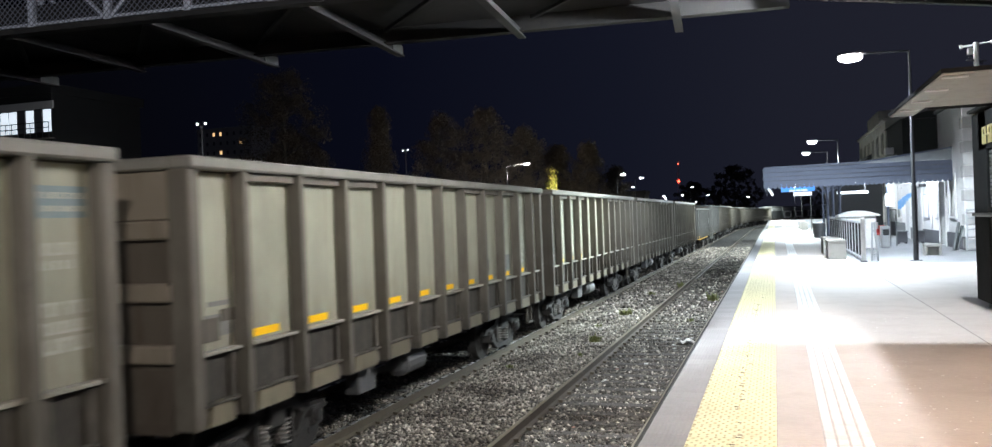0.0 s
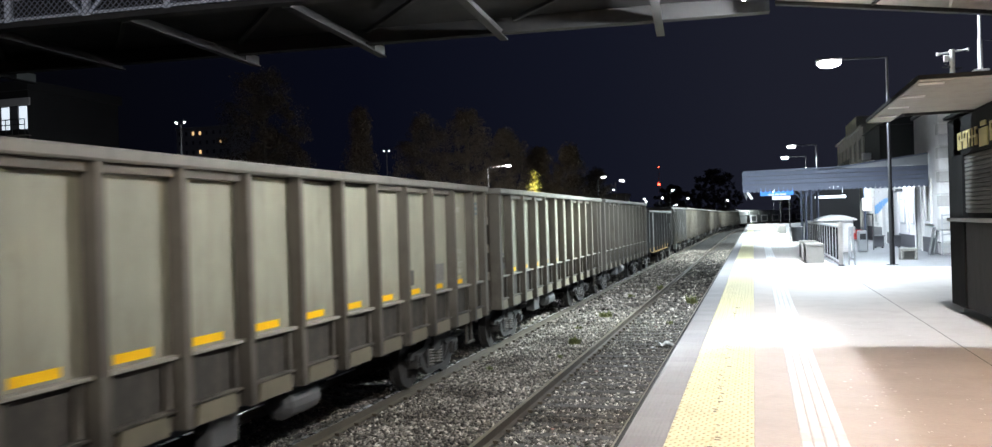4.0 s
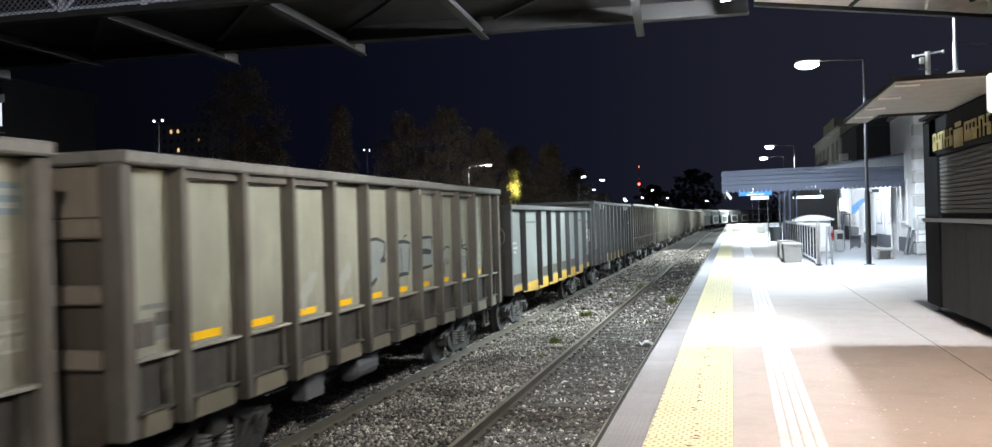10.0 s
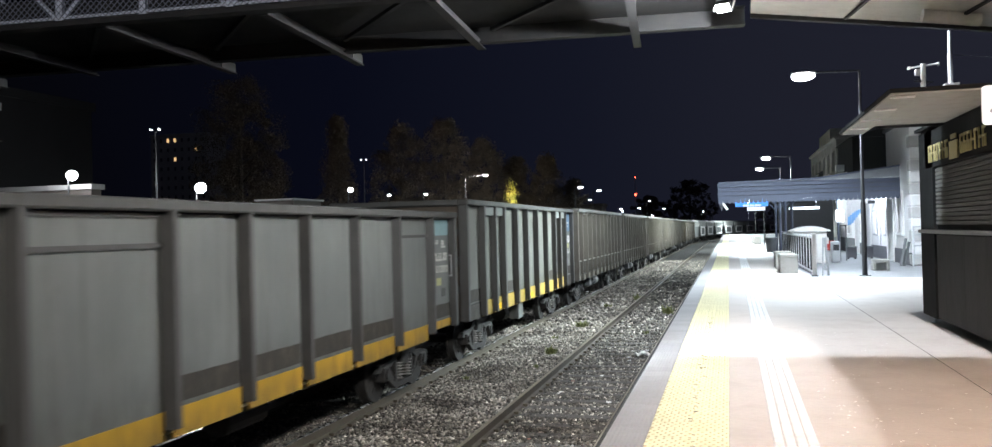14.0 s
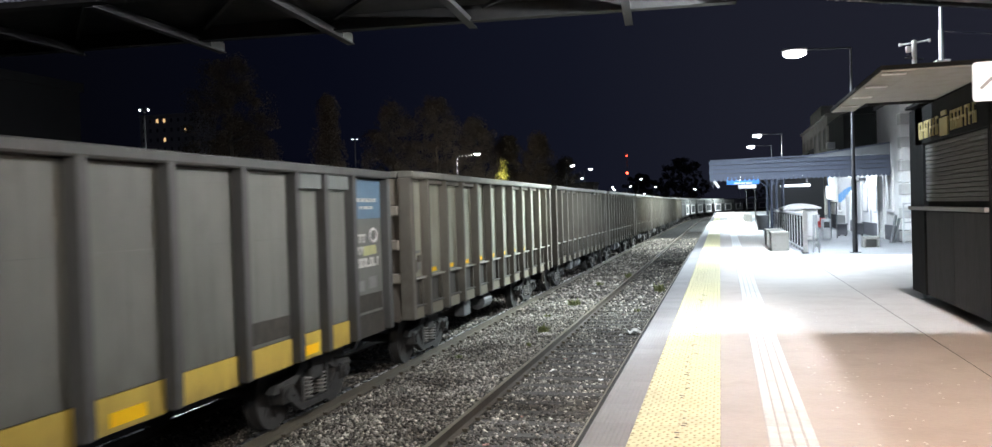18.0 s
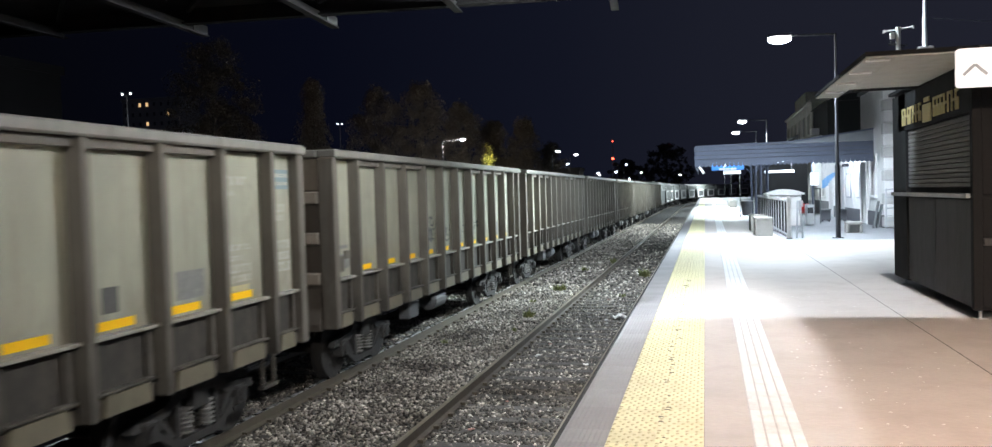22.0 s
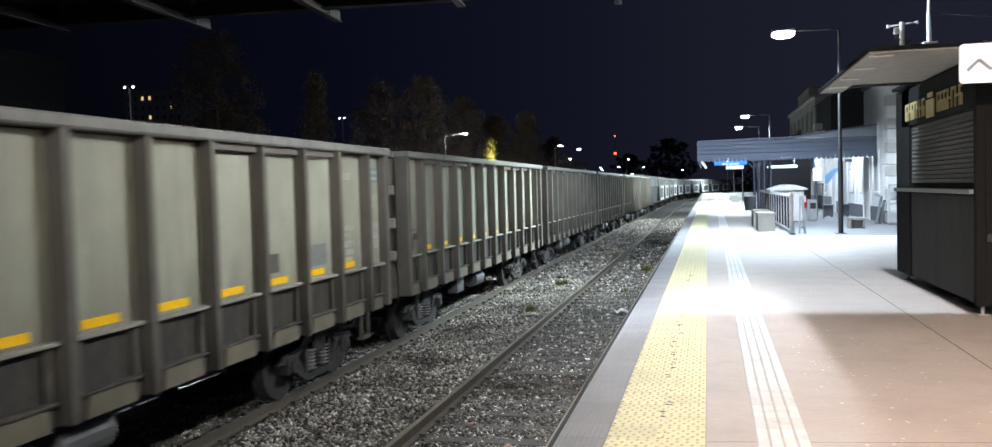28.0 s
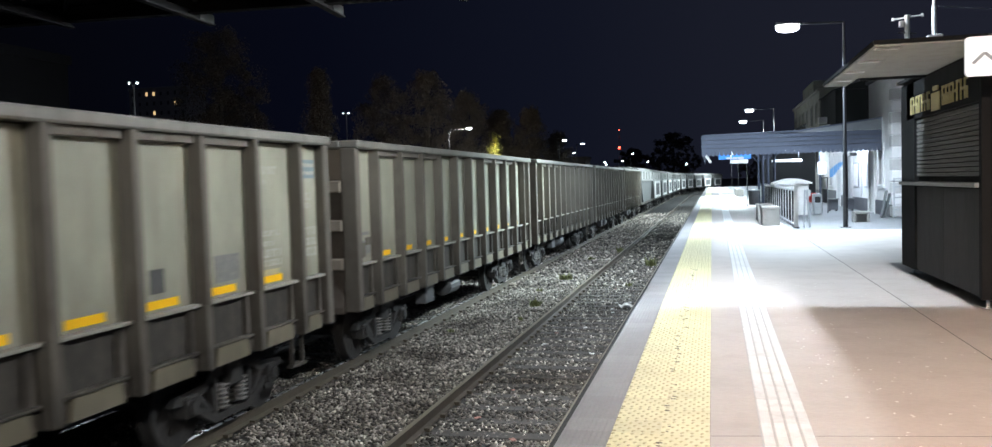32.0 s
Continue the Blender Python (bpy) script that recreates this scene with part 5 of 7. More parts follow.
def gondola():
    t = thing("gondola_wagon", "beige ribbed gondola freight wagon with sooty lower side and yellow reflectors", "freight wagon", "train wagons")
    top, shelf, sill = 3.5, 1.64, 0.93
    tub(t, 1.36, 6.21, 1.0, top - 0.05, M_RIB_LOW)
    bm = B()
    box(bm, -0.25, 0.25, -6.25, 6.25, 0.86, 1.2)
    part("centre_sill", bm, M_IRON, t)
    # upper and lower panels
    meshes = {}
    for i in range(12):
        w = round(EDGES[i + 1] - EDGES[i], 3)
        if w not in meshes:
            bm = B()
            box(bm, -0.012, 0.012, 0.02, w - 0.02, shelf, top - 0.12)
            up = mesh_of("side_panel", bm, M_PANEL)
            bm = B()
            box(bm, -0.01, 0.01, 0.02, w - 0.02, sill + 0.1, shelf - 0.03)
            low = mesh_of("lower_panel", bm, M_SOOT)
            bm = B()
            box(bm, -0.05, 0.05, 0.06, w - 0.06, -0.018, 0.02, 0.006)
            sh = mesh_of("shelf_strip", bm, M_SHELF)
            bm = B()
            prism(bm, [(0.2, 0.0), (w - 0.2, 0.0), (w - 0.24, 0.2), (0.24, 0.2)], 0, -0.02, 0.05)
            gs = mesh_of("sill_gusset", bm, M_CREAM)
            bm = B()
            box(bm, -0.02, 0.075, 0.14, w - 0.14, 0.205, 0.235, 0.006)
            lg = mesh_of("sill_ledge", bm, M_RIB_LOW)
            bm = B()
            prism(bm, [(0.0, 0.1), (0.085, 0.1), (0.07, 0.58), (0.015, 0.58)], 0, -0.01, 0.065)
            st = mesh_of("stiffener", bm, M_RIB_LOW)
            meshes[w] = (up, low, sh, gs, st, lg)
        up, low, sh, gs, st, lg = meshes[w]
        for s in (-1, 1):
            y0 = EDGES[i]
            o = share("side_panel", up, t, (s * 1.385, y0, 0))
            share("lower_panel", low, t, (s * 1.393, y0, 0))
            share("shelf_strip", sh, t, (s * 1.445, y0, shelf - 0.02))
            if s > 0:
                share("sill_gusset", gs, t, (s * 1.43, y0, sill - 0.02))
                share("sill_ledge", lg, t, (s * 1.43, y0, sill - 0.02))
                for q in (0.13, w - 0.215):
                    share("stiffener", st, t, (s * 1.39, y0 + q, sill + 0.1))
    bm = B()
    prism(bm, [(-0.02, -0.056), (0.168, -0.046), (0.168, 0.046), (-0.02, 0.056)], 2, shelf - 0.02, top - 0.1)
    rib = mesh_of("rib", bm, M_RIB)
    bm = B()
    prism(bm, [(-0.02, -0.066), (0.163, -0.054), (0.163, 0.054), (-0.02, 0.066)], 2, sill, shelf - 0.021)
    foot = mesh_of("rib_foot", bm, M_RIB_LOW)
    for y in RIB_Y:
        share("rib", rib, t, (1.392, y, 0))
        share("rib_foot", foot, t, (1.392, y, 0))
        share("rib", rib, t, (-1.392, y, 0), math.pi)
        share("rib_foot", foot, t, (-1.392, y, 0), math.pi)
    for sx in (-1, 1):
        for sy in (-1, 1):
            bm = B()
            x0, x1 = sorted((sx * 1.29, sx * 1.535))
            y0, y1 = sorted((sy * 6.14, sy * 6.3))
            box(bm, x0, x1, y0, y1, sill, top - 0.1, 0.012)
            part("corner_post", bm, M_RIB, t)
        bm = B()
        x0, x1 = sorted((sx * 1.29, sx * 1.585))
        box(bm, x0, x1, -6.3, 6.3, top - 0.1, top + 0.02, 0.02)
        part("top_rail", bm, M_RAILTOP, t)
        bm = B()
        x0, x1 = sorted((sx * 1.37, sx * 1.44))
        box(bm, x0, x1, -6.25, 6.25, sill, sill + 0.14, 0.006)
        part("side_sill", bm, M_RIB_LOW, t)
    for k, y in enumerate(EDGES[1:-2]):
        if k in (0, 1, 2, 6, 7, 8):
            bm = B()
            box(bm, 1.39, 1.5, y + 0.08, y + 1.005, top - 0.19, top - 0.1, 0.006)
            part("header", bm, M_RIB, t)
    bm = B()
    box(bm, 0, 0.005, 0, 0.50, 0, 0.085)
    refl = mesh_of("reflector", bm, M_YELLOW)
    for y in RIB_Y[:-1]:
        share("reflector", refl, t, (1.398, y + 0.27, shelf + 0.03))
        share("reflector", refl, t, (-1.403, y + 0.27, shelf + 0.03))
    # ends with horizontal bars
    for sy in (-1, 1):
        # rusty sheet is darker than the bars, the shade of the recess painted in
        bm = B()
        y0, y1 = sorted((sy * 6.212, sy * 6.226))
        box(bm, -1.285, 1.285, y0, y1, 1.0, top - 0.1)
        part("end_panel", bm, M_RUSTDARK, t, "rusty brown end sheet, darkened as the recess between bars")
        for z in (1.65, 2.235, 2.83):
            bm = B()
            y0, y1 = sorted((sy * 6.2, sy * 6.31))
            box(bm, -1.28, 1.28, y0, y1, z - 0.09, z + 0.09, 0.02)
            part("end_bar", bm, M_RUSTEND, t)
        bm = B()
        y0, y1 = sorted((sy * 6.2, sy * 6.245))
        box(bm, -1.28, 1.28, y0, y1, 2.93, top - 0.11, 0.01)
        part("end_top_sheet", bm, M_RUSTEND, t)
        bm = B()
        prism(bm, [(sy * 6.2, 0.9), (sy * 6.33, 0.9), (sy * 6.33, 1.0), (sy * 6.23, 1.5), (sy * 6.2, 1.5)], 0, -1.28, 1.28)
        part("end_apron", bm, M_RUSTDARK, t, "sloping brown plate over the coupling")
        bm = B()
        y0, y1 = sorted((sy * 6.18, sy * 6.31))
        box(bm, -1.285, 1.285, y0, y1, top - 0.1, top + 0.02, 0.02)
        part("end_rail", bm, M_RAILTOP, t)
    # plates and data marks
    bm = B()
    box(bm, 1.396, 1.404, -5.1 + 7.6, -5.1 + 7.82, shelf + 0.18, shelf + 0.42)
    part("data_plate", bm, M_PLATEGREY, t, "dark grey square plate")
    bm = B()
    box(bm, 1.396, 1.402, 3.62, 4.12, shelf + 0.16, shelf + 0.46)
    part("stencil_panel", bm, M_STENCIL, t, "grey stencilled panel")
    bm = B()
    box(bm, 1.3975, 1.3985, 5.53, 6.12, 2.95, 3.2)
    part("paint_block", bm, M_FADEBLUE, t, "faded blue painted block")
    bm = B()
    box(bm, 1.3975, 1.3985, 4.5, 5.05, 1.76, 1.83)
    part("paint_block", bm, M_FADEYEL, t, "faded yellow painted block")
    for k, (a, b, z, h) in enumerate(((5.56, 6.1, 3.1, 0.05), (5.66, 6.1, 3.0, 0.045), (5.66, 6.0, 2.66, 0.1), (5.62, 5.98, 2.55, 0.07), (5.53, 6.12, 2.19, 0.11),
                                      (5.53, 6.1, 2.05, 0.1), (5.53, 6.12, 1.9, 0.12), (4.5, 5.1, 3.0, 0.1), (4.6, 4.8, 2.88, 0.05), (4.5, 5.1, 2.24, 0.07),
                                      (4.5, 4.95, 2.12, 0.06), (4.58, 5.1, 1.98, 0.1), (4.58, 5.1, 1.87, 0.08))):
        marks(t, 1.3988, a, b, z, h, 40 + k, M_STENCIL4, "faded pale line of writing")
    bars(t, "stencil_bar", 1.3985, -6.0, 1.7, ((0.1, 0.36, 0.34, 0.05), (0.05, 0.06, 0.44, 0.22)), M_STENCIL, "grey stencilled patch")
    bm = B()
    box(bm, 1.395, 1.42, -5.98, -5.75, 1.72, 1.95)
    box(bm, 1.395, 1.42, -5.7, -5.5, 1.9, 2.02)
    part("card_holder", bm, M_RIB, t)
    # brake gear below
    bm = B()
    rod(bm, (1.12, -1.05, 0.66), (1.12, -0.98, 0.66), 0.1, 14, 0.19)
    rod(bm, (1.12, -0.98, 0.66), (1.12, -0.3, 0.66), 0.19, 14)
    rod(bm, (1.12, -0.3, 0.66), (1.12, -0.23, 0.66), 0.19, 14, 0.1)
    part("air_tank", bm, M_TANK, t, "pale grey air tank")
    bm = B()
    box(bm, 1.08, 1.3, -2.62, -2.1, 0.52, 0.9, 0.02)
    part("brake_box", bm, M_TANK, t, "grey brake box")
    bm = B()
    for q in (5.3, 5.58):
        box(bm, 1.36, 1.40, q, q + 0.04, 0.52, 0.95)
    box(bm, 1.34, 1.42, 5.28, 5.64, 0.5, 0.54)
    part("step", bm, M_RIB_LOW, t)
    for y in (-4.35, 4.35):
        bogie(t, y)
    couplers(t, HALF)
    return t


M_PLATEGREY = mat("plate_grey", (0.085, 0.085, 0.08), 0.7, 0, 0.25, 8, 40, 0.05, (0.14, 0.135, 0.12), 0.4)
M_RUSTDARK = weathered("rusty_end_dark", (0.14, 0.124, 0.106), (0.075, 0.056, 0.042), 0.6, (0.08, 0.066, 0.054), 0.9, 1.5, 0.5, 0.8)
M_RUSTEND = weathered("rusty_end", (0.33, 0.295, 0.245), (0.17, 0.13, 0.10), 0.5, (0.14, 0.115, 0.09), 0.9, 1.0, 0.4, 0.78)
M_SHELF = mat("wagon_shelf", (0.31, 0.295, 0.25), 0.6, 0, 0.2, 3, 30, 0.15, (0.2, 0.17, 0.135), 0.4)
M_TANK = mat("tank_grey", (0.095, 0.095, 0.096), 0.6, 0.1, 0.25, 4, 40, 0.15, (0.12, 0.11, 0.1), 0.5)
M_CREAM = weathered("wagon_sill_cream", (0.19, 0.17, 0.118), (0.17, 0.14, 0.10), 0.5, (0.10, 0.085, 0.065), -0.1, 0.4, 0.6)
M_FADEBLUE = mat("faded_blue_paint", (0.20, 0.27, 0.29), 0.7, 0, 0.2, 5, 40, 0.05, (0.33, 0.33, 0.28), 0.4)
M_FADEYEL = mat("faded_yellow_paint", (0.50, 0.43, 0.22), 0.7, 0, 0.2, 6, 40, 0.05, (0.4, 0.38, 0.29), 0.5)
M_ENDBROWN = weathered("wagon_end_brown", (0.105, 0.085, 0.068), (0.06, 0.045, 0.035), 0.5, (0.05, 0.042, 0.035), 1.0, 1.2, 0.5, 0.8)
M_STENCIL = mat("stencil_grey", (0.20, 0.20, 0.19), 0.7, 0, 0.25, 8, 40, 0.05, (0.35, 0.34, 0.29), 0.4)
M_STENCIL3 = mat("stencil_faint", (0.30, 0.295, 0.28), 0.7, 0, 0.2, 8, 40, 0.05, (0.24, 0.235, 0.22), 0.4)
M_STENCIL4 = mat("stencil_worn", (0.47, 0.46, 0.40), 0.7, 0, 0.2, 8, 40, 0.05, (0.36, 0.35, 0.29), 0.6)
M_STENCIL2 = mat("stencil_pale", (0.60, 0.585, 0.54), 0.7, 0, 0.15, 8, 40, 0.05, (0.45, 0.43, 0.37), 0.4)
M_GRAF = mat("graffiti_black", (0.032, 0.045, 0.045), 0.7, 0, 0.2, 8, 40, 0.0)
M_SMEAR = mat("pale_smear", (0.40, 0.40, 0.355), 0.7, 0, 0.15, 6, 40, 0.0, (0.34, 0.335, 0.28), 0.5)
M_GRAF2 = mat("graffiti_grey", (0.185, 0.185, 0.17), 0.8, 0, 0.3, 8, 40, 0.0, (0.30, 0.285, 0.25), 0.5)
M_STENCIL3 = mat("stencil_worn", (0.30, 0.31, 0.29), 0.7, 0, 0.25, 8, 40, 0.05, (0.2, 0.205, 0.19), 0.6)
M_OLIVE = mat("olive_paint", (0.42, 0.42, 0.2), 0.7, 0, 0.2, 8, 40, 0.05)
M_FADECYAN = mat("faded_cyan_paint", (0.26, 0.40, 0.43), 0.7, 0, 0.15, 5, 40, 0.05, (0.2, 0.25, 0.26), 0.4)
M_GREEN = mat("wagon_blue_panel", (0.115, 0.185, 0.26), 0.65, 0, 0.15, 2, 25, 0.1, (0.09, 0.12, 0.15), 0.4)


def grey_wagon(kind):
    """Two darker wagons: a low one with sloping yellow sill, and a higher one with a blue panel at its end."""
    low = kind == "low"
    label = "dark grey gondola wagon with faded yellow side sill and handbrake wheel" if low else "grey gondola wagon with yellow sill blocks and a blue end panel"
    t = thing("gondola_wagon", label, "freight wagon", "train wagons")
    top, sill, half = (3.165, 1.02, 6.1) if low else (3.45, 1.0, 6.2)
    tub(t, 1.37, half - 0.09, 0.98, top - 0.05, M_DARKRIB)
    bm = B()
    box(bm, -0.28, 0.28, -half, half, 0.82, 1.15)
    part("centre_sill", bm, M_IRON, t)
    ribs = [-half + 1.5, -half + 3.35, -half + 4.7, -half + 6.1, -half + 7.6, -half + 9.2, -half + 10.8] if low else \
        [-4.89, -3.95, -3.12, -1.87, -0.72, 0.5, 1.8, 3.05, 3.86, 4.77]
    edges = [-half + 0.1] + ribs + [half - 0.1]
    for i in range(len(edges) - 1):
        a, b = edges[i] + 0.06, edges[i + 1] - 0.06
        for s in (-1, 1):
            bm = B()
            x0, x1 = sorted((s * 1.385, s * 1.41))
            blue = not low and i == len(edges) - 2 and s > 0
            cut = 2.72 if blue else top - 0.12
            box(bm, x0, x1, a, b, sill + (0.12 if low else 0.26), cut)
            part("side_panel", bm, M_DARKGREY if low else M_OLDGREY, t)
            if blue:
                bm = B()
                box(bm, 1.385, 1.412, a, b, cut + 0.004, top - 0.12)
                part("side_panel", bm, M_GREEN, t, "faded blue panel")
        if low and i in (1, 6):
            bm = B()
            box(bm, 1.41, 1.44, a, b, top - 0.45, top - 0.40)
            box(bm, 1.41, 1.44, a, b, top - 0.16, top - 0.12)
            part("header", bm, M_DARKRIB, t)
    for y in ribs:
        for s in (-1, 1):
            bm = B()
            x0, x1 = sorted((s * 1.40, s * 1.53))
            prism(bm, [(s * 1.39, y - 0.075), (s * 1.545, y - (0.04 if low else 0.06)), (s * 1.545, y + (0.04 if low else 0.06)), (s * 1.39, y + 0.075)], 2, sill - 0.05, top - 0.08)
            part("rib", bm, M_DARKRIB, t)
    for s in (-1, 1):
        bm = B()
        x0, x1 = sorted((s * 1.34, s * 1.55))
        box(bm, x0, x1, -half, half, top - 0.1, top + 0.02, 0.02)
        part("top_rail", bm, M_DARKRIB, t)
        for q in (-1, 1):
            bm = B()
            y0, y1 = sorted((q * (half - 0.14), q * half))
            box(bm, x0, s * 1.53 if s > 0 else x1, y0, y1, sill - 0.05, top - 0.1, 0.01) if s > 0 else box(bm, -1.53, -1.34, y0, y1, sill - 0.05, top - 0.1, 0.01)
            part("corner_post", bm, M_DARKRIB, t)
    # sill in yellow lengths
    for i in range(len(edges) - 1):
        a, b = edges[i] + 0.075, edges[i + 1] - 0.075
        for s in (-1, 1):
            bm = B()
            if low:
                d = 0.02 if i in (0, len(edges) - 2) else 0.16
                p = [(a, sill + 0.12), (a, sill - d + 0.06 * (i == 1)), (b, sill - d), (b, sill + 0.12)]
                prism(bm, p, 0, *sorted((s * 1.40, s * 1.425)))
                part("sill_plate", bm, M_SILLGOLD, t, "scuffed golden-yellow sill plate")
            else:
                box(bm, *sorted((s * 1.40, s * 1.43)), a, b, sill - 0.08, sill + 0.25)
                part("sill_plate", bm, M_SILLYEL if i not in (0, len(edges) - 2) else M_SOOT, t, "scuffed yellow sill plate")
                if i in (2, 5, 8):
                    bm = B()
                    box(bm, *sorted((s * 1.43, s * 1.434)), (a + b) / 2 - 0.25, (a + b) / 2 + 0.25, sill - 0.03, sill + 0.1)
                    part("reflector", bm, M_YELLOW, t)
    # rust and soot plates along the foot of the panels
    rng = random.Random(6 if low else 9)
    for i in range(len(edges) - 1):
        if (low and i not in (1, len(edges) - 3)) or (not low and i in (0, 3, 7, len(edges) - 2)):
            a, b = edges[i] + 0.1, edges[i + 1] - 0.1
            tops = [(a + (b - a) * k / 5, sill + (0.42 if low else 0.56) + rng.uniform(-0.006, 0.008)) for k in range(6)]
            bm = B()
            foot = sill + (0.17 if low else 0.3)
            prism(bm, [(a, foot), (b, foot)] + tops[::-1], 0, 1.411, 1.418)
            part("patch_plate", bm, M_SOOT, t, "dark rusted patch plate")
        if not low and i < len(edges) - 2:
            bm = B()
            box(bm, 1.411, 1.416, edges[i] + 0.07, edges[i + 1] - 0.07, 2.52, 2.53)
            part("seam", bm, M_OLDGREY, t)
    # ends
    for q in (-1, 1):
        bm = B()
        y0, y1 = sorted((q * (half - 0.092), q * (half - 0.07)))
        box(bm, -1.335, 1.335, y0, y1, sill - 0.05, top - 0.12)
        part("end_sheet", bm, M_ENDBROWN, t, "dark brown end sheet")
        for z in ((2.0, 2.75) if low else (1.6, 2.2, 2.8)):
            bm = B()
            y0, y1 = sorted((q * (half - 0.1), q * (half - 0.01)))
            box(bm, -1.34, 1.34, y0, y1, z - 0.07, z + 0.07, 0.015)
            part("end_bar", bm, M_DARKRIB, t)
        bm = B()
        y0, y1 = sorted((q * (half - 0.12), q * (half + 0.02)))
        box(bm, -1.345, 1.345, y0, y1, top - 0.1, top + 0.015, 0.015)
        part("end_rail", bm, M_DARKRIB, t)
    if low:
        w = part("handbrake_wheel", B(), M_RUSTDARK, t, "spoked handbrake wheel")
        bm = B()
        y = -half - 0.16
        n = 28
        for k in range(n):
            a, b = 2 * math.pi * k / n, 2 * math.pi * (k + 1) / n
            rod(bm, (1.14 + 0.25 * math.cos(a), y, 2.41 + 0.25 * math.sin(a)), (1.14 + 0.25 * math.cos(b), y, 2.41 + 0.25 * math.sin(b)), 0.03, 6)
        for k in range(8):
            a = 2 * math.pi * k / 8
            beam(bm, (1.14, y, 2.41), (1.14 + 0.25 * math.cos(a), y, 2.41 + 0.25 * math.sin(a)), 0.045, 0.03)
        rod(bm, (1.14, y - 0.05, 2.41), (1.14, -half + 0.1, 2.41), 0.06, 10)
        bm.to_mesh(w.data)
        bm.free()
        bm = B()
        rod(bm, (1.2, -2.6, 0.86), (1.2, 3.2, 0.82), 0.018, 6)
        part("brake_rod", bm, M_GALV, t, "thin steel brake rod")
    if not low:
        # marks on the blue end panel, and the deep header over the last narrow panels
        a, b = edges[-2] + 0.12, edges[-1] - 0.1
        bm = B()
        for k in range(18):
            p, q = 2 * math.pi * k / 18, 2 * math.pi * (k + 1) / 18
            rod(bm, (1.416, b - 0.3 + 0.14 * math.cos(p), 2.46 + 0.1 * math.sin(p)), (1.416, b - 0.3 + 0.14 * math.cos(q), 2.46 + 0.1 * math.sin(q)), 0.022, 5)
        part("painted_ring", bm, M_WHITE, t, "white painted ring")
        bm = B()
        prism(bm, [(a + 0.42, 2.15), (b - 0.15, 2.17), (b - 0.2, 2.31), (a + 0.45, 2.3)], 0, 1.411, 1.4125)
        part("paint_patch", bm, M_OLIVE, t, "dull yellow-green paint patch")
        for k, (u, v, z, h) in enumerate(((0.06, 0.5, 2.36, 0.13), (0.1, 0.4, 2.18, 0.12), (0.08, 0.96, 1.98, 0.14), (0.12, 0.9, 2.98, 0.055), (0.3, 0.75, 2.87, 0.045))):
            marks(t, 1.4135, a + u * (b - a), a + v * (b - a), z, h, 90 + k, M_STENCIL2, "worn white line of writing")
        bars(t, "stencil_bar", 1.413, a, 1.62, ((0.15, 0.0, 0.28, 0.16), (0.6, 0.02, 0.3, 0.18)), M_STENCIL, "grey stencilled patch")
        bm = B()
        box(bm, 1.41, 1.5, edges[-4] + 0.1, edges[-2] - 0.1, 3.15, top - 0.1, 0.006)
        part("header", bm, M_DARKGREY, t)
        bm = B()
        box(bm, 1.41, 1.5, edges[1] + 0.1, edges[3] - 0.1, 3.15, top - 0.1, 0.006)
        part("header", bm, M_DARKGREY, t)
    if low:
        a, b = edges[-2] + 0.12, edges[-1] - 0.1
        bm = B()
        box(bm, 1.411, 1.4125, a - 0.03, b, 2.74, top - 0.13)
        part("paint_block", bm, M_FADECYAN, t, "faded pale cyan painted block")
        for k, (u, v, z, h) in enumerate(((0.05, 0.45, 2.58, 0.07), (0.6, 0.85, 2.5, 0.15), (0.1, 0.9, 2.26, 0.15), (0.1, 0.95, 2.04, 0.13))):
            marks(t, 1.4125, a + u * (b - a), a + v * (b - a), z, h, 70 + k, M_STENCIL2, "worn white line of writing")
        bm = B()
        box(bm, 1.411, 1.4125, a + 0.35, a + 0.62, 1.8, 1.94)
        part("paint_block", bm, M_OLIVE, t, "dull yellow-green paint patch")
        bm = B()
        box(bm, 1.411, 1.416, a + 0.62, a + 0.85, 1.58, 1.74)
        part("data_plate", bm, M_PLATEGREY, t, "dark grey plate")
        bm = B()
        for z in (1.95, 2.35):
            rod(bm, (1.41, b - 0.02, z), (1.47, b - 0.02, z), 0.012, 6)
        rod(bm, (1.47, b - 0.02, 1.94), (1.47, b - 0.02, 2.36), 0.012, 6)
        part("grab_rail", bm, M_GALV, t, "thin steel grab rail")
    if low:
        for k, (u, v, z) in enumerate(((0.6, 0.95, 2.2), (0.55, 1.0, 2.08), (0.62, 0.9, 1.97))):
            marks(t, 1.413, -half + u, -half + v, z, 0.05, 40 + k, M_STENCIL3, "faint line of writing")
    bm = B()
    rod(bm, (0.7, -0.9, 0.6), (0.7, 0.0, 0.6), 0.2, 14)
    part("air_tank", bm, M_IRON, t)
    if not low:
        bm = B()
        box(bm, 1.1, 1.36, -1.3, -0.8, 0.5, 0.9, 0.02)
        part("brake_box", bm, M_DARKGREY, t)
    for y in (-4.2, 4.2):
        bogie(t, y)
    couplers(t, half)
    return t


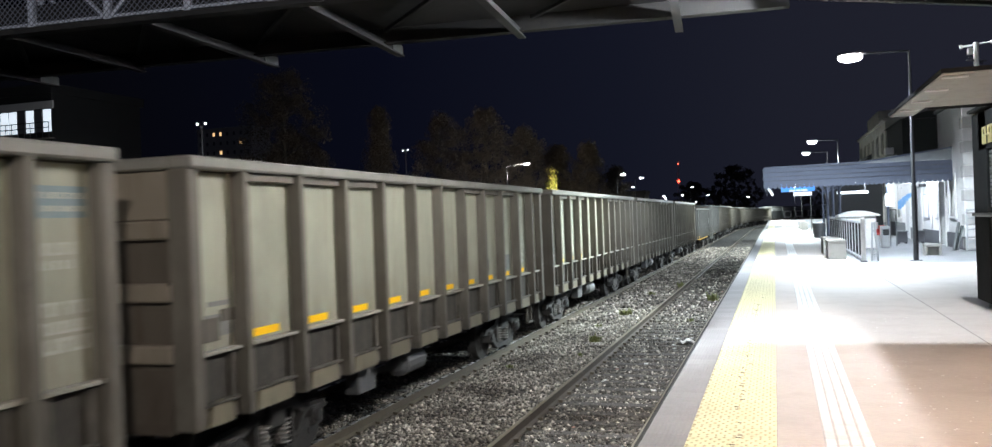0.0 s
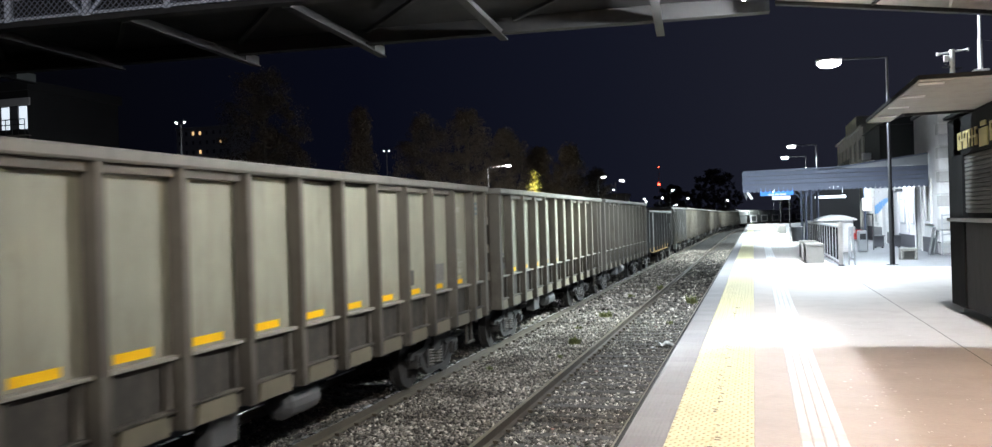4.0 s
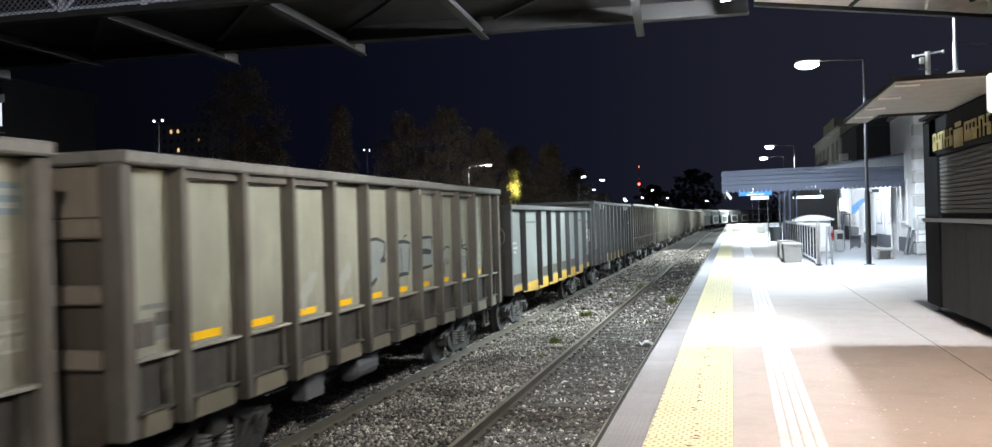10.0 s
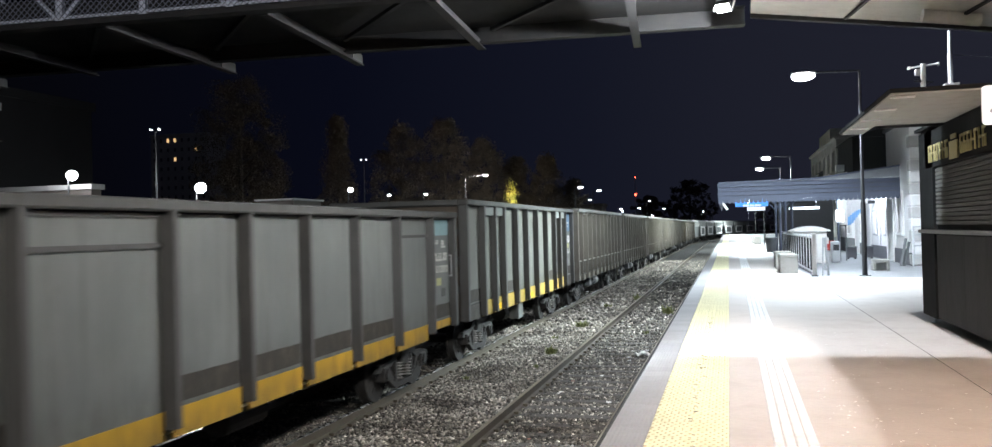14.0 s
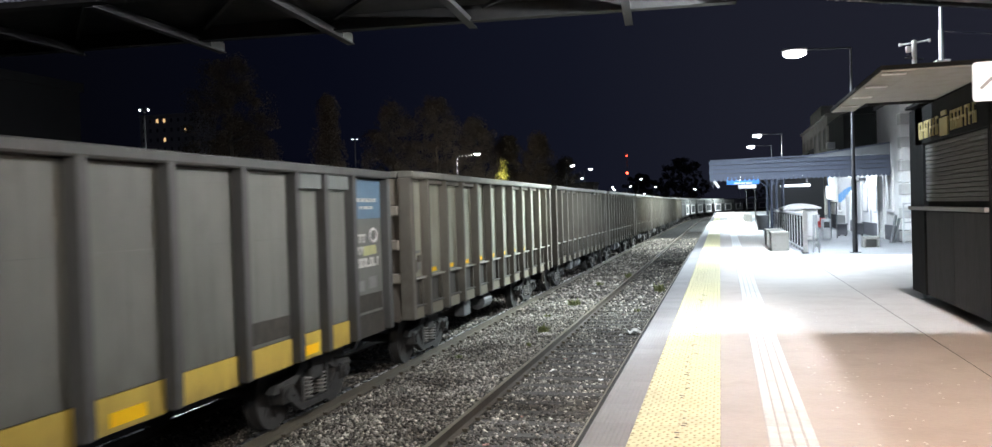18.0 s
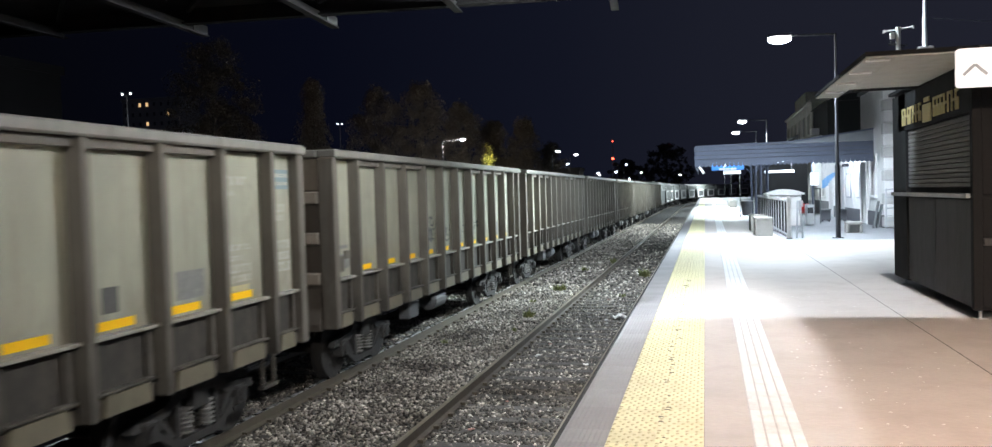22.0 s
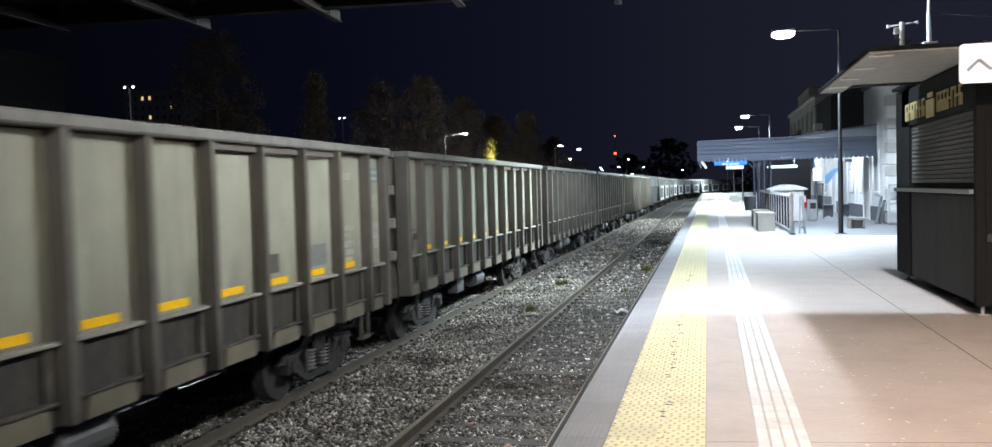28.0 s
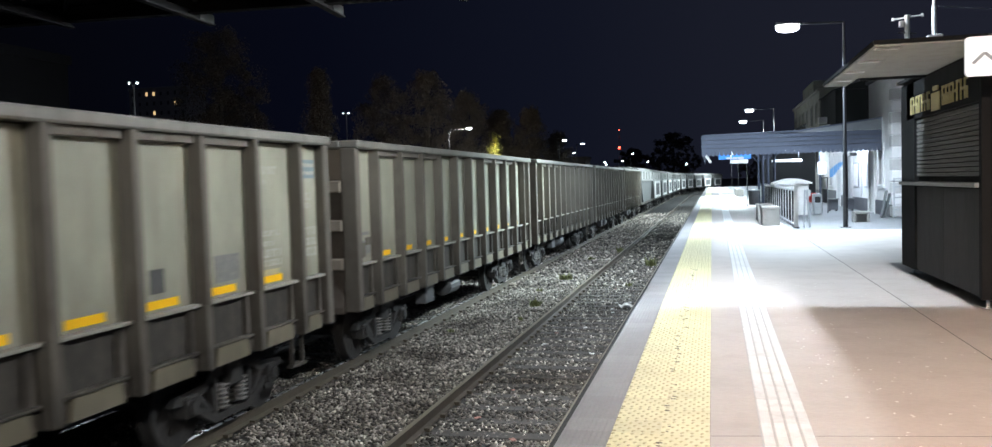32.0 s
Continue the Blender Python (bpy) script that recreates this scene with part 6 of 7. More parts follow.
def hopper(plain=False):
    label = "dark grey covered hopper wagon with pale roof" if plain else "pale grey covered hopper wagon with white framed side panel"
    t = thing("hopper_wagon", label, "freight wagon", "train wagons")
    bm = B()
    prism(bm, [(-1.5, 2.7), (1.5, 2.7), (1.5, 3.45), (1.1, 3.75), (-1.1, 3.75), (-1.5, 3.45)], 1, -6.1, 6.1)
    part("upper_body", bm, M_HOPPER, t)
    bm = B()
    prism(bm, [(-5.9, 2.7), (5.9, 2.7), (4.1, 1.05), (-4.1, 1.05)], 0, -1.44, 1.44)
    part("lower_body", bm, M_HOPDARK, t, "dark sloping lower body")
    bm = B()
    box(bm, -1.5, 1.5, -6.2, 6.2, 0.9, 1.05)
    part("underframe", bm, M_SOOT, t)
    bm = B()
    box(bm, 1.5, 1.56, -6.1, 6.1, 2.68, 2.8)
    part("side_sill", bm, M_HOPPER, t)
    if not plain:
        bm = B()
        box(bm, 1.45, 1.47, -3.7, 3.7, 1.12, 2.6)
        part("side_panel", bm, M_HOPDARK, t)
        for y0, y1, z0, z1 in ((-4.0, -3.3, 1.06, 2.68), (3.3, 4.0, 1.06, 2.68), (-3.29, 3.29, 2.42, 2.68), (-3.29, 3.29, 1.06, 1.3)):
            bm = B()
            box(bm, 1.45, 1.55, y0, y1, z0, z1, 0.02)
            part("panel_frame", bm, M_WHITE, t, "white frame bar")
    for k in range(4):
        y = -4.2 + 2.8 * k
        bm = B()
        prism(bm, [(1.5, y - 0.08), (1.57, y - 0.05), (1.57, y + 0.05), (1.5, y + 0.08)], 2, 2.82, 3.42)
        part("rib", bm, M_HOPPER, t)
    bm = B()
    box(bm, -0.5, 0.5, -5.2, 5.2, 3.75, 3.83)
    part("roof_hatch", bm, M_HOPPER, t)
    for y in (-4.9, 4.9):
        bogie(t, y)
    couplers(t, 6.2)
    return t


def stroke(t, pts, width, material, x=1.3985, label="sprayed dark stroke", rise=0.0):
    """A flat sprayed line through points of (y, z) on the +x side."""
    bm = B()
    n = len(pts)
    lo, hi = [], []
    for k, (y, z) in enumerate(pts):
        a, b = pts[max(0, k - 1)], pts[min(n - 1, k + 1)]
        d = Vector((b[0] - a[0], b[1] - a[1])).normalized()
        w = width * (0.6 + 0.4 * math.sin(math.pi * (k + 0.5) / n))
        xx = x + rise * k / n
        lo.append(bm.verts.new((xx, y + d.y * w, z - d.x * w)))
        hi.append(bm.verts.new((xx, y - d.y * w, z + d.x * w)))
    for k in range(n - 1):
        bm.faces.new((lo[k], lo[k + 1], hi[k + 1], hi[k]))
    ext = bmesh.ops.extrude_face_region(bm, geom=bm.faces[:])
    for v in ext["geom"]:
        if isinstance(v, bmesh.types.BMVert):
            v.co.x += 0.001
    bmesh.ops.recalc_face_normals(bm, faces=bm.faces)
    part("graffiti_stroke", bm, material, t, label)


def arc(y0, z0, y1, z1, bulge, n=7):
    return [(y0 + (y1 - y0) * k / n, z0 + (z1 - z0) * k / n + bulge * math.sin(math.pi * k / n)) for k in range(n + 1)]


def scrawl(t, a, b, z0, z1, loops, size, width, material, label="faded grey sprayed scrawl", x=1.399):
    """One looping sprayed line from (a, z0) to (b, z1)."""
    n = loops * 9
    pts = []
    rng = random.Random(int(1000 * (a + z0)) + loops)
    wild = [rng.uniform(0.35, 1.5) for _ in range(loops + 1)]
    for k in range(n + 1):
        u = k / n
        w = 2 * math.pi * loops * u
        r = size * (wild[int(loops * u)] * 0.6 + 0.4) * (1 + rng.gauss(0, 0.06))
        pts.append((a + (b - a) * u + 0.55 * r * math.cos(w), z0 + (z1 - z0) * u + r * math.sin(w + 1.5 * wild[int(loops * u)])))
    stroke(t, pts, width, material, x, label, 0.012)


def graffiti(t, style):
    """Sprayed letters and scribbles on the side panels."""
    def fill(pts, material=None):
        bm = B()
        prism(bm, pts, 0, 1.3972, 1.3982)
        part("graffiti_fill", bm, material or M_GRAF3, t, "pale blue-grey sprayed letter")

    def line(pts, w=0.016, m=None):
        stroke(t, pts, 1.6 * w, m or M_GRAF, 1.399)

    if style == 11:
        # a hooked letter
        a, b = EDGES[5] + 0.11, EDGES[6] - 0.12
        fill([(a, 2.22), (a, 2.5), (a + 0.4, 2.56), (b, 2.54), (b, 2.28), (b - 0.18, 2.22), (b - 0.2, 1.93), (a + 0.16, 1.85), (a + 0.18, 2.18)])
        line(arc(a, 2.47, b, 2.5, 0.09))
        line([(b, 2.5), (b - 0.01, 2.4), (b - 0.05, 2.3), (b - 0.14, 2.24)], 0.02)
        line([(a, 2.2), (a + 0.08, 2.2), (a + 0.16, 2.16)], 0.032)
        line([(b - 0.2, 2.22), (b - 0.1, 2.25), (b, 2.22)], 0.028)
        line([(a + 0.15, 1.85), (a + 0.35, 1.9), (a + 0.5, 1.97)], 0.022)
        # two upright strokes
        a, b = EDGES[6] + 0.11, EDGES[7] - 0.12
        fill([(a, 2.42), (a + 0.3, 2.5), (b, 2.5), (b - 0.02, 1.98), (b - 0.3, 1.93), (a + 0.05, 1.9)])
        line(arc(a, 2.42, b, 2.46, 0.06), 0.02)
        line([(a + 0.42, 2.42), (a + 0.43, 2.2), (a + 0.46, 1.96)], 0.012)
        line([(b - 0.02, 2.44), (b - 0.05, 2.2), (b - 0.08, 2.0)], 0.014)
        line(arc(a + 0.05, 1.9, b - 0.1, 1.95, 0.03), 0.022)
        line([(b - 0.3, 2.56), (b - 0.22, 2.6), (b - 0.14, 2.6)], 0.01)
        # a square open letter
        a, b = EDGES[7] + 0.11, EDGES[8] - 0.12
        fill([(a, 2.46), (a + 0.3, 2.54), (b, 2.54), (b, 2.02), (a + 0.04, 1.96)])
        line([(a, 2.46), (a + 0.25, 2.53), (a + 0.5, 2.54), (b, 2.54)], 0.018)
        line([(b, 2.54), (b - 0.01, 2.42), (b - 0.02, 2.32)], 0.014)
        line([(a + 0.3, 2.28), (a + 0.5, 2.3), (b - 0.05, 2.26)], 0.032)
        line([(a + 0.3, 2.28), (a + 0.28, 2.18), (a + 0.32, 2.12)], 0.014)
        line([(a + 0.05, 1.96), (a + 0.4, 2.0), (b - 0.02, 2.02)], 0.018)
        line([(a + 0.2, 2.66), (a + 0.36, 2.68)], 0.012)
        # fainter marks towards the end
        a, b = EDGES[8] + 0.14, EDGES[9] - 0.14
        fill([(a + 0.05, 2.2), (a + 0.3, 2.42), (a + 0.5, 2.24), (a + 0.48, 2.0), (a + 0.08, 1.96)])
        line([(a, 2.22), (a + 0.18, 2.36), (a + 0.3, 2.44), (a + 0.42, 2.32)], 0.012, M_GRAF2)
        line([(a + 0.35, 2.26), (a + 0.55, 2.34), (b - 0.05, 2.3)], 0.012)
        scrawl(t, a + 0.45, a + 0.6, 2.08, 2.02, 1, 0.06, 0.012, M_GRAF)
        a, b = EDGES[9] + 0.14, EDGES[10] - 0.14
        scrawl(t, a + 0.3, a + 0.45, 2.12, 2.48, 3, 0.1, 0.013, M_GRAF)
        line([(a, 2.2), (a + 0.3, 2.3), (b, 2.22)], 0.012)
        line([(a + 0.1, 2.38), (a + 0.4, 2.3), (b - 0.1, 2.34)], 0.012)
        line([(a + 0.1, 2.02), (a + 0.35, 2.14), (a + 0.5, 2.06)], 0.01)
        # washed-out pale smears
        for i, z in ((3, 1.9), (4, 1.95)):
            a = EDGES[i] + 0.2
            scrawl(t, a + 0.1, a + 0.5, z, z + 0.2, 3, 0.1, 0.06, M_SMEAR, "washed-out pale sprayed smear")
            scrawl(t, a + 0.2, a + 0.4, z - 0.1, z + 0.25, 2, 0.08, 0.06, M_SMEAR, "washed-out pale sprayed smear", 1.413)
    else:
        rng = random.Random(23)

        def ring(y, z, ry, rz, w, m, lift, start=0.3, sweep=5.6):
            """A loose sprayed loop, not quite closed."""
            n = 14
            lean = rng.uniform(-0.3, 0.3)
            pts = []
            for k in range(n + 1):
                q = start + sweep * k / n
                r = 1 + 0.18 * (k / n - 0.5) + rng.uniform(-0.05, 0.05)
                pts.append((y + r * ry * math.cos(q) + lean * rz * math.sin(q), z + r * rz * math.sin(q)))
            stroke(t, pts, w, m, 1.399 + lift, "faded dark sprayed loop", 0.003)

        def dash(pts, w, m, lift=0.0):
            stroke(t, pts, w, m, 1.399 + lift, "faded sprayed stroke", 0.002)

        def cloud(y, z, ry, rz):
            """A smoky sprayed patch with an uneven outline."""
            pts = []
            for k in range(18):
                q = 2 * math.pi * k / 18
                r = 1 + 0.22 * math.sin(3 * q + y) + rng.uniform(-0.12, 0.12)
                pts.append((y + r * ry * math.cos(q), z + r * rz * math.sin(q)))
            fill(pts, M_GRAF2)

        # the heaviest scribble, half filled
        a, b = EDGES[4] + 0.1, EDGES[5] - 0.1
        cloud(a + 0.14, 2.04, 0.1, 0.27)
        cloud(a + 0.5, 2.03, 0.19, 0.13)
        dash([(a + 0.02, 2.3), (a + 0.1, 2.32), (a + 0.2, 2.28)], 0.014, M_GRAF4)
        dash([(a + 0.02, 1.76), (a + 0.2, 1.86), (a + 0.42, 1.93)], 0.016, M_GRAF4)
        dash([(a + 0.22, 1.82), (a + 0.28, 2.0), (a + 0.38, 2.12)], 0.014, M_GRAF4, 0.003)
        ring(a + 0.5, 2.06, 0.13, 0.09, 0.017, M_GRAF4, 0.002)
        ring(a + 0.44, 2.24, 0.09, 0.07, 0.013, M_GRAF4, 0.005, 1.0)
        ring(a + 0.64, 2.3, 0.09, 0.08, 0.015, M_GRAF4, 0.001, 0.6)
        ring(b - 0.1, 2.24, 0.08, 0.1, 0.014, M_GRAF4, 0.004, 2.2)
        ring(a + 0.66, 2.1, 0.07, 0.06, 0.013, M_GRAF4, 0.006)
        dash([(a + 0.42, 2.34), (a + 0.52, 2.4), (a + 0.64, 2.39)], 0.014, M_GRAF4, 0.003)
        dash([(a + 0.46, 1.93), (a + 0.6, 1.98), (a + 0.72, 1.95), (b - 0.12, 1.92)], 0.016, M_GRAF4, 0.002)
        # bubble outlines
        a, b = EDGES[5] + 0.1, EDGES[6] - 0.1
        cloud(a + 0.42, 2.06, 0.16, 0.1)
        ring(a + 0.16, 2.09, 0.1, 0.07, 0.011, M_GRAF4, 0.001)
        ring(a + 0.4, 2.11, 0.11, 0.1, 0.015, M_GRAF4, 0.003, 0.8)
        ring(a + 0.62, 2.05, 0.12, 0.08, 0.011, M_GRAF4, 0.005, 2.0, 4.4)
        ring(a + 0.3, 1.93, 0.09, 0.06, 0.010, M_GRAF4, 0.002, 3.0, 4.0)
        ring(b - 0.14, 2.13, 0.08, 0.05, 0.011, M_GRAF4, 0.001, 1.4, 4.5)
        dash([(a + 0.02, 1.84), (a + 0.12, 1.82), (a + 0.24, 1.86)], 0.012, M_GRAF4)
        dash([(a + 0.46, 1.9), (a + 0.58, 1.86), (b - 0.1, 1.93)], 0.012, M_GRAF4)
        dash([(a + 0.2, 2.2), (a + 0.32, 2.23), (a + 0.44, 2.22)], 0.012, M_GRAF4)
        # the faintest panel
        a, b = EDGES[6] + 0.1, EDGES[7] - 0.1
        ring(a + 0.15, 1.93, 0.1, 0.08, 0.010, M_GRAF2, 0.001)
        ring(a + 0.36, 1.97, 0.07, 0.09, 0.010, M_GRAF2, 0.003, 4.4, 3.6)
        ring(a + 0.54, 1.97, 0.07, 0.09, 0.010, M_GRAF2, 0.004, 1.3, 3.6)
        for y, z in ((0.08, 2.09), (0.66, 2.13), (0.64, 1.98), (0.06, 1.84)):
            dash([(a + y, z), (a + y + 0.08, z + 0.012), (a + y + 0.14, z)], 0.011, M_GRAF4)
        # a neat tag that climbs to a black blot
        a, b = EDGES[7] + 0.09, EDGES[8] - 0.08
        for k in range(4):
            ring(a + 0.14 + 0.15 * k, 1.95 + 0.035 * k, 0.055, 0.058, 0.011, M_GRAF4, 0.002 * k, 1.2 + k)
        dash([(a + 0.02, 2.05), (a + 0.12, 2.07), (a + 0.2, 2.06)], 0.013, M_GRAF4)
        dash([(a + 0.28, 2.07), (a + 0.42, 2.12), (a + 0.56, 2.15), (b - 0.1, 2.17)], 0.013, M_GRAF4)
        dash([(a + 0.03, 1.76), (a + 0.25, 1.82), (a + 0.48, 1.91), (a + 0.62, 1.92)], 0.013, M_GRAF4)
        ring(b - 0.09, 2.13, 0.06, 0.055, 0.022, M_GRAF, 0.004)
        stroke(t, [(b - 0.12, 2.16), (b - 0.06, 2.19), (b - 0.01, 2.17)], 0.03, M_GRAF, 1.399, "black sprayed blot")


M_GRAF3 = mat("graffiti_fill", (0.285, 0.315, 0.30), 0.75, 0, 0.2, 6, 40, 0.0, (0.42, 0.41, 0.35), 0.4)
M_GRAF4 = mat("graffiti_dark_grey", (0.11, 0.11, 0.105), 0.75, 0, 0.2, 6, 40, 0.0)
GAP_Y = [5.73, 19.24, 32.75, 46.27, 59.65, 72.9, 86.0, 99.53] + [99.53 + 13.52 * k for k in range(1, 8)]
base = gondola()
low_wagon, high_wagon, hop, hop_plain = grey_wagon("low"), grey_wagon("high"), hopper(), hopper(True)
TRAIN = []
for i, g in enumerate(GAP_Y):
    if i == 5:
        w, half = low_wagon, 6.1
    elif i == 6:
        w, half = high_wagon, 6.2
    else:
        w, half = (base if i == 0 else copy_thing(base, Matrix())), HALF
    TRAIN.append((w, g - half))
for k in range(11):
    TRAIN.append((hop_plain if k == 0 else hop if k == 1 else copy_thing(hop, Matrix()), GAP_Y[-1] + 0.95 + 6.2 + 13.4 * k))
graffiti(TRAIN[4][0], 11)
graffiti(TRAIN[8][0], 5)


def run(t):
    """Metres that the train has moved since the start."""
    return 4.088 * t - 0.00164 * t * t


def motions():
    for k, (w, y0) in enumerate(TRAIN):
        rows = []
        for n in range(17):
            t = 2.0 * n
            x, y, h = along(FAR_X, y0 - run(t))
            rows.append((t, pose(x, y, RAIL_Z, 0, 0, math.degrees(h))))
        walk(w, rows)
        if k < 15:
            for b in w.children:
                if b.name.startswith("bogie"):
                    for o in b.children:
                        if o.name.startswith("wheelset"):
                            p = o.location.copy()
                            walk(o, [(0.16 * n, pose(*p, math.degrees(run(0.16 * n) / 0.46))) for n in range(201)])


# ---- far side of the tracks ----
def tree(x, y, h, w, shape, seed, leaf=M_LEAF, n=24000, zb=-1.62, size=0.17):
    rng = random.Random(seed)
    t = thing("tree", {"cone": "tall dark conical tree in night shade", "tall": "tall dark poplar-like tree in night shade",
                       "round": "dark broad-crowned tree in night shade", "lit": "small tree with bright yellow lamplit leaves"}[shape],
              "tree", "trees behind the tracks", place=(x, y, zb))
    bm = B()
    rod(bm, (0, 0, 0), (0.1, 0, h * 0.5), 0.02 * h, 8, 0.012 * h)
    rod(bm, (0.1, 0, h * 0.5), (0.0, 0.1, h * 0.92), 0.012 * h, 8, 0.003 * h)
    limbs = []
    for k in range(16):
        a, zz = rng.uniform(0, 6.28), rng.uniform(0.2, 0.85) * h
        r = w * 0.4 * (1 - 0.6 * zz / h)
        p = (r * math.cos(a), r * math.sin(a), min(h * 0.97, zz + r * 0.7))
        rod(bm, (0.05, 0, zz), p, 0.006 * h, 5, 0.002 * h)
        limbs.append(p)
    part("trunk", bm, M_BARK, t)
    g = np.random.default_rng(seed)
    m = 190
    u = g.random(m)
    zz = h * (0.12 + 0.86 * u)
    if shape == "cone":
        r = w * 0.5 * (1 - u) ** 0.8 + 0.15
    elif shape == "tall":
        r = w * 0.5 * np.sin(math.pi * (0.12 + 0.83 * u)) ** 0.6
    else:
        r = w * 0.5 * np.sqrt(np.maximum(0.05, 1 - (2 * u - 0.95) ** 2))
    a, q = g.uniform(0, 6.283, m), np.sqrt(g.random(m))
    centre = np.stack([r * q * np.cos(a), r * q * np.sin(a), zz], 1)
    spread = g.uniform(0.4, 1.15, m) * (0.05 * h + 0.22)

    def unit(k):
        d = g.normal(size=(k, 3))
        return d / np.linalg.norm(d, axis=1)[:, None]
    pick = g.integers(0, m, n)
    at = centre[pick] + unit(n) * (spread[pick] * g.random(n) ** 0.45)[:, None]
    d1 = unit(n)
    d2 = np.cross(d1, unit(n))
    d2 /= np.linalg.norm(d2, axis=1)[:, None]
    s = (size * g.uniform(0.5, 1.1, n))[:, None]
    verts = np.stack([at + d1 * s * 0.6, at + d2 * s * 0.35, at - d1 * s * 0.6, at - d2 * s * 0.35], 1).reshape(-1, 3).tolist()
    faces = np.arange(4 * n).reshape(-1, 4).tolist()
    o = new("crown", arrays_mesh("crown", verts, faces, leaf))
    o.parent = t
    tagged(o, "crown of small dark leaves")
    return t


tree(-43.5, 70, 17.8, 8.5, "tall", 1, n=36000)
tree(-46.0, 76, 13.0, 7, "round", 21)
tree(-36.0, 75, 14.6, 4.4, "cone", 2)
tree(-31.5, 80, 14.2, 6.5, "round", 3)
tree(-27.3, 81, 14.5, 6.0, "round", 4)
tree(-24.0, 84, 12.6, 5.0, "round", 5)
tree(-24.0, 97, 11.8, 4.2, "tall", 6)
tree(-20.6, 98, 11.9, 4.2, "tall", 7)
tree(-19.0, 108, 9.5, 5.0, "round", 8)
tree(-29.0, 115, 9.0, 9.0, "round", 9)
tree(-11.0, 262, 17.0, 16, "round", 10, n=14000, size=0.5)
tree(-24, 270, 13.0, 14, "round", 12, n=14000, size=0.5)
tree(16.0, 290, 13.0, 18, "round", 13, n=14000, size=0.5)
tree(-22.9, 90, 8.8, 1.15, "lit", 11, M_LEAFLIT, 4600, size=0.16)


def far_lamp(x, y, h, reach, label="distant street lamp with a white glowing head", two=False, head=0.34, glare_r=0.0):
    t = thing("street_lamp", label, "street lamp", "street lamps behind the tracks", place=(x, y, -1.62))
    h += 1.62
    bm = B()
    rod(bm, (0, 0, 0), (0, 0, h), 0.07, 8, 0.045)
    part("pole", bm, M_POLE, t)
    for s in ((1, -1) if two else (1,)):
        bm = B()
        rod(bm, (0, 0, h - 0.05), (s * reach, 0, h + 0.1), 0.035, 6)
        # arm is coloured night-dark so that its lamp doesn't show it
        part("arm", bm, M_NIGHTWALL, t)
        bm = B()
        x0, x1 = sorted((s * reach * 0.8, s * (reach * 0.8 + head)))
        box(bm, x0, x1, -0.14, 0.14, h + 0.1, h + 0.16, 0.02)
        part("lamp_head", bm, M_GALV, t)
        bm = B()
        # floodlights get a swollen glass whose size takes in their glare
        if glare_r:
            m = Matrix.Translation(((x0 + x1) / 2, -0.05, h)) @ Matrix.Diagonal((glare_r, glare_r * 0.8, glare_r * 0.9, 1))
        else:
            m = Matrix.Translation(((x0 + x1) / 2, -0.02, h + 0.06)) @ Matrix.Diagonal((head * 0.38, min(0.13, head * 0.5), min(0.09, head * 0.4), 1))
        bmesh.ops.create_uvsphere(bm, u_segments=14, v_segments=8, radius=1, matrix=m)
        part("lamp_glass", bm, G_FAR, t, "glowing lamp glass")


far_lamp(-21.7, 70, 6.3, 1.9, head=0.6)
far_lamp(-16.6, 95, 6.2, 0.4, head=0.7)
far_lamp(-16.9, 110, 6.4, 0.6, head=0.7)
far_lamp(-30.0, 40, 7.5, 0.25, "tall street lamp with two white lamp heads", True, head=0.11)
far_lamp(-35.75, 40, 5.3, 0.1, "floodlight on a pole beside a low shed", head=0.4, glare_r=0.32)
far_lamp(-27.5, 40, 4.29, 0.1, "floodlight on a pole beside the far track", head=0.4, glare_r=0.32)
far_lamp(-28.0, 60, 5.01, 0.1, head=0.3, glare_r=0.2)
far_lamp(-33.3, 75, 8.6, 0.25, "thin street lamp with small white heads", True, head=0.1)
far_lamp(-25.1, 60.5, 4.45, 0.1)
far_lamp(-22.0, 60.2, 4.4, 0.1)
for x, z, y in ((-18.4, 4.4, 150), (-19.6, 5.0, 158), (-14.6, 6.4, 160), (-17.0, 5.2, 165), (-12.5, 5.0, 168), (-24.0, 6.6, 150), (-14.9, 3.8, 170), (-5.6, 4.6, 185)):
    far_lamp(x, y, z, 0.3, head=0.55)
lamp("street_light", "SPOT", (-20.2, 69.6, 6.1), (-29, 78, 7), 2200, (1.0, 0.93, 0.82), 0.3, 160, 0.8)
lamp("street_light", "POINT", (-27.3, 39.2, 4.29), (-36, 66, 9), 420, (0.97, 0.99, 1.0), 0.3)
lamp("street_light", "POINT", (-35.6, 39.0, 5.1), (-36, 66, 9), 320, (0.97, 0.99, 1.0), 0.3)
# added light with no post of its own, only to brighten the small tree
lamp("street_light", "SPOT", (-22.0, 88.2, 4.6), (-22.9, 90, 6.0), 700, (1.0, 0.9, 0.66), 0.2, 120, 0.6)


def mast():
    t = thing("radio_mast", "thin lattice radio mast with two red warning lights", "mast", place=(-31.0, 300, -1.62))
    for sx in (-0.4, 0.4):
        bm = B()
        rod(bm, (sx, 0, 0), (sx * 0.4, 0, 21.5), 0.06, 6)
        part("leg", bm, M_GALV, t)
    for k in range(14):
        bm = B()
        beam(bm, (-0.38, 0, 1.5 * k), (0.38, 0, 1.5 * k + 1.5), 0.05, 0.05)
        part("brace", bm, M_GALV, t)
    for z, r in ((14.6, 0.42), (20.6, 0.2)):
        bm = B()
        bmesh.ops.create_icosphere(bm, subdivisions=2, radius=r, matrix=Matrix.Translation((0, -0.5, z)))
        part("warning_light", bm, G_RED, t, "glowing red light")


mast()


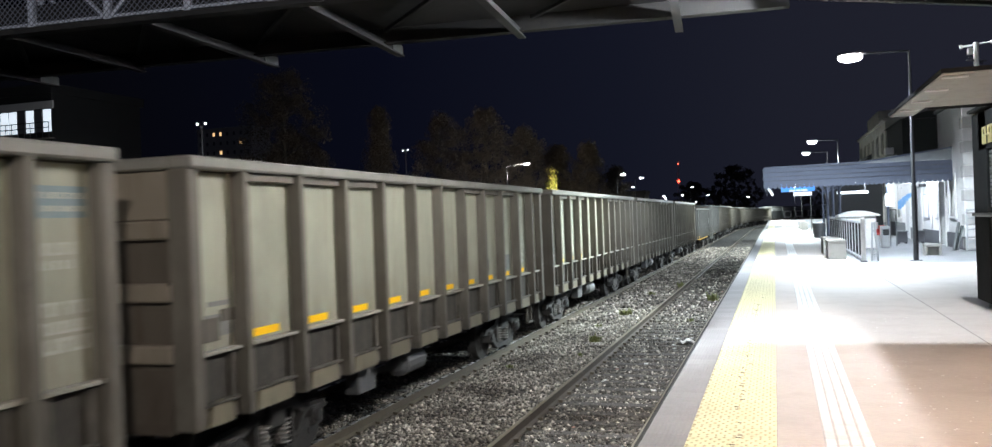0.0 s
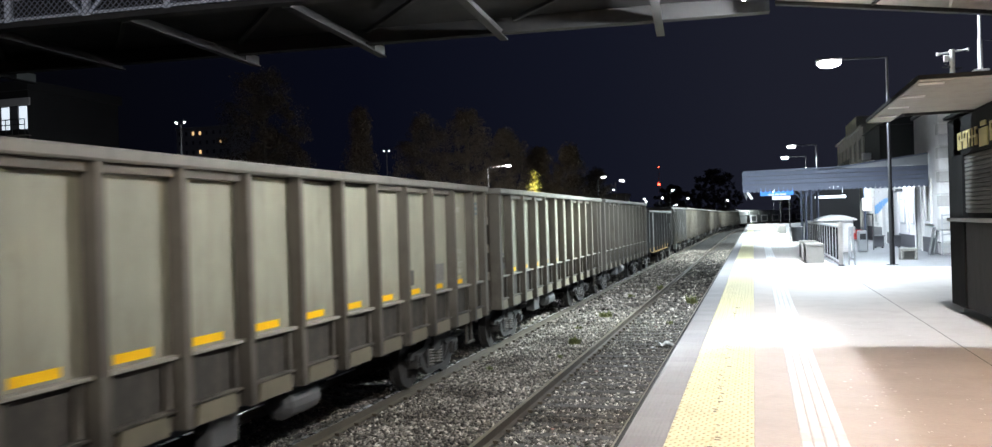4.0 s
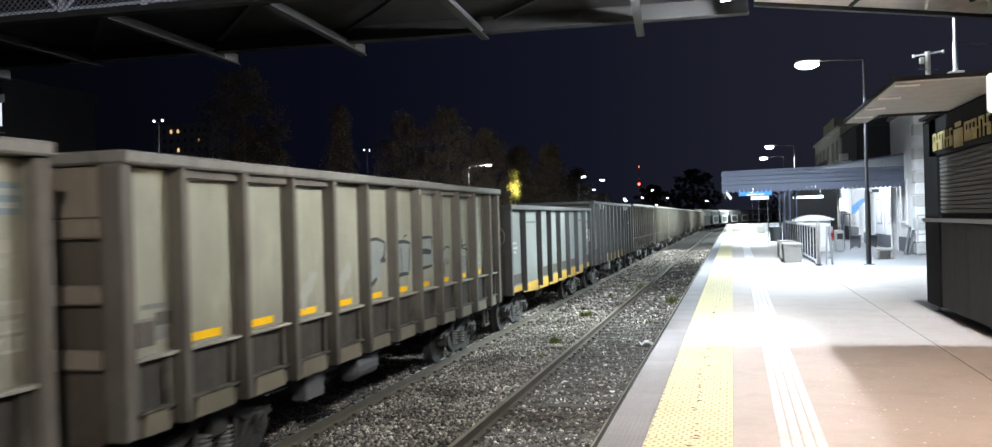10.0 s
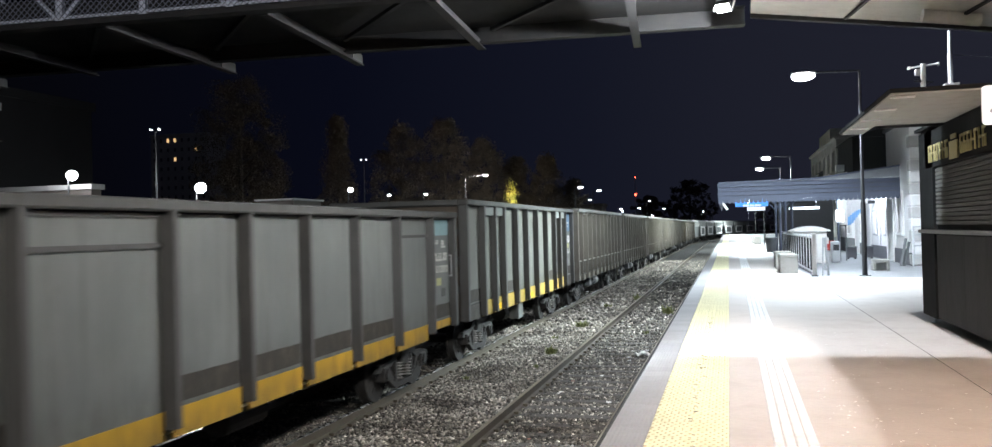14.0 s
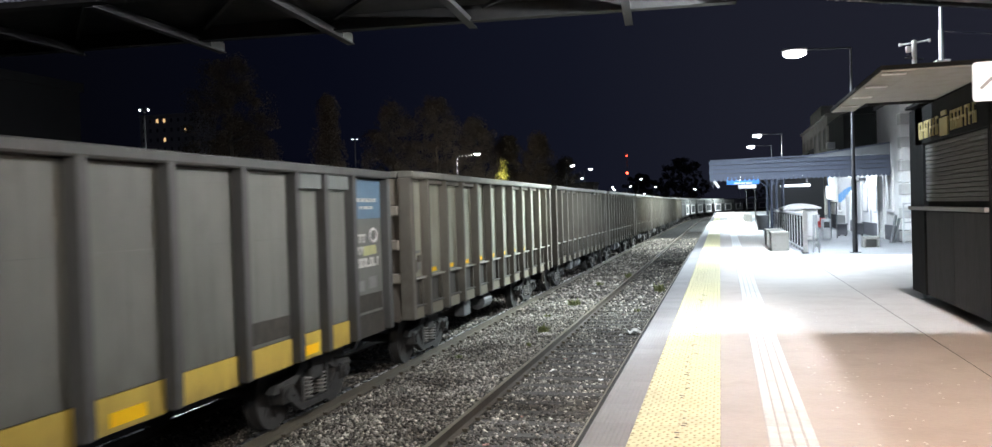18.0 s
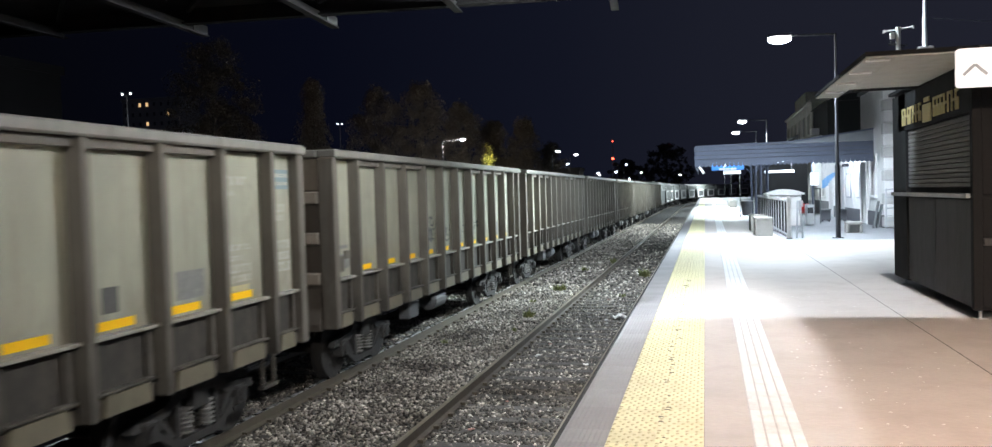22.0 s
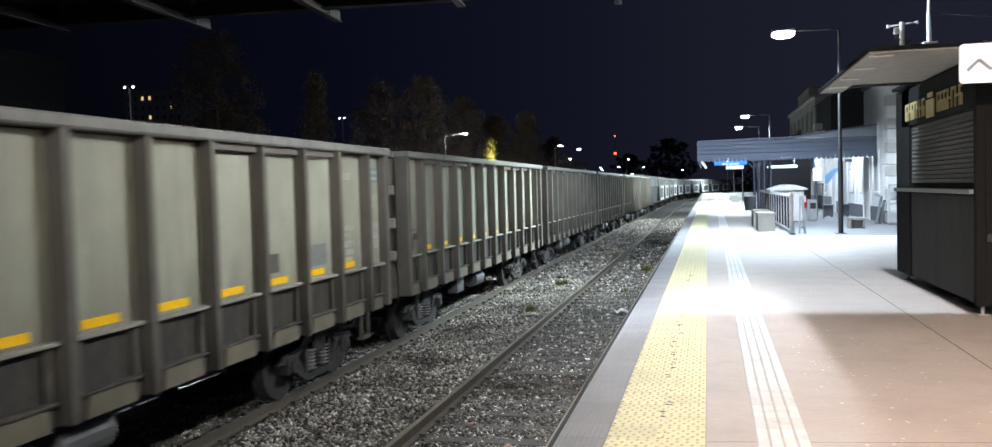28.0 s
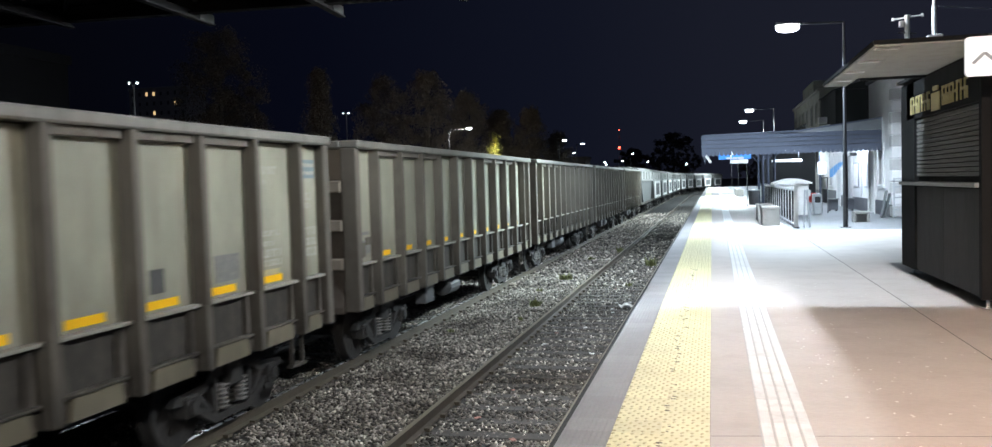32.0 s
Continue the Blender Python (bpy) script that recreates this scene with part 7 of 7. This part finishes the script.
M_APART = mat("apartment_facade", (0.42, 0.41, 0.40), 0.9, 0, 0.2, 0.3, 8, 0.1)


def apartments(x, y, w, d, h, cols, rows_, lit, label, glow_mat=G_WIN, zb=-1.62, zoff=0.0, wide=0.15, facade=M_BUILD):
    t = thing("apartment_building", label, "building", "buildings behind the tracks", place=(x, y, zb))
    bm = B()
    box(bm, -w / 2, w / 2, -d / 2, d / 2, 0, h)
    part("wall", bm, facade, t)
    bm = B()
    box(bm, -w / 2 - 0.2, w / 2 + 0.2, -d / 2 - 0.2, d / 2 + 0.2, h, h + 0.6)
    part("roof", bm, facade, t)
    for i in range(cols):
        for j in range(rows_):
            wx, wz = -w / 2 + w * (i + 0.5) / cols, zoff + (h - zoff) * (j + 0.35) / rows_
            bm = B()
            box(bm, wx - wide * w / cols, wx + wide * w / cols, -d / 2 - 0.06, -d / 2 + 0.02, wz, wz + 0.38 * (h - zoff) / rows_)
            part("window", bm, glow_mat if (i, j) in lit else M_WALLBASE, t, "lit window" if (i, j) in lit else "")


apartments(-155.0, 222, 18.8, 10, 33.4, 8, 12, {(2, 11), (3, 11), (3, 9), (6, 10)}, "grey apartment building with a few lit windows", facade=M_APART)
apartments(-50.5, 47, 14, 8, 12.4, 20, 3, {(13, 2), (14, 2), (15, 2), (17, 2), (19, 2)}, "dark building with a row of white lit windows", G_WINW, zoff=1.2, wide=0.42, facade=M_NIGHTWALL)
balcony = thing("balcony_railing", "dark balcony railing before lit windows", "railing", place=(-47.4, 42.6, 8.55))
for z in (0.0, 0.34):
    bm = B()
    box(bm, -4.5, 4.0, -0.03, 0.03, z, z + 0.06)
    part("rail", bm, M_BLACK, balcony)
for k in range(18):
    bm = B()
    box(bm, -4.5 + 0.5 * k, -4.46 + 0.5 * k, -0.02, 0.02, -0.6, 0.34)
    part("baluster", bm, M_BLACK, balcony)
bm = B()
box(bm, -4.6, 4.1, -0.05, 0.42, -0.66, -0.6)
part("slab", bm, M_BUILD, balcony)
bm = B()
box(bm, -4.6, 4.1, 0.3, 0.41, 1.28, 1.75)
part("lintel", bm, M_APART, balcony, "pale plaster band")


def shed(x0, x1, y0, y1, top, label, lip):
    """A low flat-roofed shed with a pale metal fascia."""
    t = thing("shed", label, "shed", "sheds behind the tracks", place=((x0 + x1) / 2, (y0 + y1) / 2, -1.62))
    hx, hy, h = (x1 - x0) / 2, (y1 - y0) / 2, top + 1.62
    bm = B()
    box(bm, -hx + 0.15, hx - 0.15, -hy + 0.15, hy - 0.15, 0, h - lip)
    part("wall", bm, M_BUILD, t)
    bm = B()
    box(bm, -hx, hx, -hy, hy, h - lip, h, 0.02)
    part("roof", bm, M_APART, t, "pale metal roof edge")


shed(-44.0, -34.9, 40.8, 41.9, 4.86, "low shed with a pale roof edge lit by a floodlight", 0.3)
shed(-25.5, -23.0, 42.4, 46, 3.68, "small low shed with a thin pale roof", 0.1)
apartments(-26, 160, 7, 6, 7.2, 3, 2, set(), "small dark gabled building by the line")

# ---- sleepers ----
bm = B()
box(bm, -1.35, 1.35, -0.125, 0.125, -0.15, 0, 0.015)
ME_SLEEPER = mesh_of("sleeper", bm, M_SLEEPER)
for tr, x0, n in ((near_track, NEAR_X, 163), (far_track, FAR_X, 113)):
    rng = random.Random(3)
    for k in range(n):
        share("sleeper", ME_SLEEPER, tr, (x0 + rng.uniform(-0.03, 0.03), -7.06 + 0.62 * k, -1.368 + rng.uniform(-0.014, 0.004)), rng.uniform(-0.02, 0.02))
    bm = B()
    for k in range(n):
        for sx in (-0.875, 0.875):
            for q in (-0.095, 0.095):
                y = -7.06 + 0.62 * k
                box(bm, x0 + sx + q - 0.035, x0 + sx + q + 0.035, y - 0.05, y + 0.05, -1.36, -1.318)
    part("rail_fastening", bm, M_RAIL, tr, "rusty rail clips", "stuff")


# ---- ballast stones ----
def stones(name, material, n, x_range, y_range, size, zbase, seed, label, hump=0.0, power=1.0):
    rng = np.random.default_rng(seed)
    u = rng.random(n) ** power
    px, py = rng.uniform(*x_range, n), y_range[0] + (y_range[1] - y_range[0]) * u
    # fewer stones on the sleepers and none on the rails
    keep = np.ones(n, bool)
    for c in (NEAR_X, FAR_X):
        for s in (-0.875, 0.875):
            keep &= np.abs(px - c - s) > 0.075
        on = (np.abs(((py - 1.0 + 0.31) % 0.62) - 0.31) < 0.14) & (np.abs(px - c) < 1.35)
        keep &= ~(on & (rng.random(n) < 0.5))
    px, py = px[keep], py[keep]
    n = len(px)
    base_ = np.array([(1, 0, 0), (0, 1, 0), (-1, 0, 0), (0, -1, 0), (0, 0, 1), (0, 0, -1)], float)
    tris = np.array([(0, 1, 4), (1, 2, 4), (2, 3, 4), (3, 0, 4), (1, 0, 5), (2, 1, 5), (3, 2, 5), (0, 3, 5)])
    sz = rng.uniform(size[0], size[1], n)
    pts = base_[None] * rng.uniform(0.6, 1.25, (n, 6, 1)) + rng.normal(0, 0.28, (n, 6, 3))
    pts *= np.stack([sz, sz * rng.uniform(0.7, 1.2, n), sz * rng.uniform(0.5, 0.85, n)], 1)[:, None]
    a = rng.uniform(0, 6.283, n)
    c, s = np.cos(a)[:, None], np.sin(a)[:, None]
    x, y = pts[..., 0] * c - pts[..., 1] * s, pts[..., 0] * s + pts[..., 1] * c
    # the bed rises a little between the two tracks
    lift = hump * np.exp(-((px + 4.65) / 0.9) ** 2)
    v = np.stack([x + px[:, None], y + py[:, None], pts[..., 2] + (zbase + lift + sz * 0.25)[:, None]], -1).reshape(-1, 3)
    f = (tris[None] + 6 * np.arange(n)[:, None, None]).reshape(-1, 3)
    me = bpy.data.meshes.new(name)
    me.vertices.add(len(v))
    me.vertices.foreach_set("co", v.ravel())
    me.loops.add(f.size)
    me.loops.foreach_set("vertex_index", f.ravel().astype(np.int32))
    me.polygons.add(len(f))
    me.polygons.foreach_set("loop_start", np.arange(0, f.size, 3, dtype=np.int32))
    me.update(calc_edges=True)
    me.materials.append(material)
    return tagged(new(name, me), label, "gravel", kind="stuff")


def island_stone(name, k):
    """Stones of many greys; k below 1 for bed that is stained with oil and dust."""
    m = bpy.data.materials.new(name)
    m.use_nodes = True
    nt = m.node_tree
    b = nt.nodes["Principled BSDF"]
    g = nt.nodes.new("ShaderNodeNewGeometry")
    r = nt.nodes.new("ShaderNodeValToRGB")
    e = r.color_ramp.elements
    tints = ((0.0, (0.030, 0.027, 0.025)), (0.3, (0.085, 0.080, 0.075)), (0.62, (0.185, 0.175, 0.164)), (0.88, (0.31, 0.295, 0.28)), (0.975, (0.50, 0.48, 0.455)), (1.0, (0.60, 0.58, 0.55)))
    for i, (p, col) in enumerate(tints):
        el_ = e[0] if i == 0 else e[len(e) - 1] if i == len(tints) - 1 else e.new(p)
        el_.position, el_.color = p, (*(v * w * (k if p < 0.95 else 1) for v, w in zip(col, (1.03, 0.99, 0.92))), 1)
    nt.links.new(g.outputs["Random Per Island"], r.inputs["Fac"])
    # broad patches of dust and oil
    noise = nt.nodes.new("ShaderNodeTexNoise")
    noise.inputs["Scale"].default_value, noise.inputs["Detail"].default_value = 0.9, 4.0
    nt.links.new(g.outputs["Position"], noise.inputs["Vector"])
    patch = nt.nodes.new("ShaderNodeValToRGB")
    patch.color_ramp.elements[0].position, patch.color_ramp.elements[0].color = 0.34, (0.6, 0.56, 0.52, 1)
    patch.color_ramp.elements[1].position, patch.color_ramp.elements[1].color = 0.56, (1.34, 1.31, 1.27, 1)
    nt.links.new(noise.outputs["Fac"], patch.inputs["Fac"])
    mix = nt.nodes.new("ShaderNodeMix")
    mix.data_type, mix.blend_type = "RGBA", "MULTIPLY"
    mix.inputs["Factor"].default_value = 1.0
    nt.links.new(r.outputs["Color"], mix.inputs["A"])
    nt.links.new(patch.outputs["Color"], mix.inputs["B"])
    nt.links.new(mix.outputs["Result"], b.inputs["Base Color"])
    b.inputs["Roughness"].default_value = 0.85
    return m


M_STONES, M_STONES_OILY = island_stone("ballast_stone_mix", 1.0), island_stone("ballast_stone_oily", 0.62)
for mat_, x0, x1, part_ in ((M_STONES, -7.9, -3.45, 0.65), (M_STONES_OILY, -3.45, -1.02, 0.35)):
    oily = "dark oily ballast of the near track" if part_ < 0.5 else "grey crushed stone ballast of the far track"
    stones("ballast_stones", mat_, int(96000 * part_), (x0, x1), (4.0, 24.0), (0.019, 0.042), -1.395, 1, oily + " before the kiosk", 0.05)
    stones("ballast_stones", mat_, int(30000 * part_), (x0, x1), (-8.0, 4.0), (0.03, 0.055), -1.395, 5, oily + " at the near end", 0.05)
    stones("ballast_stones", mat_, int(44000 * part_), (x0, x1), (24.0, 75.0), (0.045, 0.085), -1.395, 2, oily + " further along", 0.05, 1.5)


# ---- weeds and litter ----
def weed(x, y, r, n, seed):
    rng = random.Random(seed)
    t = thing("weed", "small dry green weed growing in the ballast", "weed", "weeds in the ballast", place=(x, y, -1.38))
    verts, faces = [], []
    for k in range(n):
        a, l = rng.uniform(0, 6.28), r * rng.uniform(0.5, 1.3)
        lean = rng.uniform(0.15, 0.9)
        dx, dy = math.cos(a), math.sin(a)
        p0 = Vector((rng.gauss(0, r * 0.25), rng.gauss(0, r * 0.25), 0))
        p1 = p0 + Vector((dx * lean * l * 0.5, dy * lean * l * 0.5, l * 0.6))
        p2 = p0 + Vector((dx * lean * l, dy * lean * l, l * rng.uniform(0.6, 1.0)))
        s = Vector((-dy, dx, 0)) * 0.014
        i = len(verts)
        verts += [p0 - s, p0 + s, p1 + s * 1.5, p1 - s * 1.5, p2]
        faces += [(i, i + 1, i + 2, i + 3), (i + 3, i + 2, i + 4)]
    o = new("leaves", arrays_mesh("leaves", [tuple(v) for v in verts], faces, M_WEED))
    o.parent = t


for k, (x, y, r, n) in enumerate(((-4.15, 19.9, 0.2, 70), (-4.25, 25.0, 0.26, 90), (-2.05, 29.6, 0.28, 80), (-4.4, 31.5, 0.2, 50), (-4.6, 22.6, 0.12, 30), (-2.3, 24.0, 0.1, 24), (-1.5, 33.0, 0.2, 50), (-4.05, 17.9, 0.1, 24), (-1.3, 17.0, 0.1, 24), (-5.1, 16.2, 0.12, 25), (-3.7, 35.0, 0.25, 60))):
    weed(x, y, r, n, k)


def litter(x, y, w, d, material, seed, label, turn=0.0):
    rng = random.Random(seed)
    bm = B()
    bmesh.ops.create_grid(bm, x_segments=4, y_segments=3, size=0.5)
    for v in bm.verts:
        v.co.x *= w
        v.co.y *= d
        v.co.z = rng.uniform(0, 0.35) * min(w, d)
    ext = bmesh.ops.extrude_face_region(bm, geom=bm.faces[:])
    for v in ext["geom"]:
        if isinstance(v, bmesh.types.BMVert):
            v.co.z += 0.006
    ob = solid("litter", bm, material, label, "litter", "litter in the ballast")
    ob.location, ob.rotation_euler = (x, y, -1.37), (0, 0, turn)


litter(-1.98, 19.9, 0.34, 0.3, M_LITTER, 1, "crumpled white paper lying in the ballast", 0.4)
litter(-4.2, 24.2, 0.2, 0.13, M_YELLOW, 2, "small yellow wrapper lying in the ballast")
rng = random.Random(8)
for k in range(80):
    x, y = rng.choice((rng.uniform(-3.3, -1.15), rng.uniform(-5.4, -3.6))), rng.uniform(6.5, 34)
    litter(x, y, rng.uniform(0.04, 0.12), rng.uniform(0.03, 0.08), M_LITTER if k % 6 else M_PINK, 20 + k, "small scrap of pale litter in the ballast", rng.uniform(0, 3))


# ---- platform tiles ----
def tile_mesh(name, material, w, l, kind):
    bm = B()
    box(bm, 0.0003, w - 0.0003, 0.0003, l - 0.0003, -0.05, -0.004)
    if kind == "ribs":
        for k in range(9):
            x = 0.018 + k * (w - 0.036) / 8
            prism(bm, [(x - 0.008, -0.005), (x - 0.005, 0.001), (x + 0.005, 0.001), (x + 0.008, -0.005)], 1, 0.0004, l - 0.0004)
    elif kind == "domes":
        for i in range(5):
            for j in range(5):
                x, y = w * (i + 0.25 + 0.5 * (j % 2)) / 5, l * (j + 0.5) / 5
                n0 = len(bm.faces)
                bmesh.ops.create_cone(bm, cap_ends=True, segments=8, radius1=0.015, radius2=0.011, depth=0.0045, matrix=Matrix.Translation((x, y, -0.0022)))
                bm.faces.ensure_lookup_table()
                for f in bm.faces[n0:]:
                    f.material_index = 1
    else:
        for f in bm.faces:
            f.material_index = 1
        for k in range(4):
            x = w * (k + 0.5) / 4
            prism(bm, [(x - 0.034, -0.005), (x - 0.03, 0.002), (x + 0.03, 0.002), (x + 0.034, -0.005)], 1, 0.0006, l - 0.0006)
    me = mesh_of(name, bm, material)
    if kind == "domes":
        me.materials.append(M_STUD)
    elif kind == "bars":
        me.materials.append(M_GROOVE)
    return me


ME_GREY = tile_mesh("edge_tile", M_TILEGREY, 0.305, 0.3, "ribs")
ME_YEL = tile_mesh("tactile_tile", M_TILEYEL, 0.305, 0.3, "domes")
ME_GUIDE = tile_mesh("guide_tile", M_GUIDE, 0.32, 0.3, "bars")
edge_strip = thing("edge_strip", "grey ribbed tiles along the platform edge", "paving", kind="structure")
tactile = thing("tactile_strip", "yellow studded tactile warning tiles", "paving", kind="structure")
guide = thing("guide_strip", "white ribbed guide tiles on the platform", "paving", kind="structure")
for k in range(140):
    y = 3.6 + 0.3 * k
    share("edge_tile", ME_GREY, edge_strip, (-0.96, y, 0))
    share("tactile_tile", ME_YEL, tactile, (-0.65, y, 0))
    share("tactile_tile", ME_YEL, tactile, (-0.343, y, 0))
    if k < 110:
        share("guide_tile", ME_GUIDE, guide, (0.278, y, 0))
rng = random.Random(31)
bm = B()
for k in range(80):
    x, y, l = -0.345 + rng.gauss(0, 0.025), 3.7 + 13 * rng.random() ** 1.2, rng.uniform(0.01, 0.045)
    q, w = rng.uniform(-0.006, 0.006), rng.uniform(0.002, 0.005)
    prism(bm, [(x, y), (x + l, y + q), (x + l * 0.9, y + q + w), (x + 0.1 * l, y + w)], 2, -0.006, 0.0006)
part("chipped_joint", bm, M_NOSING, tactile, "dark chipped mortar marks", kind="stuff")
for name, m, x0, x1, parent in (("edge_tiles", M_TILEGREY, -0.96, -0.656, edge_strip), ("tactile_tiles", M_TILEYEL, -0.65, -0.038, tactile)):
    bm = B()
    for k in range(430):
        y = 45.6 + 0.3 * k
        if y < 149.5:
            box(bm, x0 + 0.002, x1 - 0.002, y + 0.002, y + 0.298, -0.05, -0.003)
    for k in range(38):
        y = -7.8 + 0.3 * k
        box(bm, x0 + 0.002, x1 - 0.002, y + 0.002, y + 0.298, -0.05, -0.003)
    part(name, bm, m, parent, kind="stuff")
bm = B()
for k in range(440):
    y = 36.6 + 0.3 * k
    if y < 149.5:
        box(bm, 0.28, 0.596, y + 0.002, y + 0.298, -0.05, -0.003)
for k in range(38):
    y = -7.8 + 0.3 * k
    box(bm, 0.28, 0.596, y + 0.002, y + 0.298, -0.05, -0.003)
part("guide_tiles", bm, M_GUIDE, guide, kind="stuff")
guide.matrix_world = pose(-0.035, 0, 0.009, 0, 0, -0.27)


# ---- pale dust and chips on the platform ----
rng = random.Random(77)
bm = B()
for k in range(170):
    x, y = 0.75 + abs(rng.gauss(0, 0.6)), 4.2 + 9.5 * rng.random()
    r, a0 = rng.uniform(0.004, 0.014), rng.uniform(0, 6.28)
    n = rng.choice((4, 5, 6))
    prism(bm, [(x + r * rng.uniform(0.5, 1.3) * math.cos(a0 + 2 * math.pi * i / n), y + r * rng.uniform(0.5, 1.6) * math.sin(a0 + 2 * math.pi * i / n)) for i in range(n)], 2, -0.0005, 0.0015)
ob = solid("dust_chips", bm, M_LITTER, "pale dust and paint chips scattered on the platform", "dirt")
tagged(ob, "pale dust and paint chips scattered on the platform", "dirt", kind="stuff")


motions()
